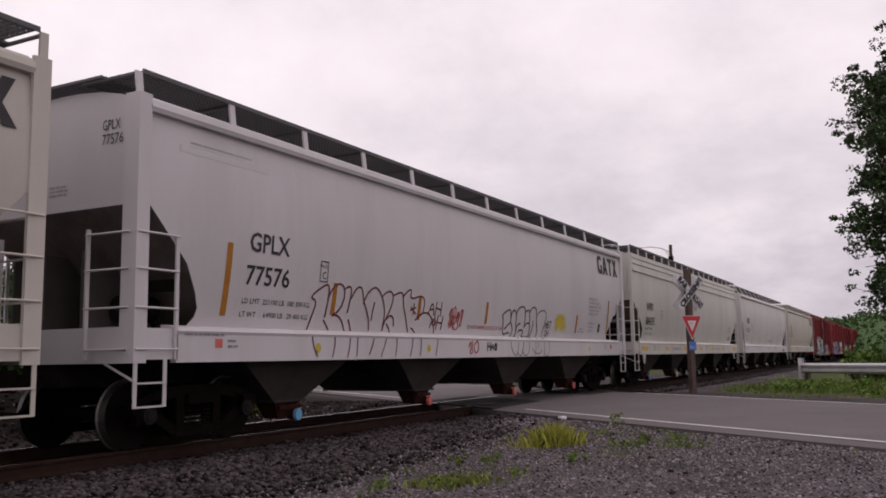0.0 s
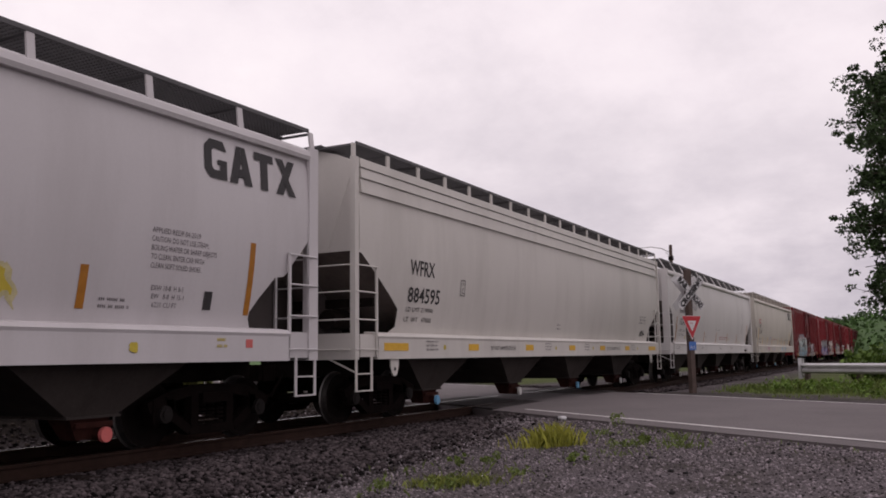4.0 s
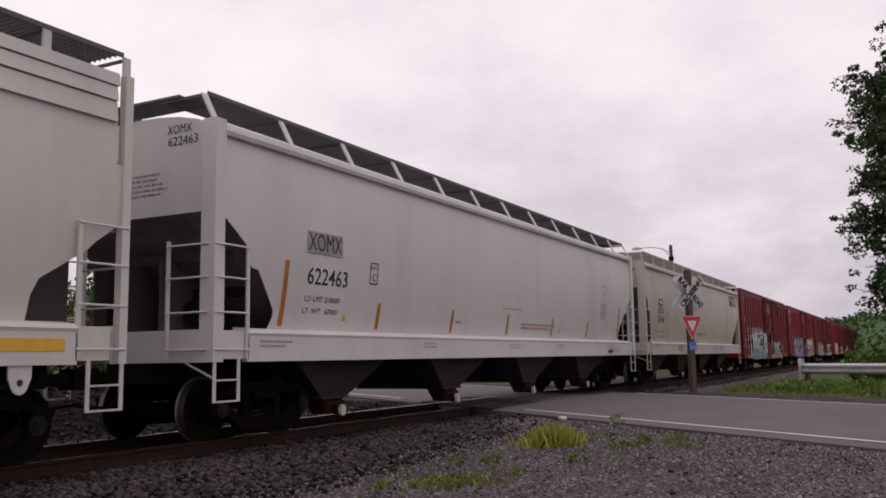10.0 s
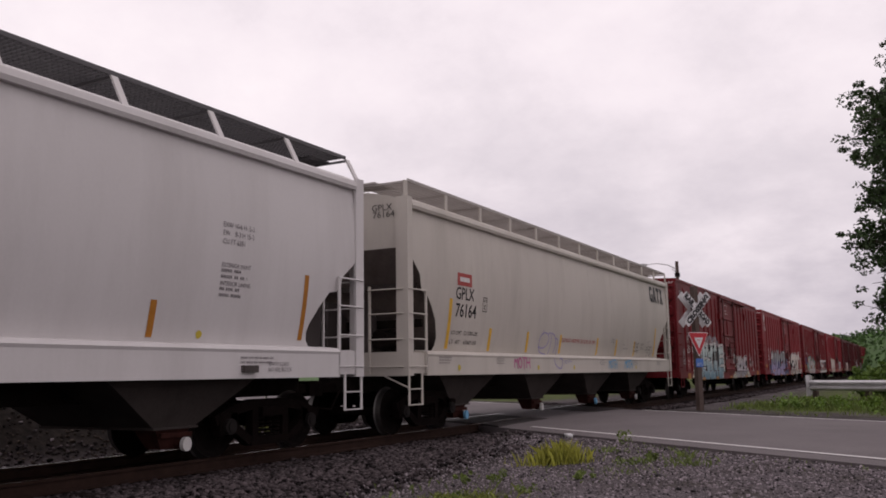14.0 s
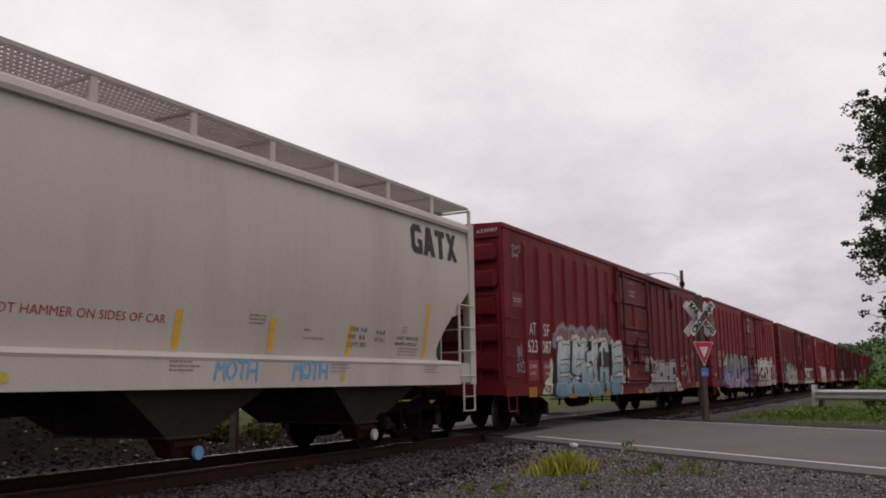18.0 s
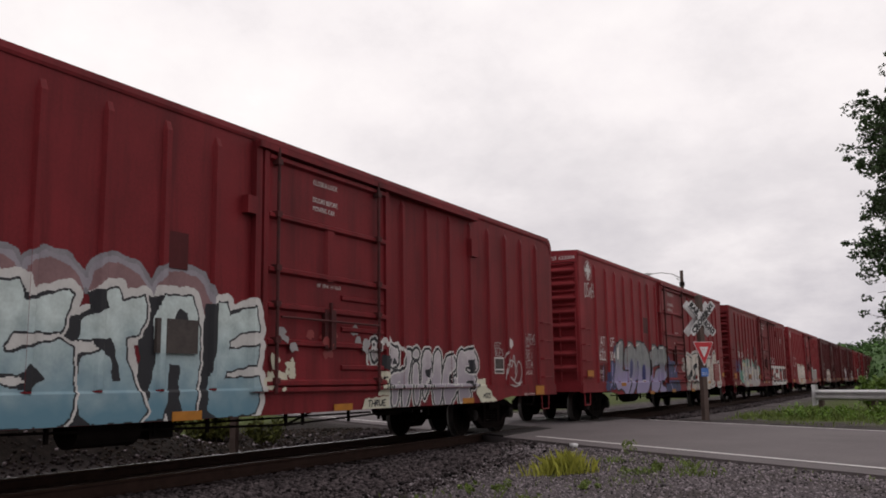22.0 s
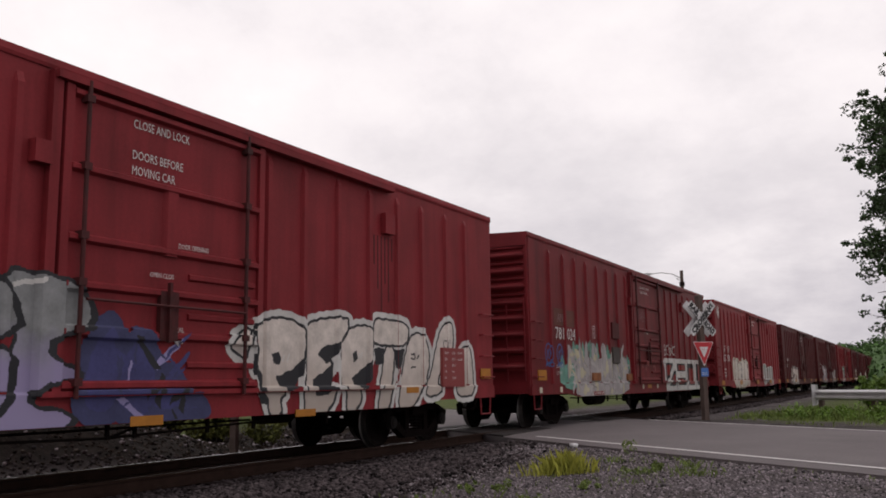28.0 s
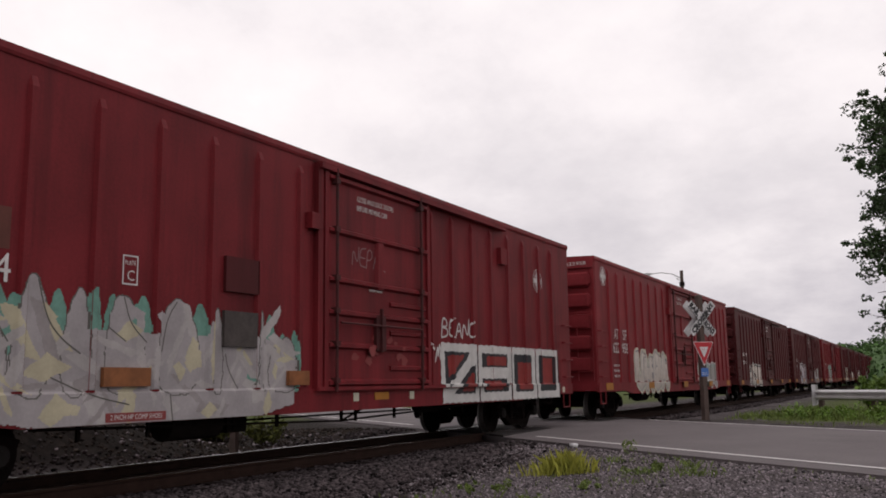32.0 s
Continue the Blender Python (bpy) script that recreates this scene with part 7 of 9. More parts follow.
    s1 = [[(10.5, 1.97), (10.61, 2.04), (10.86, 2.12), (10.93, 2.09), (10.97, 1.94), (11, 1.82), (10.88, 1.79), (10.74, 1.7), (10.69, 1.67)], [(10.5, 1.97), (10.56, 1.91), (10.6, 1.72), (10.63, 1.58), (10.74, 1.55), (10.86, 1.6), (11.01, 1.59)], [(11, 1.82), (11.1, 1.75), (11.16, 1.63), (11.03, 1.48)]]
    s2 = [[(10.98, 1.92), (10.99, 2.03), (11.07, 2.1), (11.17, 2.11), (11.24, 2.05), (11.28, 2), (11.29, 1.82), (11.39, 1.61), (11.25, 1.48)], [(11.27, 1.93), (11.27, 2.06), (11.38, 2.16), (11.49, 2.2), (11.73, 2.21), (11.8, 1.97), (11.81, 1.78), (11.78, 1.74)], [(11.57, 1.82), (11.44, 1.81), (11.37, 1.73), (11.31, 1.64)]]
    s3 = [[(11.46, 1.61), (11.51, 1.66), (11.7, 1.68), (11.8, 1.62), (11.64, 1.49), (11.97, 1.52), (12.14, 1.52), (12.15, 1.73), (12.11, 1.84), (11.94, 1.84), (11.83, 1.78), (11.78, 1.72)], [(11.76, 2.08), (11.89, 2.13), (12.01, 2.15), (12.06, 1.99), (12.09, 1.86)]]
    s4 = [[(12.02, 2.05), (12.09, 2.15), (12.21, 2.22), (12.34, 2.22), (12.44, 2.18), (12.51, 1.95), (12.54, 1.82), (12.66, 1.69), (12.58, 1.48)], [(12.31, 1.9), (12.32, 1.71), (12.17, 1.48)]]
    s5 = [[(12.53, 2.04), (12.62, 2.12), (12.8, 2.16), (12.97, 2.18), (13.11, 2.09), (13.15, 1.98), (13.06, 1.84), (12.98, 1.67), (12.96, 1.51), (12.89, 1.5)]]
    s6 = [[(10.63, 1.39), (10.66, 1.29), (10.73, 1.16), (10.83, 1.1), (10.93, 1.09), (11.01, 1.18), (11.07, 1.33), (11.08, 1.38)], [(10.99, 1.16), (11.09, 1.09), (11.2, 1.08), (11.3, 1.18), (11.35, 1.33), (11.34, 1.39)], [(11.26, 1.23), (11.34, 1.12), (11.45, 1.08), (11.6, 1.1), (11.69, 1.27), (11.7, 1.39)]]
    s7 = [[(11.88, 1.25), (11.95, 1.18), (12.07, 1.13), (12.33, 1.12), (12.46, 1.21)], [(12.07, 1.4), (12.11, 1.3), (12.11, 1.24)], [(12.25, 1.4), (12.27, 1.34), (12.27, 1.25)], [(11.99, 1.08), (12.07, 1.18), (12.1, 1.26)], [(12.65, 1.4), (12.66, 1.31), (12.62, 1.11), (12.58, 1.06)], [(12.64, 1.15), (12.71, 1.07), (12.87, 1.07), (12.97, 1.21), (12.99, 1.31), (12.95, 1.4)]]
    for lines, w in ((s1, 0.046), (s2, 0.046), (s3, 0.046), (s4, 0.046), (s5, 0.034), (s6, 0.026), (s7, 0.024)):
        ribbon(c, lines, w, M["g_soot"] if lines is not s5 else M["small_ink"], S, "soot-grey outline graffiti letter", 0)
    scribble(c, "ABT", 12.95, 1.75, 13.4, 1.92, 0.028, M["g_soot"], S, 7, "dark tag", 0.1)
    scribble(c, "OH", 13.0, 1.55, 13.3, 1.7, 0.028, M["g_soot"], S, 9, "dark tag", 0.1)
    scribble(c, "?O", 8.5, 1.14, 9.0, 1.4, 0.03, M["red_ink"], S, 10, "")
    scribble(c, "HA?", 9.4, 1.2, 9.9, 1.36, 0.03, M["g_black"], S, 11, "")
    hop_text(c, "DO NOT HAMMER ON SIDE OF CAR", 8.85, 1.64, 0.085, "red_ink", 1.7)
    smear = [(13.79, 1.81), (13.77, 1.99), (13.89, 2.09), (14.17, 2.13), (14.45, 2.07), (14.58, 1.84), (14.59, 1.65), (14.49, 1.78), (14.42, 1.68), (14.32, 1.75), (14.22, 1.69), (14.11, 1.78), (13.98, 1.70), (13.87, 1.72)]
    mural(c, 13.6, 14.8, 1.52, 2.3, [(1, [smear], 0.02, None), (0, [smear], -0.035, None)], [M["g_yellow"], M["g_yellow_thin"]], S, "round smear of yellow spray paint", ragged=0.03)
    for y in (3.5, 6.9, 16.0):
        blob(c, y, 1.24, 0.07, M["g_yellow"], S)
    sill_plate(c, 1.32, 0.13, 1.24, 0.11, "g_pink", "small red sticker")
    sill_plate(c, 17.9, 0.13, 1.24, 0.11, "g_pink", "small red sticker")
    hop_bars(c, 2, 1.55, 1.22, 0.2, 0.14, seed=1)
    hop_bars(c, 1, 0.78, 1.37, 0.7, 0.06, seed=2)
    hop_bars(c, 2, 17.35, 1.22, 0.2, 0.16, "g_yellow", seed=1)


def ribbon(car, lines, w, mat, surface, label, along=ALONG):
    b = Build()
    for pts in lines:
        if surface is hop_surface:
            pts = [(p + (along if q > 1.48 else 0), q) for p, q in pts]
        for _ in range(3):
            q = [pts[0]]
            for u, v in zip(pts[:-1], pts[1:]):
                q += [(u[0] * 0.75 + v[0] * 0.25, u[1] * 0.75 + v[1] * 0.25), (u[0] * 0.25 + v[0] * 0.75, u[1] * 0.25 + v[1] * 0.75)]
            pts = q + [pts[-1]]
        for (p0, p1), (q0, q1) in zip(pts[:-1], pts[1:]):
            dy, dz = q0 - p0, q1 - p1
            n = math.hypot(dy, dz) or 1
            sy, sz = -dz / n * w / 2, dy / n * w / 2
            c = [(p0 - sy, p1 - sz), (q0 - sy, q1 - sz), (q0 + sy, q1 + sz), (p0 + sy, p1 + sz)]
            b.add([(float(surface(np.array(u), np.array(v))) + 0.006 + 0.0004 * (len(b.f) % 5), u, v) for u, v in c], [(0, 1, 2, 3)])
    return part("graffiti", mesh_from("graffiti", b.v, b.f, [mat]), car, label)


def blob(car, y, z, r, mat, surface):
    n = 22
    y += ALONG if surface is hop_surface and z > 1.48 else 0
    rnd = random.Random(int(y * 10))
    ring = [(y + r * rnd.uniform(0.8, 1.1) * math.cos(k * math.tau / n), z + r * rnd.uniform(0.8, 1.1) * math.sin(k * math.tau / n)) for k in range(n)]
    vs = [(float(surface(np.array(y), np.array(z))) + 0.007, y, z)] + [(float(surface(np.array(a), np.array(c))) + 0.007, a, c) for a, c in ring]
    part("paint_spot", mesh_from("paint_spot", vs, [(0, 1 + k, 1 + (k + 1) % n) for k in range(n)], [mat]), car, "round paint spot")


def first_hopper():
    owner_blocks(hop0, 17.25, 3.42, 1.92, 0.52)
    for y in (15.2, 17.9):
        strip(hop0, y, 1.68, 2.5, "orange")


def ribbed_hopper():
    c = hop2
    hop_text(c, "WFRX", 1.84, 2.56, 0.27, w=0.92, bold=0.006)
    hop_text(c, "884595", 1.82, 2.07, 0.27, w=1.2, bold=0.006)
    hop_text(c, "LD LMT 219000", 1.80, 1.90, 0.085, w=1.0)
    hop_text(c, "LT  WT   67000", 1.78, 1.72, 0.085, w=1.0)
    plate_c(c, 3.72, 2.28, "black", 0, 0.8, lean_pose(3.72 + ALONG, 2.28, 0.35))
    hop_bars(c, 2, 9.3, 1.7, 0.3, 0.2, seed=3)
    hop_bars(c, 3, 16.9, 2.05, 0.85, 0.3, seed=5)
    ribbon(c, [[(17.22, 1.63), (17.22, 1.7), (17.27, 1.79), (17.34, 1.82), (17.34, 1.75), (17.26, 1.69), (17.21, 1.63)], [(17.35, 1.84), (17.34, 1.74), (17.39, 1.68)], [(17.34, 1.83), (17.43, 1.85), (17.39, 1.77), (17.44, 1.72), (17.43, 1.68)], [(17.43, 1.84), (17.5, 1.83), (17.47, 1.76), (17.48, 1.67)], [(17.48, 1.8), (17.52, 1.84), (17.54, 1.68)], [(17.53, 1.83), (17.59, 1.81), (17.62, 1.62)], [(17.69, 1.88), (17.62, 1.78), (17.61, 1.7)], [(17.69, 1.87), (17.68, 1.78), (17.88, 1.71), (17.72, 1.73), (17.64, 1.73), (17.69, 1.78)]],
           0.026, M["g_black"], hop_surface, "black looping tag", 0)
    for y, w in ((0.86, 0.8), (4.05, 0.45), (7.0, 0.45), (9.9, 0.45), (12.45, 0.45), (14.95, 0.45), (17.7, 0.88)):
        sill_plate(c, y, w, 1.20, 0.13, "yellow", "orange-yellow reflective plate")
    hop_text(c, "DO NOT HAMMER ON CAR", 13.06, 1.21, 0.09, w=1.3)
    hop_text(c, "DO NOT HAMMER ON CAR", 5.1, 1.21, 0.09, w=1.3)
    for y, s in ((11.1, 4), (15.6, 5), (2.3, 6), (8.2, 7)):
        hop_bars(c, 3, y, 1.18, 0.5, 0.22, seed=s)
        blob(c, y + 0.72, 1.26, 0.05, M["g_yellow"], hop_surface)

    def eye_plate():
        b = Build()
        n = 14
        o = [(0.13, 0.0), (0.13, -0.12)] + [(0.09 * math.cos(a), -0.2 + 0.09 * math.sin(a)) for a in [-k * math.pi / 8 for k in range(1, 8)]] + [(-0.13, -0.12), (-0.13, 0.0)]
        b.prism(o, "x", -0.012, 0.012)
        b.bar((0.013, 0, -0.17), (0.016, 0, -0.17), 0.07, None, 1, 10)
        return b.mesh("lift_eye", [M["grey"], M["black"]])
    me = eye_plate()
    for y in (1.25, 18.1):
        part("lift_eye", me, c, "steel lifting eye", pose(1.56, y, 1.06))


def pale_hopper():
    c = hop3
    part("name_panel", Build().box(1.562, 1.568, 0, 0.92, 0, 0.36).mesh("name_panel", [M["g_grey"]]), c, "grey patch behind the reporting mark", pose(0, 2.0, 2.66))
    put_text(c, "XOMX", 2.03, 2.70, 0.27, "black", 0.86, 1.573, 1.0, 0.0)
    hop_text(c, "622463", 2.06, 2.20, 0.25, w=1.05, bold=0.003)
    hop_text(c, "LD LMT 218600", 2.05, 1.94, 0.085, w=0.9)
    hop_text(c, "LT  WT   67400", 2.03, 1.76, 0.085, w=0.9)
    plate_c(c, 3.62, 2.30, "black", 0, 0.9, lean_pose(3.62 + ALONG, 2.30, 0.35))
    end_text(c, "XOMX", 0.55, 4.165, 0.125, "black", 0.45)
    end_text(c, "622463", 0.57, 4.00, 0.125, "black", 0.54)
    put_bars(c, 5, 0, 0, 0.8, 0.35, "small_ink", 0, 3).matrix_basis = pose(-0.2, 0.172, 3.32, 0, 0, -90)
    strip(c, 1.38, 1.56, 2.50, "orange")
    strip(c, 17.7, 1.6, 2.55, "orange")
    for y in (3.95, 6.67, 9.37, 12.14, 14.84):
        strip(c, y, 1.56, 2.0, "orange")
    hop_bars(c, 2, 10.2, 1.68, 2.2, 0.18, "red_ink", 2)
    hop_bars(c, 1, 9.1, 2.1, 1.4, 0.07, seed=4)
    for k, (t, w) in enumerate((("EXW 10-6 H  5-3", 0.60), ("EW    8-3 H 15-2", 0.60), ("CU FT 6351", 0.42))):
        hop_text(c, t, 16.07, 3.02 - 0.11 * k, 0.07, "small_ink", w)
    for k, (t, w) in enumerate((("EXTERIOR PAINT", 0.56), ("", 0.5), ("", 0.5), ("INTERIOR LINING", 0.58), ("", 0.5), ("", 0.5))):
        if t:
            hop_text(c, t, 16.08, 2.50 - 0.08 * k, 0.058, "small_ink", w)
        else:
            hop_bars(c, 1, 15.95, 2.49 - 0.08 * k, w, 0.09, seed=k)
    hop_text(c, "EMPTY LOAD", 16.97, 1.225, 0.055, "small_ink", 0.42)
    hop_text(c, "NO ADJ. BLOCK", 16.96, 1.15, 0.055, "small_ink", 0.50)
    part("sensor_box", Build().box(1.60, 1.66, 0, 0.28, 0, 0.09).mesh("sensor_box", [M["board"]]), c, "small grey box on the sill", pose(0, 16.42, 1.14))
    for y, z in ((3.0, 1.72), (12.7, 1.72), (15.7, 1.62)):
        blob(c, y, z, 0.055, M["g_yellow"], hop_surface)
    for y, s in ((0.9, 2), (5.4, 3), (9.3, 4), (12.2, 5), (16.4, 6)):
        hop_bars(c, 2, y, 1.24, 0.7, 0.12, seed=s)
    hop_bars(c, 1, 6.9, 1.72, 0.3, 0.1, seed=9)


def cream_hopper():
    c = hop4
    part("sticker", Build().box(1.560, 1.567, 0, 0.62, 0, 0.25).mesh("sticker", [M["red_ink"]]), c, "red rectangular sticker with a pale bar", pose(0.004, 1.97, 2.80))
    part("sticker_bar", Build().box(1.574, 1.578, 0, 0.42, 0, 0.09).mesh("sticker_bar", [M["white_ink"]]), c, "", pose(0, 2.06, 2.88))
    hop_text(c, "GPLX", 1.91, 2.53, 0.24, w=0.80, bold=0.004)
    hop_text(c, "76164", 1.94, 2.19, 0.26, w=0.90, bold=0.004)
    hop_text(c, "LD LMT  221000 LBS", 1.86, 1.84, 0.08, w=1.15)
    hop_text(c, "LT  WT    65000 LBS", 1.84, 1.66, 0.08, w=1.15)
    plate_c(c, 3.0, 2.34, "black", 0, 0.75, lean_pose(3.0 + ALONG, 2.34, 0.35))
    end_text(c, "GPLX", 0.75, 4.05, 0.12, "black", 0.43)
    end_text(c, "76164", 0.77, 3.92, 0.12, "black", 0.46)
    strip(c, 1.54, 1.56, 2.52, "yellow", 0.12)
    strip(c, 16.5, 1.57, 2.52, "yellow", 0.12)
    for y in (3.42, 5.45, 7.58, 10.48, 12.24, 14.12):
        strip(c, y, 1.55, 2.02, "yellow", 0.12)
    hop_text(c, "DO NOT HAMMER ON SIDES OF CAR", 7.86, 1.84, 0.105, "red_ink", 2.6)
    hop_text(c, "EXW 10-8", 14.30, 1.92, 0.075, w=0.46)
    hop_text(c, "EW   8-8", 14.28, 1.80, 0.075, w=0.44)
    hop_text(c, "CU FT 5851", 14.26, 1.68, 0.075, w=0.54)
    hop_text(c, "H 8-8", 15.05, 1.90, 0.075, w=0.26)
    hop_text(c, "H 15-1", 15.03, 1.78, 0.075, w=0.28)
    hop_text(c, "CONSULT OWNER BEFORE", 15.68, 1.84, 0.06, w=0.75)
    hop_text(c, "REPAIRING HOPPER BODY", 15.67, 1.74, 0.06, w=0.75)
    hop_bars(c, 3, 15.66, 1.56, 0.8, 0.16, seed=5)
    hop_bars(c, 3, 15.72, 1.94, 0.2, 0.14, seed=6)
    hop_bars(c, 3, 11.8, 1.9, 0.4, 0.16, seed=7)
    hop_bars(c, 1, 13.0, 1.86, 0.2, 0.06, seed=8)
    hop_bars(c, 1, 13.0, 1.74, 0.6, 0.06, seed=9)
    owner_blocks(c, 16.05, 3.40, 1.75, 0.53)
    scribble(c, "MOTH", 4.5, 1.18, 5.4, 1.42, 0.035, M["g_magenta"], hop_surface, 2, "magenta tag", 0.0)
    scribble(c, "MOTH", 11.15, 1.17, 11.95, 1.42, 0.035, M["g_blue"], hop_surface, 3, "blue tag", 0.2)
    scribble(c, "MOTH", 12.7, 1.18, 13.5, 1.42, 0.045, M["g_blue"], hop_surface, 4, "blue tag", 0.2)
    ribbon(c, [[(6.35, 1.66), (6.38, 1.92), (6.57, 2.04), (6.91, 2.02), (6.98, 1.83), (6.79, 1.69), (6.51, 1.65), (6.39, 1.70)], [(6.91, 2.02), (7.06, 2.06), (7.15, 1.81), (7.01, 1.53)],
               [(7.10, 2.04), (7.35, 1.99), (7.48, 1.79), (7.37, 1.55)], [(7.37, 1.92), (7.58, 1.90), (7.59, 1.66), (7.54, 1.52)], [(6.39, 1.70), (6.42, 1.56), (6.89, 1.51)],
               [(6.93, 1.43), (6.96, 1.26), (7.38, 1.13), (7.53, 1.40), (7.28, 1.42)], [(6.53, 2.08), (6.57, 1.97)]], 0.032, M["g_violet"], hop_surface, "violet outline tag", 0)
    ribbon(c, [[(7.62, 1.28), (7.66, 1.40), (7.74, 1.27), (7.78, 1.40)], [(7.84, 1.40), (7.90, 1.27), (7.98, 1.41)], [(8.02, 1.34), (8.14, 1.35)]], 0.022, M["g_violet"], hop_surface, "violet outline tag", 0)
    for y in (1.9, 5.9, 8.3, 13.9):
        blob(c, y, 1.2, 0.06, M["g_yellow"], hop_surface)
    for y, s in ((1.1, 2), (3.6, 3), (10.4, 4), (13.6, 5), (16.4, 6)):
        hop_bars(c, 3, y, 1.26, 0.5, 0.15, seed=s)
    # weld seams that show through the paint
    for y in (2.6, 3.6, 5.6, 7.7, 9.8, 11.8, 13.6, 15.4):
        b = Build()
        zs = [1.52, 2.0, 2.6, 3.2, 3.7, 4.0]
        for a, d in zip(zs[:-1], zs[1:]):
            xa, xd = float(hop_surface(0, a)), float(hop_surface(0, d))
            b.add([(xa, -0.02, a), (xa + 0.006, 0, a), (xa, 0.02, a), (xd, -0.02, d), (xd + 0.006, 0, d), (xd, 0.02, d)], [(0, 1, 4, 3), (1, 2, 5, 4)])
        part("weld_seam", cached("seam", lambda: b.mesh("weld_seam", [M["beige"]])), c, at=pose(0, y, 0))


M["g_soot"] = material("soot_grey_spray", (0.13, 0.115, 0.12), 0.6, vary=0.3, scale=4)
M["g_yellow_thin"] = material("thin_yellow_overspray", (0.47, 0.42, 0.24), 0.6, vary=0.2, scale=9)
M["g_magenta"] = material("magenta_spray_paint", (0.42, 0.07, 0.22), 0.55, vary=0.15)
white_hopper()
first_hopper()
ribbed_hopper()
pale_hopper()
cream_hopper()


def car_marks(car, left, right, y1, y2, z, h=0.30, mat="white_ink", words=("AT", "SF"), w=0.58):
    for t, y in zip(words, (y1 + 0.13, y2 + 0.10)):
        put_text(car, t, y, z + 0.40, h, mat, 0.39)
    put_text(car, left, y1, z, h, mat, w, bold=0.003)
    put_text(car, right, y2, z, h, mat, w, bold=0.003)


def door_words(car, lines, y, z, h=0.085, x=SHEET + 0.062):
    for i, (t, w) in enumerate(lines):
        if t:
            put_text(car, t, y, z - i * h * 1.75, h, "white_ink", w, x)


def patch(car, y, z, w, h, mat, label="", lift=0.004):
    part("repaint_patch", Build().box(0, lift, 0, w, 0, h).mesh("repaint_patch", [M[mat]]), car, label, pose(SHEET, y, z))


M["red_fill"] = material("dark_red_spray_fill", (0.20, 0.022, 0.02), 0.55, vary=0.25, scale=3)
M["red_wash"] = material("washed_red_paint", (0.155, 0.030, 0.033), 0.55, vary=0.15)
M["red_patch"] = material("fresh_red_patch_paint", (0.205, 0.038, 0.038), 0.55, vary=0.1)
M["fill_blue"] = spray_fill("sky_to_teal_spray", (0.46, 0.53, 0.52), (0.10, 0.20, 0.26), 0.8, 1.9)
M["fill_violet"] = spray_fill("grey_to_lilac_spray", (0.205, 0.21, 0.215), (0.265, 0.225, 0.37), 1.2, 1.7)
M["fill_silver"] = spray_fill("silver_lilac_spray", (0.42, 0.38, 0.40), (0.25, 0.22, 0.26), 0.9, 1.7)
M["fill_cream"] = spray_fill("cream_spray", (0.55, 0.49, 0.45), (0.40, 0.34, 0.30), 0.8, 1.7)
M["fill_mint"] = spray_fill("mint_grey_spray", (0.18, 0.36, 0.29), (0.30, 0.28, 0.27), 1.5, 2.0)
M["g_wash"] = material("thin_rose_grey_wash", (0.20, 0.115, 0.12), 0.6, vary=0.25, scale=3)
M["g_bone"] = material("bone_white_spray", (0.50, 0.48, 0.38), 0.6, vary=0.15, scale=3)


INK = [("INTENS", 17.12, 1.93, 0.58, 0.24), ("~", 17.15, 1.85, 0.2, 0.08), ("BRI", 17.1, 1.60, 0.45, 0.22), ("?TA", 17.06, 1.40, 0.48, 0.18), ("GSC", 15.48, 1.78, 0.34, 0.14), ("?LES", 15.5, 1.63, 0.42, 0.14)]


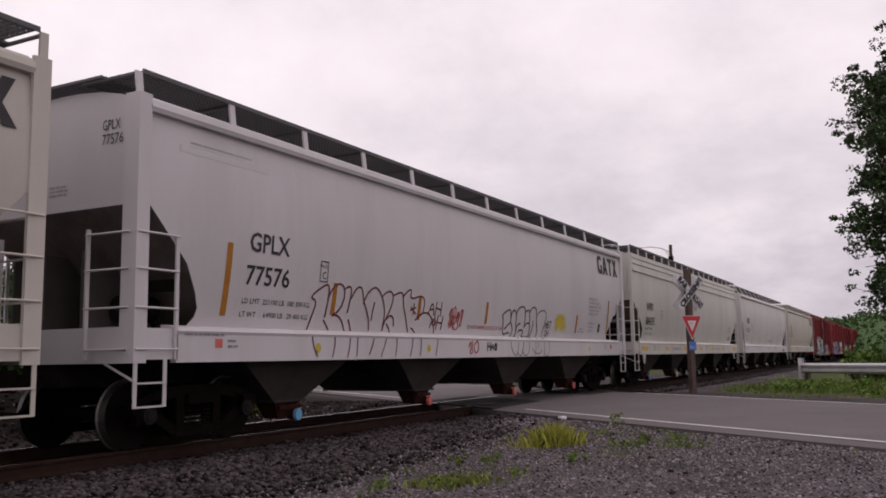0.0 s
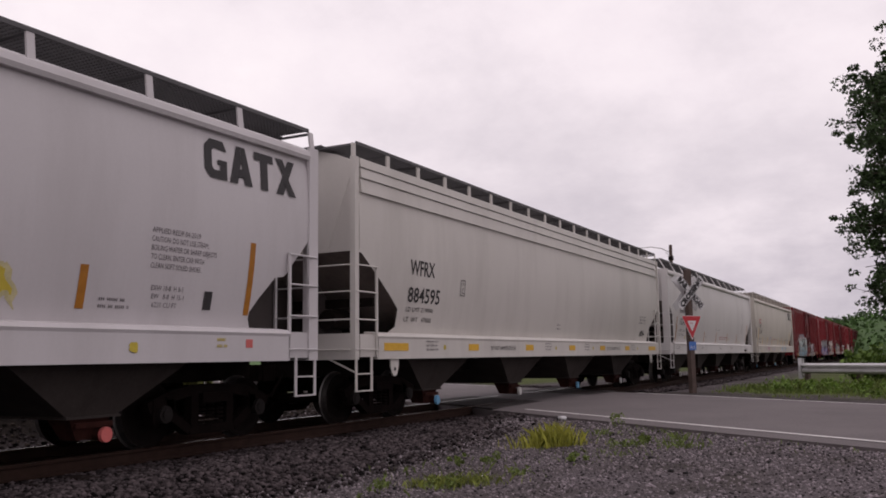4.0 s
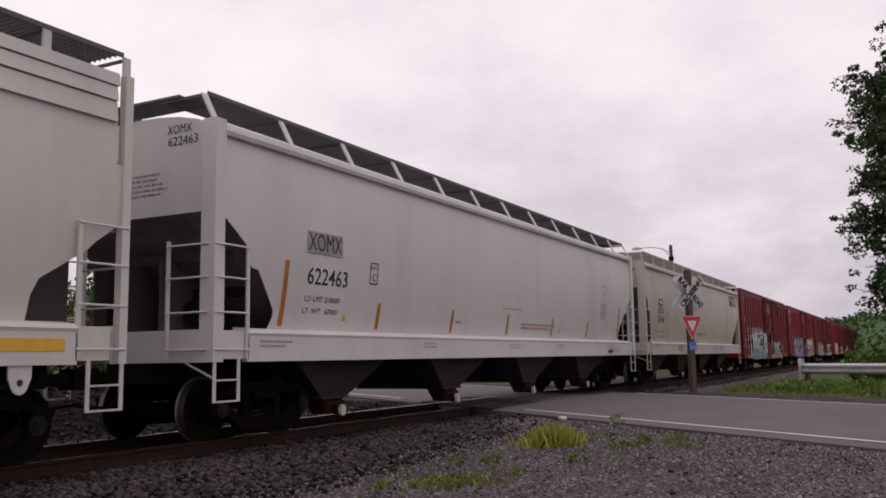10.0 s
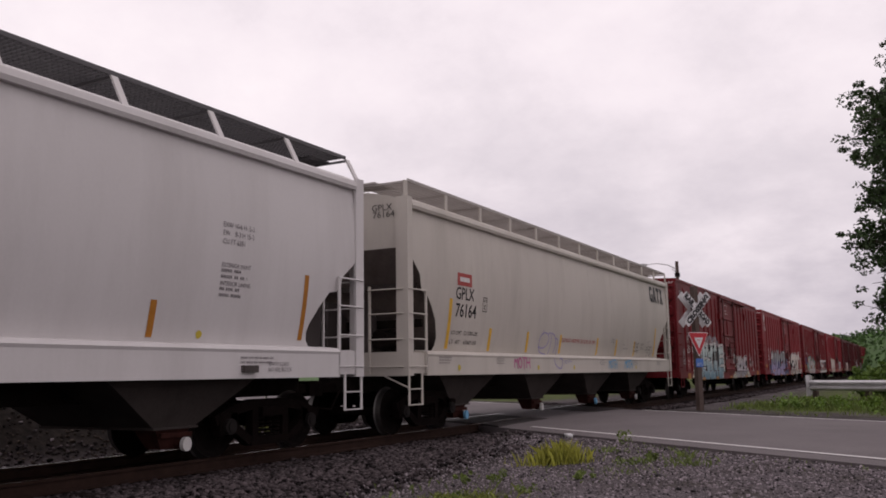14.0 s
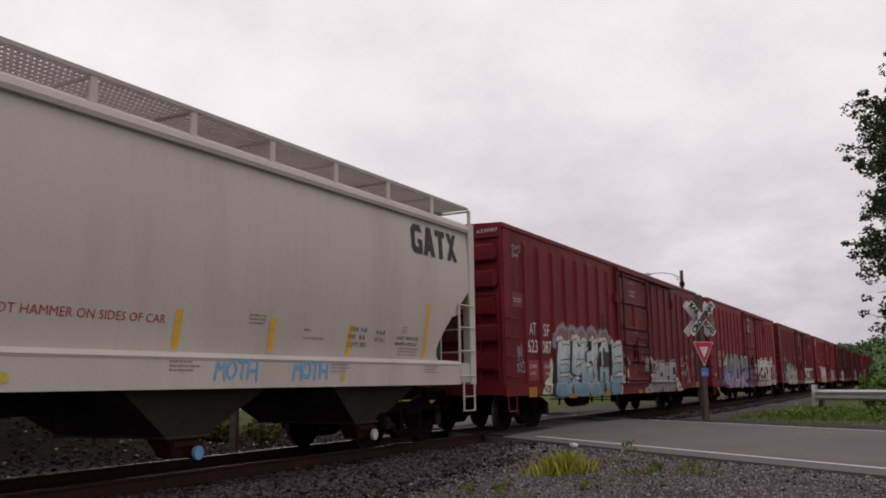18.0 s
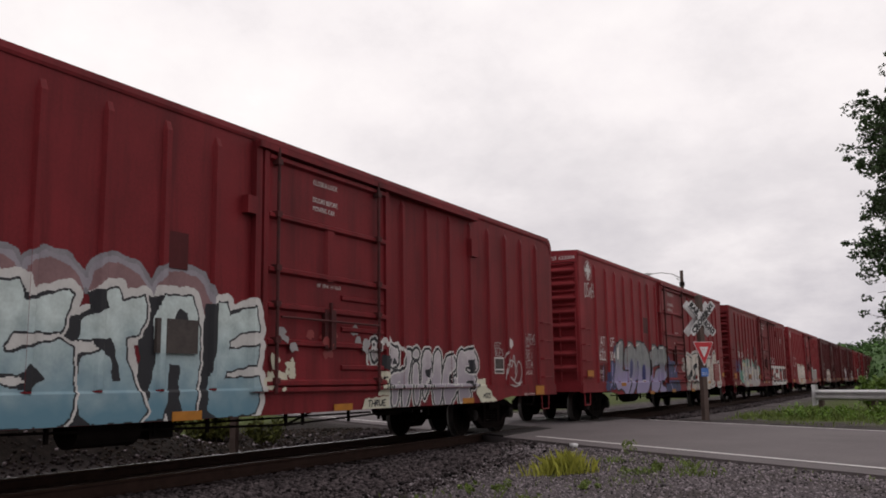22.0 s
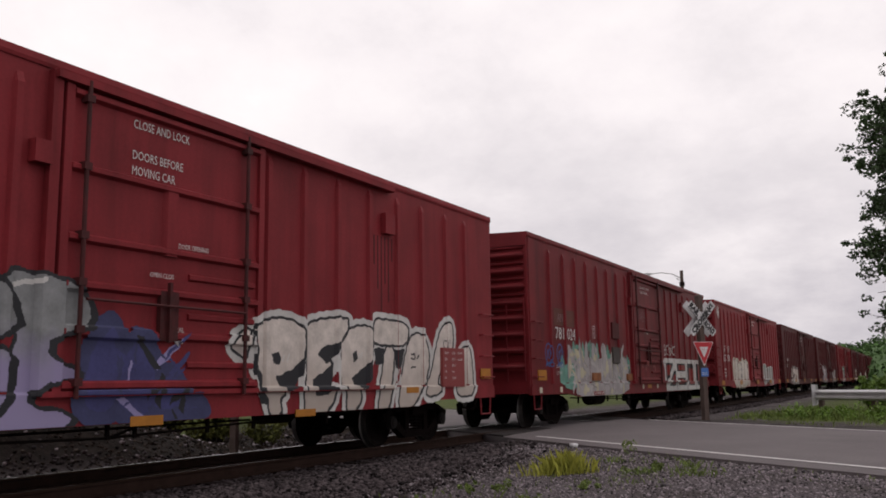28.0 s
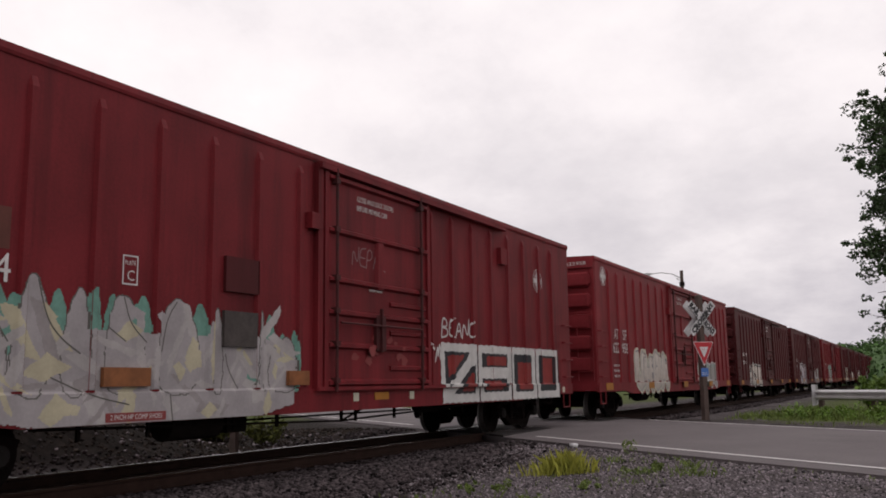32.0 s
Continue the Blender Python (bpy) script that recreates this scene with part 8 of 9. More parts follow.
def boxcar_a():
    c = box_a
    car_marks(c, "623", "087", 1.27, 2.13, 1.76, 0.29)
    patch(c, 1.22, 1.12, 0.66, 0.46, "red_patch", "paler repainted stencil panel")
    patch(c, 2.10, 1.12, 0.62, 0.46, "red_patch", "paler repainted stencil panel")
    put_text(c, "LD LMT", 1.36, 1.40, 0.08, "white_ink", 0.42)
    put_text(c, "LT WT", 1.36, 1.24, 0.08, "white_ink", 0.36)
    put_text(c, "173400", 2.22, 1.40, 0.08, "white_ink", 0.36)
    put_text(c, "99600", 2.30, 1.24, 0.08, "white_ink", 0.30)
    let_e1 = [(3.19, 2.07), (3.38, 2.09), (3.42, 1.96), (3.91, 2.02), (3.95, 1.99), (3.86, 1.66), (3.33, 1.62), (3.27, 1.48), (3.72, 1.51), (3.78, 1.34), (3.69, 1.31), (3.25, 1.32), (3.21, 1.18), (3.87, 1.22), (3.92, 0.99), (3.82, 0.76), (3.65, 0.72), (3.03, 0.73), (2.87, 0.79), (2.83, 0.92), (2.92, 1.07)]
    let_s = [(4.21, 2.13), (4.49, 2.17), (4.57, 1.96), (5.07, 2.12), (5.13, 2.07), (5, 1.67), (4.45, 1.65), (4.34, 1.5), (4.38, 1.43), (4.98, 1.59), (5.15, 1.52), (5.18, 1.04), (5.13, 0.78), (4.95, 0.69), (4.29, 0.72), (4.11, 0.81), (4.04, 0.99), (4.08, 1.2), (4.63, 1.05), (4.83, 1.19), (4.75, 1.29), (4.62, 1.33), (4.52, 1.22), (4.12, 1.29), (4.07, 1.39)]
    let_j = [(5.54, 2.15), (5.72, 2.19), (5.78, 2.05), (6.1, 2.13), (6.14, 1.91), (6.04, 1.7), (5.85, 1.64), (5.86, 1.42), (6.05, 1.03), (6.16, 0.83), (6.06, 0.71), (5.4, 0.7), (5.24, 0.82), (5.19, 1.04), (5.26, 1.41), (5.49, 1.49), (5.65, 1.42), (5.68, 1.15), (5.8, 1.17), (5.69, 1.53), (5.64, 1.63), (5.22, 1.6), (5.25, 1.83), (5.6, 1.96)]
    let_h = [(6.36, 2.16), (6.85, 2.18), (6.92, 2.03), (6.99, 1.78), (7, 1.39), (6.9, 0.72), (6.72, 0.71), (6.65, 0.94), (6.68, 1.35), (6.51, 1.35), (6.47, 0.94), (6.38, 0.72), (6.06, 0.71), (6.18, 0.95), (6.3, 1.43), (6.23, 1.83)]
    let_eye = [(6.57, 1.93), (6.65, 2.02), (6.78, 1.98), (6.82, 1.77), (6.57, 1.74)]
    let_e2 = [(7.32, 2.14), (7.47, 2.15), (7.52, 1.99), (7.92, 2.13), (8, 1.81), (7.76, 1.79), (7.52, 1.66), (7.52, 1.55), (8, 1.61), (7.95, 1.36), (7.48, 1.27), (7.44, 1.18), (8, 1.2), (8.08, 0.91), (8, 0.73), (7.29, 0.69), (7.12, 0.8), (7.14, 1.1), (7.26, 1.61)]
    a1 = [(2.89, 2), (2.95, 2.19), (3.27, 2.37), (3.57, 2.44), (3.76, 2.27), (3.79, 2.03)]
    a2 = [(3.78, 2.13), (3.85, 2.29), (4.08, 2.42), (4.38, 2.39), (4.51, 2.15)]
    a3 = [(4.5, 2.19), (4.58, 2.35), (4.76, 2.44), (5.01, 2.41), (5.25, 2.21)]
    a4 = [(5.33, 2.21), (5.41, 2.4), (5.61, 2.49), (5.96, 2.42), (6.19, 2.17)]
    a5 = [(6.24, 2.2), (6.36, 2.41), (6.59, 2.49), (6.99, 2.42), (7.18, 2.13)]
    letters = [let_e2, let_h, let_j, let_s, let_e1]
    arches = [[a1], [a2], [a3], [a4], [a5]]
    lays = [(3, arches, 0.115, None), (5, arches, 0.06, None), (4, [bulge(a) for a in (a1, a2, a3, a4, a5)], 0, None), (0, letters, 0.12, (-0.22, -0.02))]
    for p in letters:
        lays += [(0, [p], 0.055, None), (1, [p], 0.024, (-0.24, -0.03)), (2, [p], 0, None)]
    lays.append((1, [let_eye], 0, None))
    mural(c, 2.2, 8.7, SILL + 0.005, 2.65, lays,
          [M["g_white"], M["g_black"], M["fill_blue"], M["g_haze"], M["g_wash"], M["g_lilac"]], box_surface, "blue and white block-letter graffiti")
    patch(c, 6.26, 1.48, 0.66, 0.41, "board", "small dark routing board", 0.05)
    mural(c, 1.9, 2.8, 0.80, 1.9, [(0, [soften([(1.97, 0.75), (2.05, 0.92), (2.17, 0.97), (2.25, 1.1), (2.38, 1.15), (2.52, 1.18), (2.6, 1.36), (2.58, 1.6), (2.72, 1.66), (2.85, 1.3), (2.66, 0.75)], 1)], 0, None)], [M["g_bone"]], box_surface, "bone-white sprayed patch")
    scribble(c, "VCR", 2.1, 0.83, 2.55, 1.0, 0.03, M["g_black"], box_surface, 2)
    splash(c, 8.15, 0.95, 0.8, 0.55, 6, M["g_bone"])
    door_words(c, (("CLOSE & LOCK", 0.62), ("", 0), ("DOORS BEFORE", 0.62), ("MOVING CAR", 0.55)), 9.19, 4.05, 0.075)
    put_text(c, "W 10-6  H 10-8", 9.3, 2.52, 0.06, "white_ink", 0.6, SHEET + 0.062)
    hi_h1 = [(11.32, 1.63), (11.4, 1.72), (11.52, 1.68), (11.66, 1.67), (11.65, 1.41), (11.44, 1.39), (11.35, 1.49)]
    hi_h2 = [(11.42, 1.26), (11.85, 1.27), (11.92, 1.59), (12.03, 1.66), (12.12, 1.6), (11.99, 1.26), (11.96, 0.94), (11.84, 0.71), (11.75, 0.7), (11.76, 1.12), (11.64, 1.13), (11.56, 0.75), (11.42, 0.71), (11.43, 0.99)]
    hi_h0 = [(10.78, 1.76), (10.87, 1.79), (10.93, 1.64), (10.87, 1.46), (10.79, 1.51)]
    hi_i1 = [(12.26, 1.69), (12.36, 1.64), (12.34, 1.55), (12.24, 1.53), (12.16, 1.58)]
    hi_i2 = [(12.18, 1.4), (12.26, 1.44), (12.34, 1.39), (12.33, 0.94), (12.24, 0.73), (12.16, 0.77), (12.15, 1.12)]
    hi_n = [(12.52, 1.59), (12.63, 1.67), (12.75, 1.6), (12.81, 1.26), (12.87, 1.15), (12.94, 1.6), (13.05, 1.68), (13.17, 1.61), (13.16, 1.11), (13.05, 0.7), (12.88, 0.7), (12.82, 0.96), (12.67, 1.26), (12.58, 0.97), (12.47, 0.83), (12.48, 1.26)]
    hi_g = [(13.39, 1.54), (13.58, 1.6), (13.75, 1.5), (13.74, 1.34), (13.55, 1.36), (13.46, 1.22), (13.44, 1.07), (13.65, 1.03), (13.75, 1.1), (13.55, 1.17), (13.78, 1.2), (13.82, 1.02), (13.65, 0.91), (13.41, 0.68), (13.26, 0.69), (13.2, 0.92), (13.25, 1.26)]
    hi_e = [(13.84, 1.55), (13.97, 1.7), (14.17, 1.66), (14.38, 1.73), (14.59, 1.67), (14.71, 1.44), (14.6, 1.31), (14.38, 1.43), (14.17, 1.43), (14.11, 1.27), (14.6, 1.22), (14.53, 1.02), (14.18, 1.02), (14.32, 0.81), (13.98, 0.74), (13.82, 0.71), (13.82, 1.02)]
    p1 = [(11.07, 1.29), (11.4, 1.26), (11.4, 0.91), (11, 0.92), (11.06, 1.06)]
    p2 = [(10.53, 0.7), (10.62, 0.85), (11.33, 0.89), (11.35, 0.7)]
    p3 = [(14.63, 1.14), (15.04, 1.16), (15.01, 0.97), (15.23, 0.92), (15.28, 0.81), (15.48, 0.72), (14.75, 0.71), (14.57, 0.89)]
    top = [(10.96, 1.71), (11.14, 1.81), (11.2, 1.72), (11.39, 1.85), (11.49, 1.74), (11.66, 1.76), (11.85, 1.64), (12, 1.71), (12.15, 1.66)]
    word = [soften(p, 1) for p in (hi_h0, hi_h1, hi_h2, hi_i1, hi_i2, hi_n, hi_g, hi_e)]
    spots = [[(11.55, 1.5), (11.62, 1.42), (11.5, 1.44)], [(12.6, 1.3), (12.7, 1.36), (12.66, 1.2)], [(14.3, 1.5), (14.55, 1.55), (14.6, 1.36), (14.4, 1.3)], [(14.2, 1.1), (14.4, 1.12), (14.36, 0.98)], [(11.1, 1.55), (11.45, 1.5), (11.38, 1.32), (11.08, 1.35)]]
    mural(c, 10.3, 15.7, SILL + 0.005, 2.0, [(3, [p1, p2, p3], 0.01, None), (0, word, 0.10, (0.02, 0.03)), (0, [[top]], 0.035, None), (1, word, 0.07, (0.05, -0.03)), (0, word, 0.022, None), (2, word, -0.004, None), (1, spots, 0.02, None)],
          [M["g_white"], M["g_black"], M["fill_silver"], M["g_bone"]], box_surface, "silver and black letter graffiti")
    scribble(c, "S?G", 11.1, 1.0, 11.38, 1.2, 0.028, M["g_black"], box_surface, 21)
    scribble(c, "THRUE", 10.68, 0.74, 11.2, 0.83, 0.024, M["g_black"], box_surface, 22)
    scribble(c, "~OOS", 14.85, 0.78, 15.2, 0.88, 0.022, M["g_black"], box_surface, 23)
    scribble(c, "CS", 10.6, 1.35, 11.0, 1.7, 0.045, M["g_white"], box_surface, 7)
    patch(c, 15.50, 1.27, 0.46, 0.34, "g_white", "white framed stencil square", 0.003)
    patch(c, 15.53, 1.37, 0.40, 0.21, "board", "", 0.006)
    patch(c, 15.53, 1.29, 0.40, 0.05, "board", "", 0.006)
    ribbon(c, [[(16.05, 1.15), (16.2, 1.75), (16.35, 1.3), (16.5, 1.8), (16.55, 1.25)], [(16.1, 1.45), (16.4, 1.6), (16.7, 1.35), (16.45, 1.1)], [(16.3, 1.2), (16.7, 1.0), (16.95, 1.3), (16.75, 1.6), (16.6, 1.4)], [(16.2, 1.05), (16.5, 0.98), (16.9, 1.1)], [(16.0, 1.6), (16.15, 1.75)]],
           0.036, M["g_pearl"], box_surface, "white scrawl with loops")
    blob(c, 16.35, 1.92, 0.11, M["g_white"], box_surface)
    for text, y, z, w, h in INK:
        scribble(c, text, y, z, y + w, z + h, 0.016, M["g_pearl"], box_surface, int(z * 10))
    put_text(c, "Bx-212", 17.07, 1.26, 0.085, "white_ink", 0.40)
    put_text(c, "2 INCH-HI COMP SHOES", 16.93, 0.80, 0.045, "white_ink", 0.59, SHEET + 0.034)
    splash(c, 8.9, 1.4, 1.2, 0.5, 12, M["red_patch"], 8)
    splash(c, 8.4, 1.5, 0.5, 0.5, 14, M["g_grey"], 5)
    splash(c, 10.2, 1.5, 0.6, 0.5, 15, M["g_grey"], 5)
    scribble(c, "?~S", 0.5, 4.0, 1.0, 4.15, 0.02, M["g_grey"], box_surface, 41)
    scribble(c, "S~?", 0.5, 3.86, 0.85, 3.96, 0.02, M["g_grey"], box_surface, 42)
    patch(c, 0.5, 2.75, 0.6, 0.32, "red_wash")
    put_bars(c, 2, 0.55, 2.84, 0.55, 0.12, "white_ink", seed=3)
    scribble(c, "?NL", 0.66, 1.55, 1.02, 1.92, 0.022, M["g_grey"], box_surface, 16, "faded grey scrawl")
    scribble(c, "?OES", 0.62, 1.3, 1.08, 1.52, 0.022, M["g_grey"], box_surface, 17)
    end_text(c, "623087", 0.94, 4.36, 0.075, "white_ink", 0.50, -0.035)
    patch(c, 6.4, 2.5, 0.34, 0.45, "red_dark", "small dark routing board", 0.02)


def splash(car, y, z, w, h, seed, mat, n=12):
    """Ragged patches of old paint and drips."""
    rnd, b = random.Random(seed), Build()
    for _ in range(n):
        cy, cz = y + rnd.uniform(0.1, 0.9) * w, z + rnd.uniform(0.1, 0.9) * h
        r = rnd.uniform(0.05, 0.16) * min(1.0, w + h)
        k = 9
        ring = [(cy + r * rnd.uniform(0.5, 1.1) * math.cos(i * math.tau / k), cz + r * rnd.uniform(0.35, 0.9) * math.sin(i * math.tau / k)) for i in range(k)]
        x = float(np.max(box_surface(np.array([cy - r, cy, cy + r]), np.array([cz] * 3)))) + 0.004 + 0.0006 * (len(b.f) % 11)
        b.add([(x, p, q) for p, q in ring], [tuple(range(k))])
    tagged(part("old_paint", mesh_from("old_paint", b.v, b.f, [mat]), car), "ragged patch of old spray paint", kind="stuff")


M["g_blueviolet"] = material("deep_blue_spray_paint", (0.04, 0.042, 0.107), 0.55, vary=0.3, scale=3)
M["g_haze"] = material("thin_blue_grey_overspray", (0.20, 0.19, 0.21), 0.6, vary=0.25, scale=4)
M["g_lilac"] = material("grey_lilac_spray", (0.25, 0.23, 0.26), 0.55, vary=0.15, scale=3)


def boxcar_b():
    c = box_b
    car_marks(c, "622", "004", 1.47, 2.36, 1.66, 0.27, w=0.54)
    patch(c, 1.37, 1.58, 0.82, 0.75, "red_wash", "paler square round the car number", 0.002)
    put_text(c, "LD LMT", 1.42, 1.30, 0.08, "white_ink", 0.36)
    put_text(c, "LT WT", 1.42, 1.15, 0.08, "white_ink", 0.32)
    patch(c, 1.36, 1.08, 0.6, 0.44, "red_dark", "dark repainted stencil panel")
    scribble(c, "?S~", 1.35, 1.86, 1.85, 2.05, 0.018, M["g_grey"], fine_surface, 31)
    end_text(c, "ATSF 622004", 0.61, 4.32, 0.095, "white_ink", 0.84, -0.035)
    roundel(c, 0.78, 4.08, 0.27)
    scribble(c, "DSAH", 0.45, 3.35, 1.2, 3.72, 0.03, M["g_white"], fine_surface, 2, "white tag", 0.0)
    lo_l = [(3.02, 2.19), (3.63, 2.29), (3.71, 2.21), (3.57, 1.62), (3.52, 1.36), (3.84, 1.38), (4.12, 1.32), (4.34, 1.13), (4.25, 1), (3.84, 0.65), (3.76, 0.61), (3.52, 0.79), (3.22, 0.88), (2.93, 0.81), (2.72, 0.98), (2.69, 1.17), (2.85, 1.43), (2.96, 1.86)]
    lo_o = [(3.76, 1.81), (3.92, 2.08), (4.26, 2.26), (4.61, 2.22), (4.88, 2.04), (5, 1.76), (4.92, 1.27), (4.77, 0.99), (4.59, 0.81), (4.25, 0.66), (3.92, 0.66), (4.22, 0.98), (4.35, 1.12), (4.08, 1.34), (3.84, 1.38), (3.73, 1.54)]
    lo_oh = [(4.29, 1.5), (4.39, 1.72), (4.6, 1.74), (4.64, 1.46), (4.46, 1.16), (4.28, 1.2)]
    lo_d = [(4.94, 2.29), (5.76, 2.29), (6.28, 2.11), (6.53, 1.8), (6.54, 1.38), (6.35, 0.97), (5.92, 0.68), (5.52, 0.64), (4.86, 0.66), (4.77, 0.76), (4.96, 1.08), (5, 1.66)]
    lo_dh = [(5.64, 1.58), (5.94, 1.56), (6.04, 1.38), (5.93, 1.18), (5.69, 1.08), (5.53, 1.13)]
    lo_dh2 = [(5.08, 1.71), (5.23, 1.68), (5.19, 1.37), (5.07, 1.13)]
    lo_g = [(6.49, 1.91), (6.84, 2.24), (7.31, 2.25), (7.59, 2.06), (7.72, 1.62), (6.81, 1.55), (6.74, 1.33), (6.8, 1.12), (7.03, 1.17), (7.15, 1.39), (7.64, 1.51), (7.62, 1.06), (7.49, 0.85), (7.12, 0.69), (6.78, 0.65), (6.45, 0.71), (6.53, 1.07), (6.47, 1.49)]
    lo_e = [(7.43, 2.27), (8.05, 2.22), (8.44, 2.1), (8.56, 1.75), (8.02, 1.62), (7.96, 1.4), (8.53, 1.23), (7.87, 1.12), (7.79, 0.9), (8.38, 0.83), (8.23, 0.63), (7.6, 0.65), (7.44, 0.85), (7.63, 1.28), (7.72, 1.73)]
    c1 = [(2.37, 1.55), (2.5, 1.65), (2.78, 1.6), (3, 1.44), (2.85, 1.22), (2.65, 1.06), (2.79, 0.89), (2.38, 0.85), (2.31, 1.1), (2.47, 1.31)]
    c2 = [(2.76, 1.95), (2.88, 2.09), (3.02, 2.02), (2.96, 1.86), (2.79, 1.85)]
    c3 = [(1.81, 0.84), (1.93, 1.03), (2.11, 1.1), (2.05, 1.25), (2.24, 1.33), (2.37, 1.22), (2.31, 0.85)]
    cloud = [soften(p, 2) for p in (c1, c2, c3)] + [leaf_shape(y, w, 0.7, h, d) for y, w, h, d in ((8.7, 0.7, 1.9, 0.1), (9.2, 0.8, 1.75, 0.0), (9.65, 0.7, 1.35, 0.0), (10.1, 0.5, 1.0, 0.0))]
    lays = [(1, cloud, 0.03, None), (4, cloud, -0.14, None)]
    for p in (lo_e, lo_g, lo_d, lo_o, lo_l):
        p = soften(p, 1)
        lays += [(0, [p], 0.045, (0.10, -0.02)), (2, [p], 0, None)]
        top = [q for q in p if q[1] > max(r[1] for r in p) - 0.22]
        lays.append((3, [[[(min(q[0] for q in top) + 0.05, max(r[1] for r in p) - 0.55), (min(q[0] for q in top) + 0.10, max(r[1] for r in p) - 0.14), (min(q[0] for q in top) + 0.42, max(r[1] for r in p) - 0.07)]]], 0.025, None))
    lays += [(4, [soften(p, 1) for p in (lo_oh, lo_dh, lo_dh2)], 0, None), (3, [[[(5.62, 1.05), (5.95, 1.14)], [(4.3, 1.14), (4.46, 1.1)]]], 0.02, None)]
    rnd = random.Random(77)
    for k in range(34):
        y, z, a = (rnd.uniform(8.85, 9.9) if k % 3 else rnd.uniform(1.7, 2.6)), rnd.uniform(0.75, 1.6), rnd.choice((0.7, 2.4, 1.5)) + rnd.uniform(-0.2, 0.2)
        l, t = rnd.uniform(0.08, 0.3), rnd.uniform(0.015, 0.06)
        u, v = (math.cos(a), math.sin(a)), (-math.sin(a), math.cos(a))
        lays.append((rnd.choice((0, 4, 4, 1, 5)), [[(y + l * u[0] * e + t * v[0] * g, z + l * u[1] * e + t * v[1] * g) for e, g in ((-1, -0.6), (0.7, -1), (1, 0.3), (-0.6, 1))]], 0, None))
    mural(c, 1.3, 10.4, SILL + 0.005, 2.45, lays, [M["g_black"], M["g_blueviolet"], M["fill_violet"], M["g_white"], M["g_navy"], M["g_violet"]], fine_surface, "grey and violet bubble-letter graffiti")
    door_words(c, (("CLOSE AND LOCK", 0.88), ("", 0), ("DOORS BEFORE", 0.78), ("MOVING CAR", 0.66)), 8.99, 4.06, 0.105)
    put_text(c, "DOOR OPENING", 9.72, 2.735, 0.06, "white_ink", 0.5, SHEET + 0.085)
    put_text(c, "W 10-6  H 10-0", 9.72, 2.645, 0.06, "white_ink", 0.5, SHEET + 0.085)
    put_text(c, "OPEN CLOS", 9.22, 2.34, 0.055, "white_ink", 0.36, SHEET + 0.16)
    put_text(c, "SEAL", 9.71, 1.73, 0.06, "white_ink", 0.15, SHEET + 0.07)
    arrow = [(9.71, 1.62), (9.78, 1.68), (9.78, 1.64), (9.85, 1.64), (9.85, 1.60), (9.78, 1.60), (9.78, 1.56)]
    part("arrow", Build().prism(arrow, "x", SHEET + 0.066, SHEET + 0.070).mesh("arrow", [M["white_ink"]]), c, "white stencilled arrow")
    pe_p1 = [(11.14, 1.85), (11.28, 1.93), (11.6, 2.01), (11.99, 2), (12.23, 1.91), (12.26, 1.69), (12.21, 1.44), (12.06, 1.33), (11.77, 1.24), (11.68, 1.2), (11.83, 0.98), (11.69, 0.92), (11.75, 0.68), (11.52, 0.67), (11.46, 0.92), (11.34, 1.06), (11.27, 1.25), (11.15, 1.32), (11.21, 1.52), (11.16, 1.71)]
    pe_wing = [(10.69, 1.6), (10.82, 1.73), (11.07, 1.86), (11.03, 1.64), (10.97, 1.45), (10.83, 1.51)]
    pe_ph = [(11.57, 1.51), (11.71, 1.54), (11.76, 1.46), (11.72, 1.39), (11.61, 1.39)]
    pe_pb = [(11.66, 1.2), (11.87, 1.24), (12.11, 1.33), (12.26, 1.42), (12.2, 1.22), (12.02, 1.05), (11.8, 1.02)]
    pe_leg = [(11.14, 1.29), (11.28, 1.18), (11.36, 1.02), (11.47, 0.91), (11.44, 0.84), (11.33, 0.86), (11.23, 1.06)]
    pe_e = [(12.3, 1.87), (12.44, 2.01), (13.38, 2.13), (13.38, 1.93), (13.15, 1.72), (12.74, 1.67), (12.64, 1.52), (12.98, 1.41), (12.92, 1.3), (12.54, 1.22), (12.54, 1.04), (12.82, 0.96), (13.04, 1.03), (12.96, 0.85), (12.72, 0.64), (12.29, 0.66), (12.26, 0.97), (12.32, 1.33)]
    pe_eb1 = [(12.62, 1.54), (12.77, 1.65), (13.17, 1.69), (13.03, 1.53), (12.83, 1.41)]
    pe_eb2 = [(12.5, 1.17), (12.75, 1.26), (12.99, 1.41), (12.96, 1.11), (12.82, 0.95), (12.53, 0.94)]
    pe_p2 = [(13.15, 1.65), (13.32, 1.89), (13.57, 1.98), (13.9, 2.01), (14.07, 1.92), (14.08, 1.59), (13.97, 1.43), (13.71, 1.3), (13.52, 1.22), (13.65, 1.03), (13.72, 0.87), (13.47, 0.64), (13.29, 0.69), (13.34, 0.95), (13.22, 1.11), (13.19, 1.34)]
    pe_p2h = [(13.52, 1.56), (13.62, 1.6), (13.64, 1.49), (13.54, 1.45)]
    pe_p2b = [(13.5, 1.18), (13.78, 1.29), (14.04, 1.41), (14.01, 1.18), (13.78, 1.02), (13.59, 1.05)]
    pe_t1 = [(14.14, 2.09), (14.19, 2.14), (14.74, 2.13), (15.12, 2.11), (15.23, 1.98), (15.12, 1.75), (14.67, 1.74), (14.17, 1.74), (14.1, 1.84)]
    pe_t2 = [(14.45, 1.69), (14.74, 1.7), (14.71, 1.35), (14.6, 0.93), (14.46, 0.64), (14.18, 0.61), (14.25, 0.94), (14.38, 1.27)]
    pe_tb1 = [(14.14, 1.66), (14.42, 1.67), (14.38, 1.43), (14.17, 1.41)]
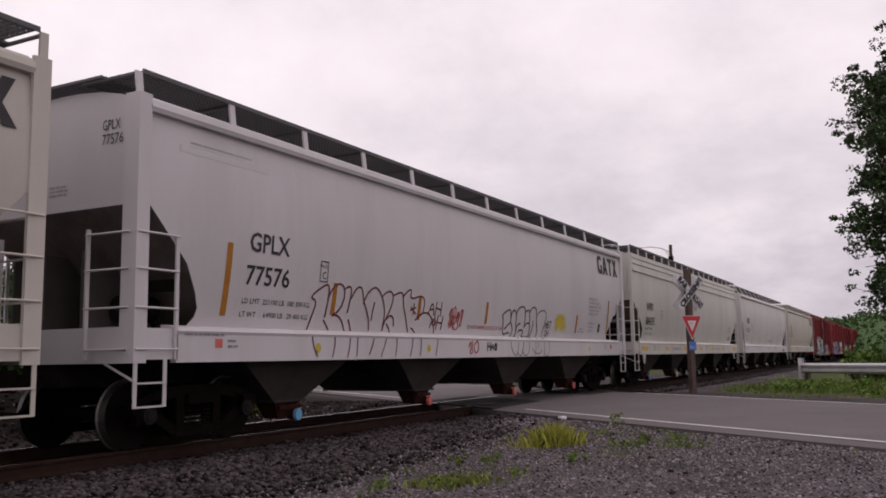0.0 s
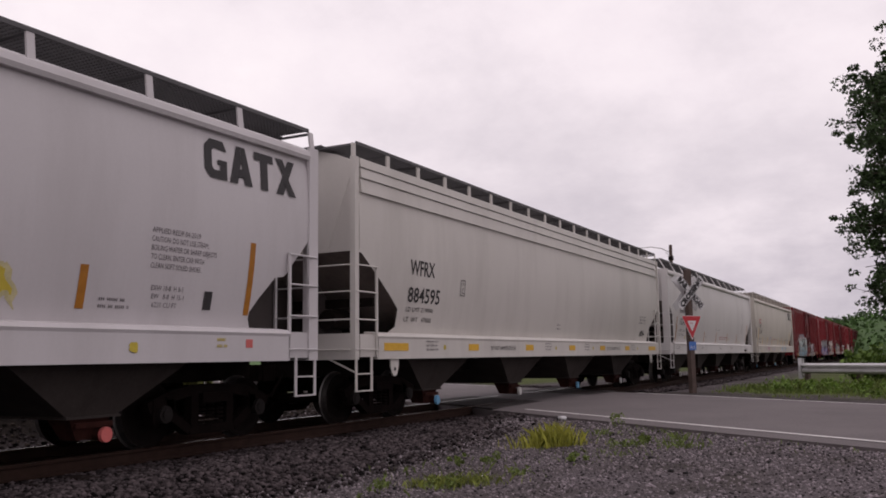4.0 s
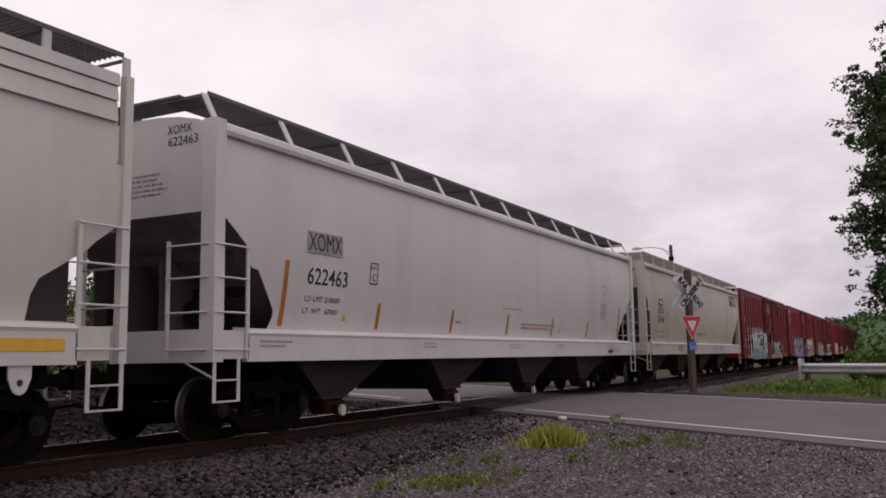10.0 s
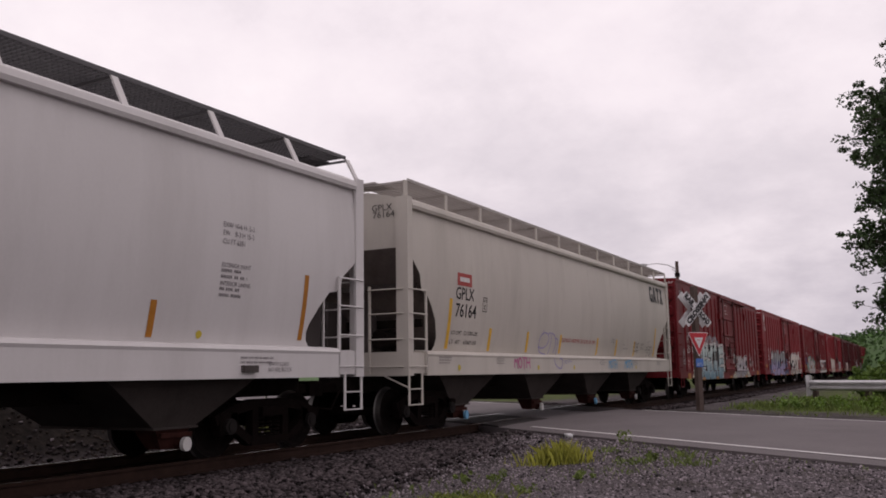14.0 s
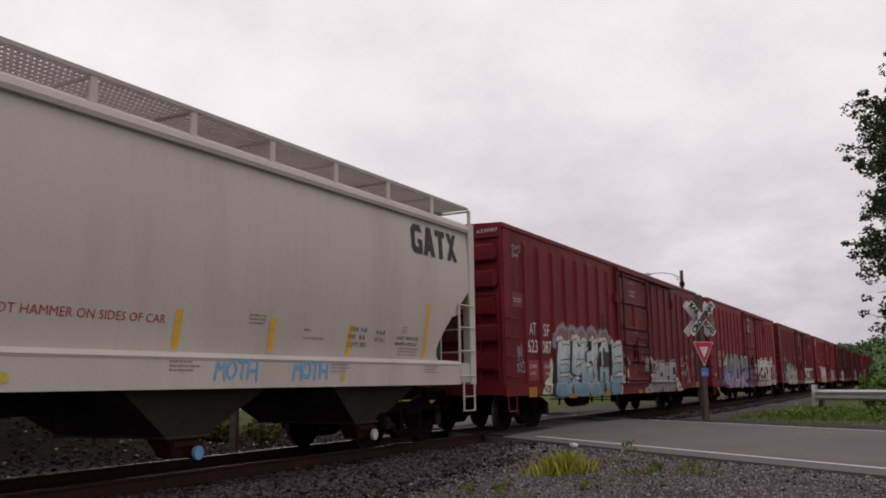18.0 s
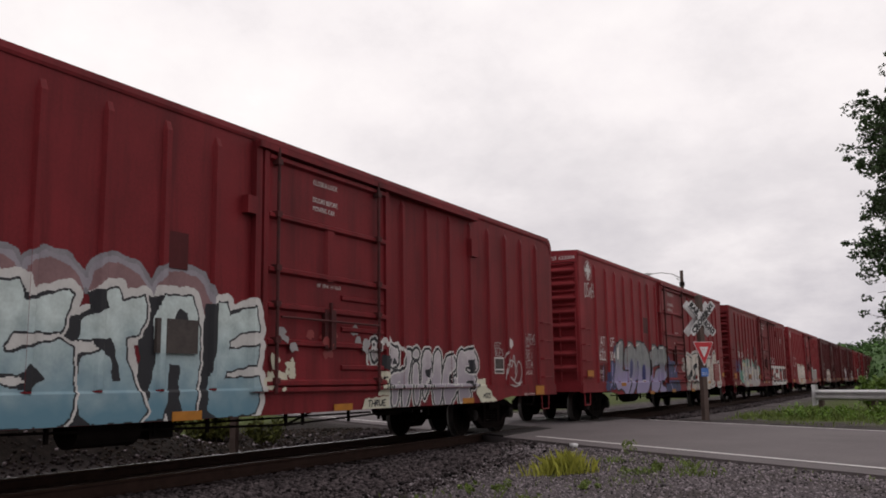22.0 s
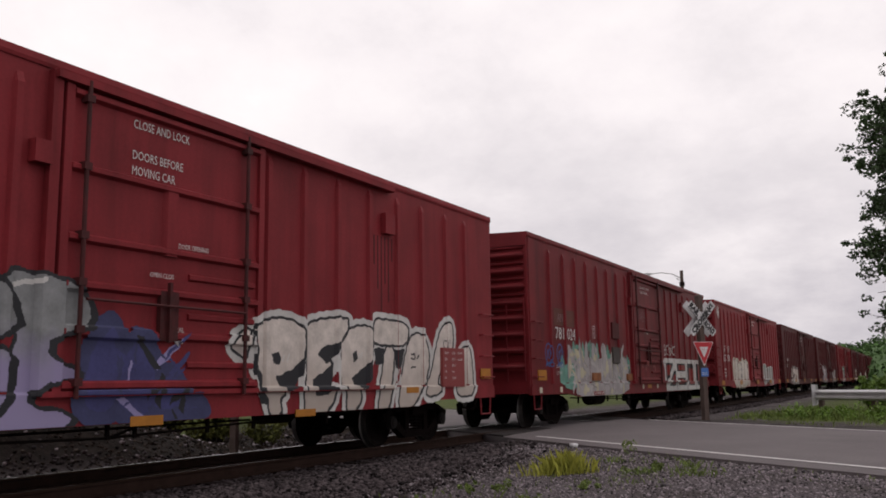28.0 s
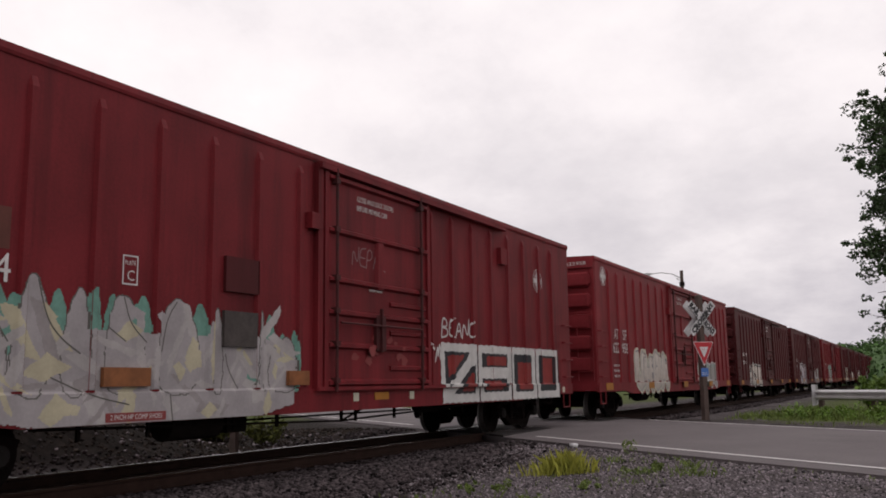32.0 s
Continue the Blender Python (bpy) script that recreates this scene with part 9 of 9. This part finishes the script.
    pe_tb2 = [(14.76, 1.65), (15.07, 1.68), (14.98, 1.4), (14.8, 1.35)]
    pe_o = [(15.28, 1.89), (15.52, 1.97), (15.77, 1.91), (15.94, 1.64), (15.89, 1.27), (15.6, 1), (15.36, 0.74), (14.97, 0.62), (14.82, 0.71), (14.89, 1.01), (15.01, 1.27), (15.12, 1.62)]
    pe_l = [(16.02, 1.27), (16.2, 1.74), (16.39, 2.08), (16.67, 2.24), (16.86, 2.16), (16.85, 1.76), (16.71, 1.61), (16.38, 1.37), (16.2, 1.09), (16.37, 0.99), (16.19, 0.9), (15.76, 0.86), (15.82, 1.04)]
    pe_lb = [(16.38, 1.3), (16.85, 1.65), (16.9, 1.47), (16.56, 1.23), (16.34, 1.04)]
    pe_tail = [(17.04, 1.47), (17.24, 1.76), (17.55, 1.79), (17.65, 1.48), (17.69, 0.87), (17.03, 0.84), (16.89, 0.98), (17.13, 1.18)]
    word = [soften(p, 1) for p in (pe_wing, pe_tail, pe_l, pe_o, pe_t1, pe_t2, pe_p2, pe_e, pe_p1)]
    shade = [pe_ph, pe_pb, pe_leg, pe_eb1, pe_eb2, pe_p2h, pe_p2b, pe_tb1, pe_tb2, pe_lb]
    lays = [(0, word, 0.13, (0.02, 0.03))]
    for p in word:
        lays += [(1, [p], 0.042, (0.045, -0.03)), (2, [p], 0, None)]
    lays += [(1, shade, 0.012, None), (0, [[[(11.8, 1.42), (11.84, 1.5)], [(11.9, 1.42), (11.94, 1.52)]], [[(13.68, 1.5), (13.7, 1.57)], [(13.74, 1.5), (13.77, 1.58)]]], 0.012, None),
             (1, [[[(15.30, 1.52), (15.42, 1.52), (15.42, 1.6), (15.30, 1.6)], [(15.5, 1.52), (15.58, 1.6)]], [[(15.3, 1.36), (15.45, 1.38)]]], 0.016, None)]
    mural(c, 10.4, 18.1, SILL + 0.005, 2.45, lays, [M["g_white"], M["g_black"], M["fill_cream"]], fine_surface, "cream and black bubble-letter graffiti")
    ribbon(c, [[(16.5, 1.6), (16.6, 1.82), (16.52, 1.9), (16.45, 1.75), (16.7, 1.7), (16.74, 1.9)], [(16.55, 1.55), (16.62, 1.66), (16.72, 1.6)]], 0.022, M["g_black"], fine_surface, "small black tag")
    patch(c, 16.35, 1.02, 0.86, 0.72, "red_patch", "red stencil panel with small white figures", 0.062)
    for i, (a, d, g) in enumerate((("EXW", "10-8", "H14-9"), ("EW", "10-4", "H14-8"), ("IL", "60-11", ""), ("IW", "9-4", ""), ("IH", "10-10", ""))):
        for t, y in ((a, 16.42), (d, 16.70), (g, 16.93)):
            if t:
                put_text(c, t, y, 1.62 - i * 0.115, 0.05, "white_ink", None, SHEET + 0.066)
    patch(c, 5.9, 2.6, 0.55, 0.5, "red_dark", "small dark routing board", 0.02)
    for k, n in enumerate((0.5, 0.9, 1.3, 0.8, 1.1, 0.4)):
        patch(c, 14.12 + 0.11 * k, 3.55 - n, 0.035, n, "red_dark", "dark rust streak under the door stop", 0.003)


def boxcar_c():
    c = box_c
    for t, y in (("781", 1.60), ("024", 2.41)):
        put_text(c, t, y, 2.13, 0.29, "white_ink", 0.57, SHEET + 0.012)
    patch(c, 2.34, 2.46, 0.62, 0.42, "rust_wash", "dull overpainted mark", 0.003)
    patch(c, 1.56, 2.46, 0.62, 0.42, "rust_wash", "dull overpainted mark", 0.003)
    put_text(c, "LD LMT", 1.62, 1.42, 0.09, "white_ink", 0.42)
    put_text(c, "LT WT", 1.62, 1.25, 0.09, "white_ink", 0.36)
    plate_c(c, 4.36, 2.24, "white_ink", SHEET + 0.006, 0.85)
    for y in (1.11, 1.86):
        ring = [(y + 0.2 * math.cos(a), 1.76 + 0.24 * math.sin(a)) for a in [k * math.tau / 14 for k in range(15)]]
        ribbon(c, [ring, [(y - 0.1, 1.62), (y - 0.04, 1.92), (y + 0.02, 1.62)], [(y + 0.03, 1.8), (y + 0.1, 1.92), (y + 0.13, 1.7), (y + 0.04, 1.64)]], 0.035, M["g_cobalt"], fine_surface, "blue ringed tag")
        scribble(c, "~OO", y - 0.18, 1.44, y + 0.22, 1.55, 0.028, M["g_cobalt"], fine_surface, int(y * 9), "blue scrawl", 0.0)
    put_text(c, "AN", 1.74, 2.55, 0.22, "g_wash", 0.38, SHEET + 0.012)
    rnd = random.Random(41)
    mint = [leaf_shape(y, w, 1.0, h, d) for y, w, h, d in ((2.0, 0.35, 1.75, 0.02), (2.15, 0.6, 1.5, 0), (2.86, 0.36, 2.12, 0), (3.05, 0.3, 2.05, 0), (3.55, 0.3, 2.12, 0), (3.95, 0.34, 2.17, 0.05), (4.25, 0.28, 2.12, 0), (4.66, 0.36, 2.14, 0.03),
                                                           (5.05, 0.3, 1.9, 0), (5.6, 0.36, 2.12, 0), (6.92, 0.3, 2.05, 0), (7.15, 0.3, 1.8, 0.05), (7.45, 0.2, 1.86, 0))] + [soften([(1.95, 1.0), (2.1, 1.55), (2.9, 1.6), (3.0, 0.9), (2.3, 0.88)], 2)]
    lobes = [leaf_shape(y, w, 1.0, h, d) for y, w, h, d in ((2.62, 0.75, 2.0, -0.1), (3.25, 0.42, 2.24, 0), (3.78, 0.32, 2.14, 0.05), (4.45, 0.55, 2.12, -0.05), (5.24, 0.7, 2.13, 0), (5.9, 0.2, 2.06, 0), (6.74, 0.16, 2.1, 0), (7.2, 0.6, 1.75, 0.1))]
    base = [soften([(2.8, 0.6), (2.95, 1.3), (3.2, 1.72), (5.9, 1.7), (6.9, 1.75), (7.45, 1.55), (7.4, 0.6)], 1)]
    lays = [(0, mint, 0, None), (1, base, 0, None)]
    for p in lobes:
        lays += [(3, [p], 0.016, None), (1, [p], 0, None)]
    lays.append((0, [soften([(2.25, 0.9), (2.3, 1.15), (2.9, 1.3), (2.75, 0.92)], 1), leaf_shape(2.75, 0.3, 1.15, 1.55), leaf_shape(4.62, 0.2, 1.75, 2.05), leaf_shape(6.55, 0.18, 1.05, 1.3)], 0, None))
    for k in range(64):
        y, z, a = rnd.uniform(2.7, 7.3), rnd.uniform(0.66, 1.95), rnd.uniform(0, math.pi)
        l, t = rnd.uniform(0.12, 0.42), rnd.uniform(0.03, 0.10)
        u, v = (math.cos(a), math.sin(a)), (-math.sin(a), math.cos(a))
        lays.append((rnd.choice((2, 4, 4, 4, 5, 1)), [[(y + l * u[0] * e + t * v[0] * g, z + l * u[1] * e + t * v[1] * g) for e, g in ((-1, -0.6), (0.7, -1), (1, 0.3), (-0.6, 1))]], 0, None))
    for y, z, w, h in ((2.35, 1.15, 0.35, 0.6), (2.5, 1.7, 0.5, 0.15), (3.15, 1.15, 0.6, 0.3), (4.3, 1.6, 0.4, 0.25), (5.35, 1.25, 0.25, 0.4), (3.35, 0.7, 0.4, 0.35), (5.6, 0.7, 0.3, 0.2), (6.75, 0.68, 0.2, 0.35), (5.75, 1.1, 0.1, 0.85), (7.05, 1.4, 0.4, 0.1)):
        lays.append((2, [fit([(0, 0.3), (0.5, 1), (1, 0.5), (0.4, 0)], y, y + w, z, z + h)], 0, None))
    mural(c, 1.8, 7.7, SILL + 0.005, 2.35, lays, [M["g_mint"], M["g_stone"], M["g_cream"], M["g_olive"], M["g_pearl"], M["g_dove"]], fine_surface, "pale grey, cream and mint wild-style graffiti")
    ribbon(c, [[(2.3, 1.6), (2.45, 1.95), (2.75, 1.9), (3.0, 1.55)], [(3.3, 2.2), (3.42, 1.8), (3.6, 1.6), (3.85, 1.45)], [(4.4, 2.1), (4.5, 1.8), (4.75, 1.6)], [(4.98, 1.5), (5.05, 1.9), (5.2, 2.1)], [(6.05, 1.5), (6.1, 1.3), (6.3, 1.05)], [(6.6, 1.1), (6.75, 1.6)],
                [(3.5, 1.2), (4.0, 1.0), (4.5, 0.9)], [(4.2, 1.75), (4.45, 1.6)], [(5.1, 1.0), (5.15, 0.7)]], 0.016, M["g_olive"], fine_surface, "thin dark outlines")
    patch(c, 5.98, 1.59, 0.65, 0.46, "board", "dark routing board", 0.05)
    patch(c, 5.99, 2.30, 0.65, 0.46, "red_dark", "small dark routing board", 0.05)
    patch(c, 4.12, 1.10, 0.66, 0.21, "rust_orange", "rusty orange panel", 0.062)
    patch(c, 7.28, 1.09, 0.46, 0.2, "rust_orange", "rusty orange panel", 0.062)
    patch(c, 0.42, 1.12, 0.5, 0.24, "orange", "dull orange reflective plate", 0.02)
    for y in (0.45, 1.75, 8.9, 10.6, 17.9):
        patch(c, y, 0.83, 0.14, 0.13, "g_bone", "small faded square on the sill", 0.035)
    patch(c, 9.5, 0.84, 0.42, 0.12, "orange", "dull orange reflective plate", 0.035)
    put_text(c, "171400", 2.46, 1.42, 0.085, "white_ink", 0.36, SHEET + 0.012)
    put_text(c, "91600", 2.50, 1.22, 0.085, "white_ink", 0.32, SHEET + 0.012)
    door_words(c, (("CLOSE AND LOCK DOORS", 1.1), ("BEFORE MOVING CAR", 0.9)), 8.95, 4.0, 0.085)
    put_bars(c, 2, 9.3, 2.55, 0.5, 0.16, "white_ink", SHEET + 0.062, 4)
    scribble(c, "NEPAL", 8.8, 2.95, 9.8, 3.25, 0.02, M["g_wash"], fine_surface, 6)
    square = [(0, 0), (1, 0), (1, 1), (0, 1)]
    lays = []
    for y in (11.78, 13.34, 14.92, 16.32):
        w = 1.5 if y < 14 else 1.34
        lays.append((0, [fit(square, y, y + w, 0.72, 1.84)], 0.0, None))
        lays.append((1, [fit(square, y + w, y + w + 0.045, 0.74, 1.70)], 0.0, None))
    holes = [[(11.92, 1.68), (12.95, 1.68), (12.86, 1.56), (11.95, 0.98)], [(12.22, 0.88), (13.12, 1.46), (13.12, 0.88)],
             fit(square, 13.50, 14.74, 1.40, 1.68), fit(square, 13.50, 14.70, 0.90, 1.17), fit(square, 15.08, 16.06, 0.88, 1.69), fit(square, 16.48, 17.46, 0.88, 1.69)]
    cores = [[(12.05, 1.58), (12.7, 1.60), (12.1, 1.22)], [(12.6, 0.95), (13.04, 1.25), (13.04, 0.95)], fit(square, 13.75, 14.66, 1.46, 1.60), fit(square, 13.62, 14.4, 0.96, 1.10), fit(square, 15.3, 16.0, 0.95, 1.5), fit(square, 16.62, 17.3, 1.05, 1.62)]
    lays += [(1, holes, 0.0, None), (2, cores, 0.02, None)]
    mural(c, 11.6, 17.9, SILL + 0.005, 1.95, lays, [M["g_white"], M["g_black"], M["red_fill"]], fine_surface, "white outlined block figures with red fill")
    scribble(c, "BEANO", 11.8, 1.95, 13.2, 2.3, 0.035, M["g_white"], fine_surface, 9, "white tag")
    scribble(c, "M~", 11.3, 1.4, 11.8, 1.9, 0.035, M["g_white"], fine_surface, 10)
    roundel(c, 16.56, 3.44, 0.3)
    patch(c, 4.18, 0.715, 0.86, 0.10, "red_patch", "small red notice strip on the sill", 0.045)
    put_text(c, "2 INCH HP COMP SHOES", 4.24, 0.74, 0.055, "white_ink", 0.74, SHEET + 0.05)
    splash(c, 8.3, 1.4, 2.4, 0.5, 24, M["red_patch"], 14)
    put_bars(c, 1, 4.0, 0.80, 0.8, 0.09, "white_ink", SHEET + 0.034, 5)
    for z, s in ((3.3, 1), (3.0, 2), (2.8, 3)):
        put_bars(c, 1, 0, 0, 0.5, 0.07, "white_ink", 0, s).matrix_basis = pose(-0.6, -0.075, z, 0, 0, -90)


M["g_cobalt"] = material("dull_cobalt_spray", (0.05, 0.10, 0.26), 0.6, vary=0.2)
M["g_mint"] = material("mint_green_spray", (0.12, 0.245, 0.20), 0.6, vary=0.3, scale=6)
M["g_stone"] = material("stone_lilac_spray", (0.30, 0.275, 0.28), 0.6, vary=0.2, scale=3)
M["g_pearl"] = material("pearl_grey_spray", (0.345, 0.32, 0.315), 0.6, vary=0.2, scale=3)
M["g_dove"] = material("dove_grey_spray", (0.25, 0.225, 0.225), 0.6, vary=0.2, scale=3)
M["g_cream"] = material("warm_cream_spray", (0.40, 0.36, 0.255), 0.6, vary=0.2, scale=3)
M["rust_orange"] = material("rusty_orange_plate", (0.20, 0.075, 0.028), 0.7, vary=0.35, scale=5)
M["rust_wash"] = material("rust_brown_overpaint", (0.10, 0.030, 0.022), 0.65, vary=0.25, scale=4)
M["g_olive"] = material("grey_olive_spray", (0.09, 0.085, 0.075), 0.6, vary=0.2)
M["fill_pale"] = spray_fill("pale_grey_spray", (0.36, 0.34, 0.32), (0.33, 0.30, 0.27), 0.9, 1.9)


def boxcar_d():
    c = box_d
    car_marks(c, "622", "958", 1.45, 2.30, 1.9, 0.3)
    end_text(c, "622958", 0.7, 4.32, 0.095, "white_ink", 0.6, -0.035)
    roundel(c, 0.75, 4.05, 0.27)
    put_bars(c, 3, 1.45, 1.15, 0.8, 0.45, "white_ink", seed=2)
    graffiti(c, "UHGA", 3.6, 0.80, 7.4, 1.95, 0.19, [M["g_bone"], M["g_grey"], M["fill_cream"]], box_surface, 12, 0.04, 0.08, label="bone-white block graffiti")
    graffiti(c, "SGR", 12.2, 0.85, 15.5, 1.8, 0.15, [M["g_white"], M["g_grey"], M["fill_mint"]], box_surface, 13, 0.04, 0.05, label="pale block graffiti")
    door_words(c, (("CLOSE AND LOCK", 0.85), ("DOORS BEFORE", 0.75)), 9.05, 4.02, 0.10)


def far_boxcar(c, k):
    rnd = random.Random(60 + k)
    words = ["HOSE", "CANT", "ZED", "GLUE", "MUSE", "PARS", "TOBE", "SHAD"]
    fills = ["fill_cream", "fill_silver", "fill_mint", "g_bone"]
    y = rnd.uniform(2.6, 4.0)
    graffiti(c, words[k].replace("V", "U"), y, 0.8, y + rnd.uniform(3, 4), rnd.uniform(1.6, 2.2), 0.15, [M["g_white"], M["g_black"], M[fills[k % 4]]], (fine_surface if k % 2 else box_surface), 70 + k, 0.05, 0.06, res=0.035, label="pale block graffiti")
    if k % 2:
        graffiti(c, words[(k + 3) % 8][:3], 12.5, 0.8, 15.5, 1.7, 0.13, [M["g_white"], M["g_grey"], M[fills[(k + 1) % 4]]], fine_surface, 80 + k, 0.05, 0.05, res=0.035)
    put_bars(c, 2, 1.4, 1.7, 1.3, 0.8, "white_ink", seed=k)
    put_bars(c, 2, 9.2, 3.7, 0.7, 0.4, "white_ink", SHEET + 0.062, k)


boxcar_a()
boxcar_b()
boxcar_c()
boxcar_d()
for k, c in enumerate(FAR):
    far_boxcar(c, k)


# ---------------------------------------------------------------- what moves
def motions():
    for car in CARS:
        u = car["u"]
        walk(car, [(0.0, pose(XC, u, 0)), (SECONDS, pose(XC, u - SPEED * SECONDS, 0))])
    # wheels turn as far as the train rolls
    step = 0.14
    n = int(math.ceil(SECONDS / step))
    turn = [(min(k * step, SECONDS), math.degrees(SPEED * min(k * step, SECONDS) / 0.42)) for k in range(n + 1)]
    for i, w in enumerate(WHEELSETS[:4 * 9]):
        y = w.matrix_basis.translation.y
        walk(w, [(t, pose(0, y, 0.42, a + 37 * i)) for t, a in turn])


motions()
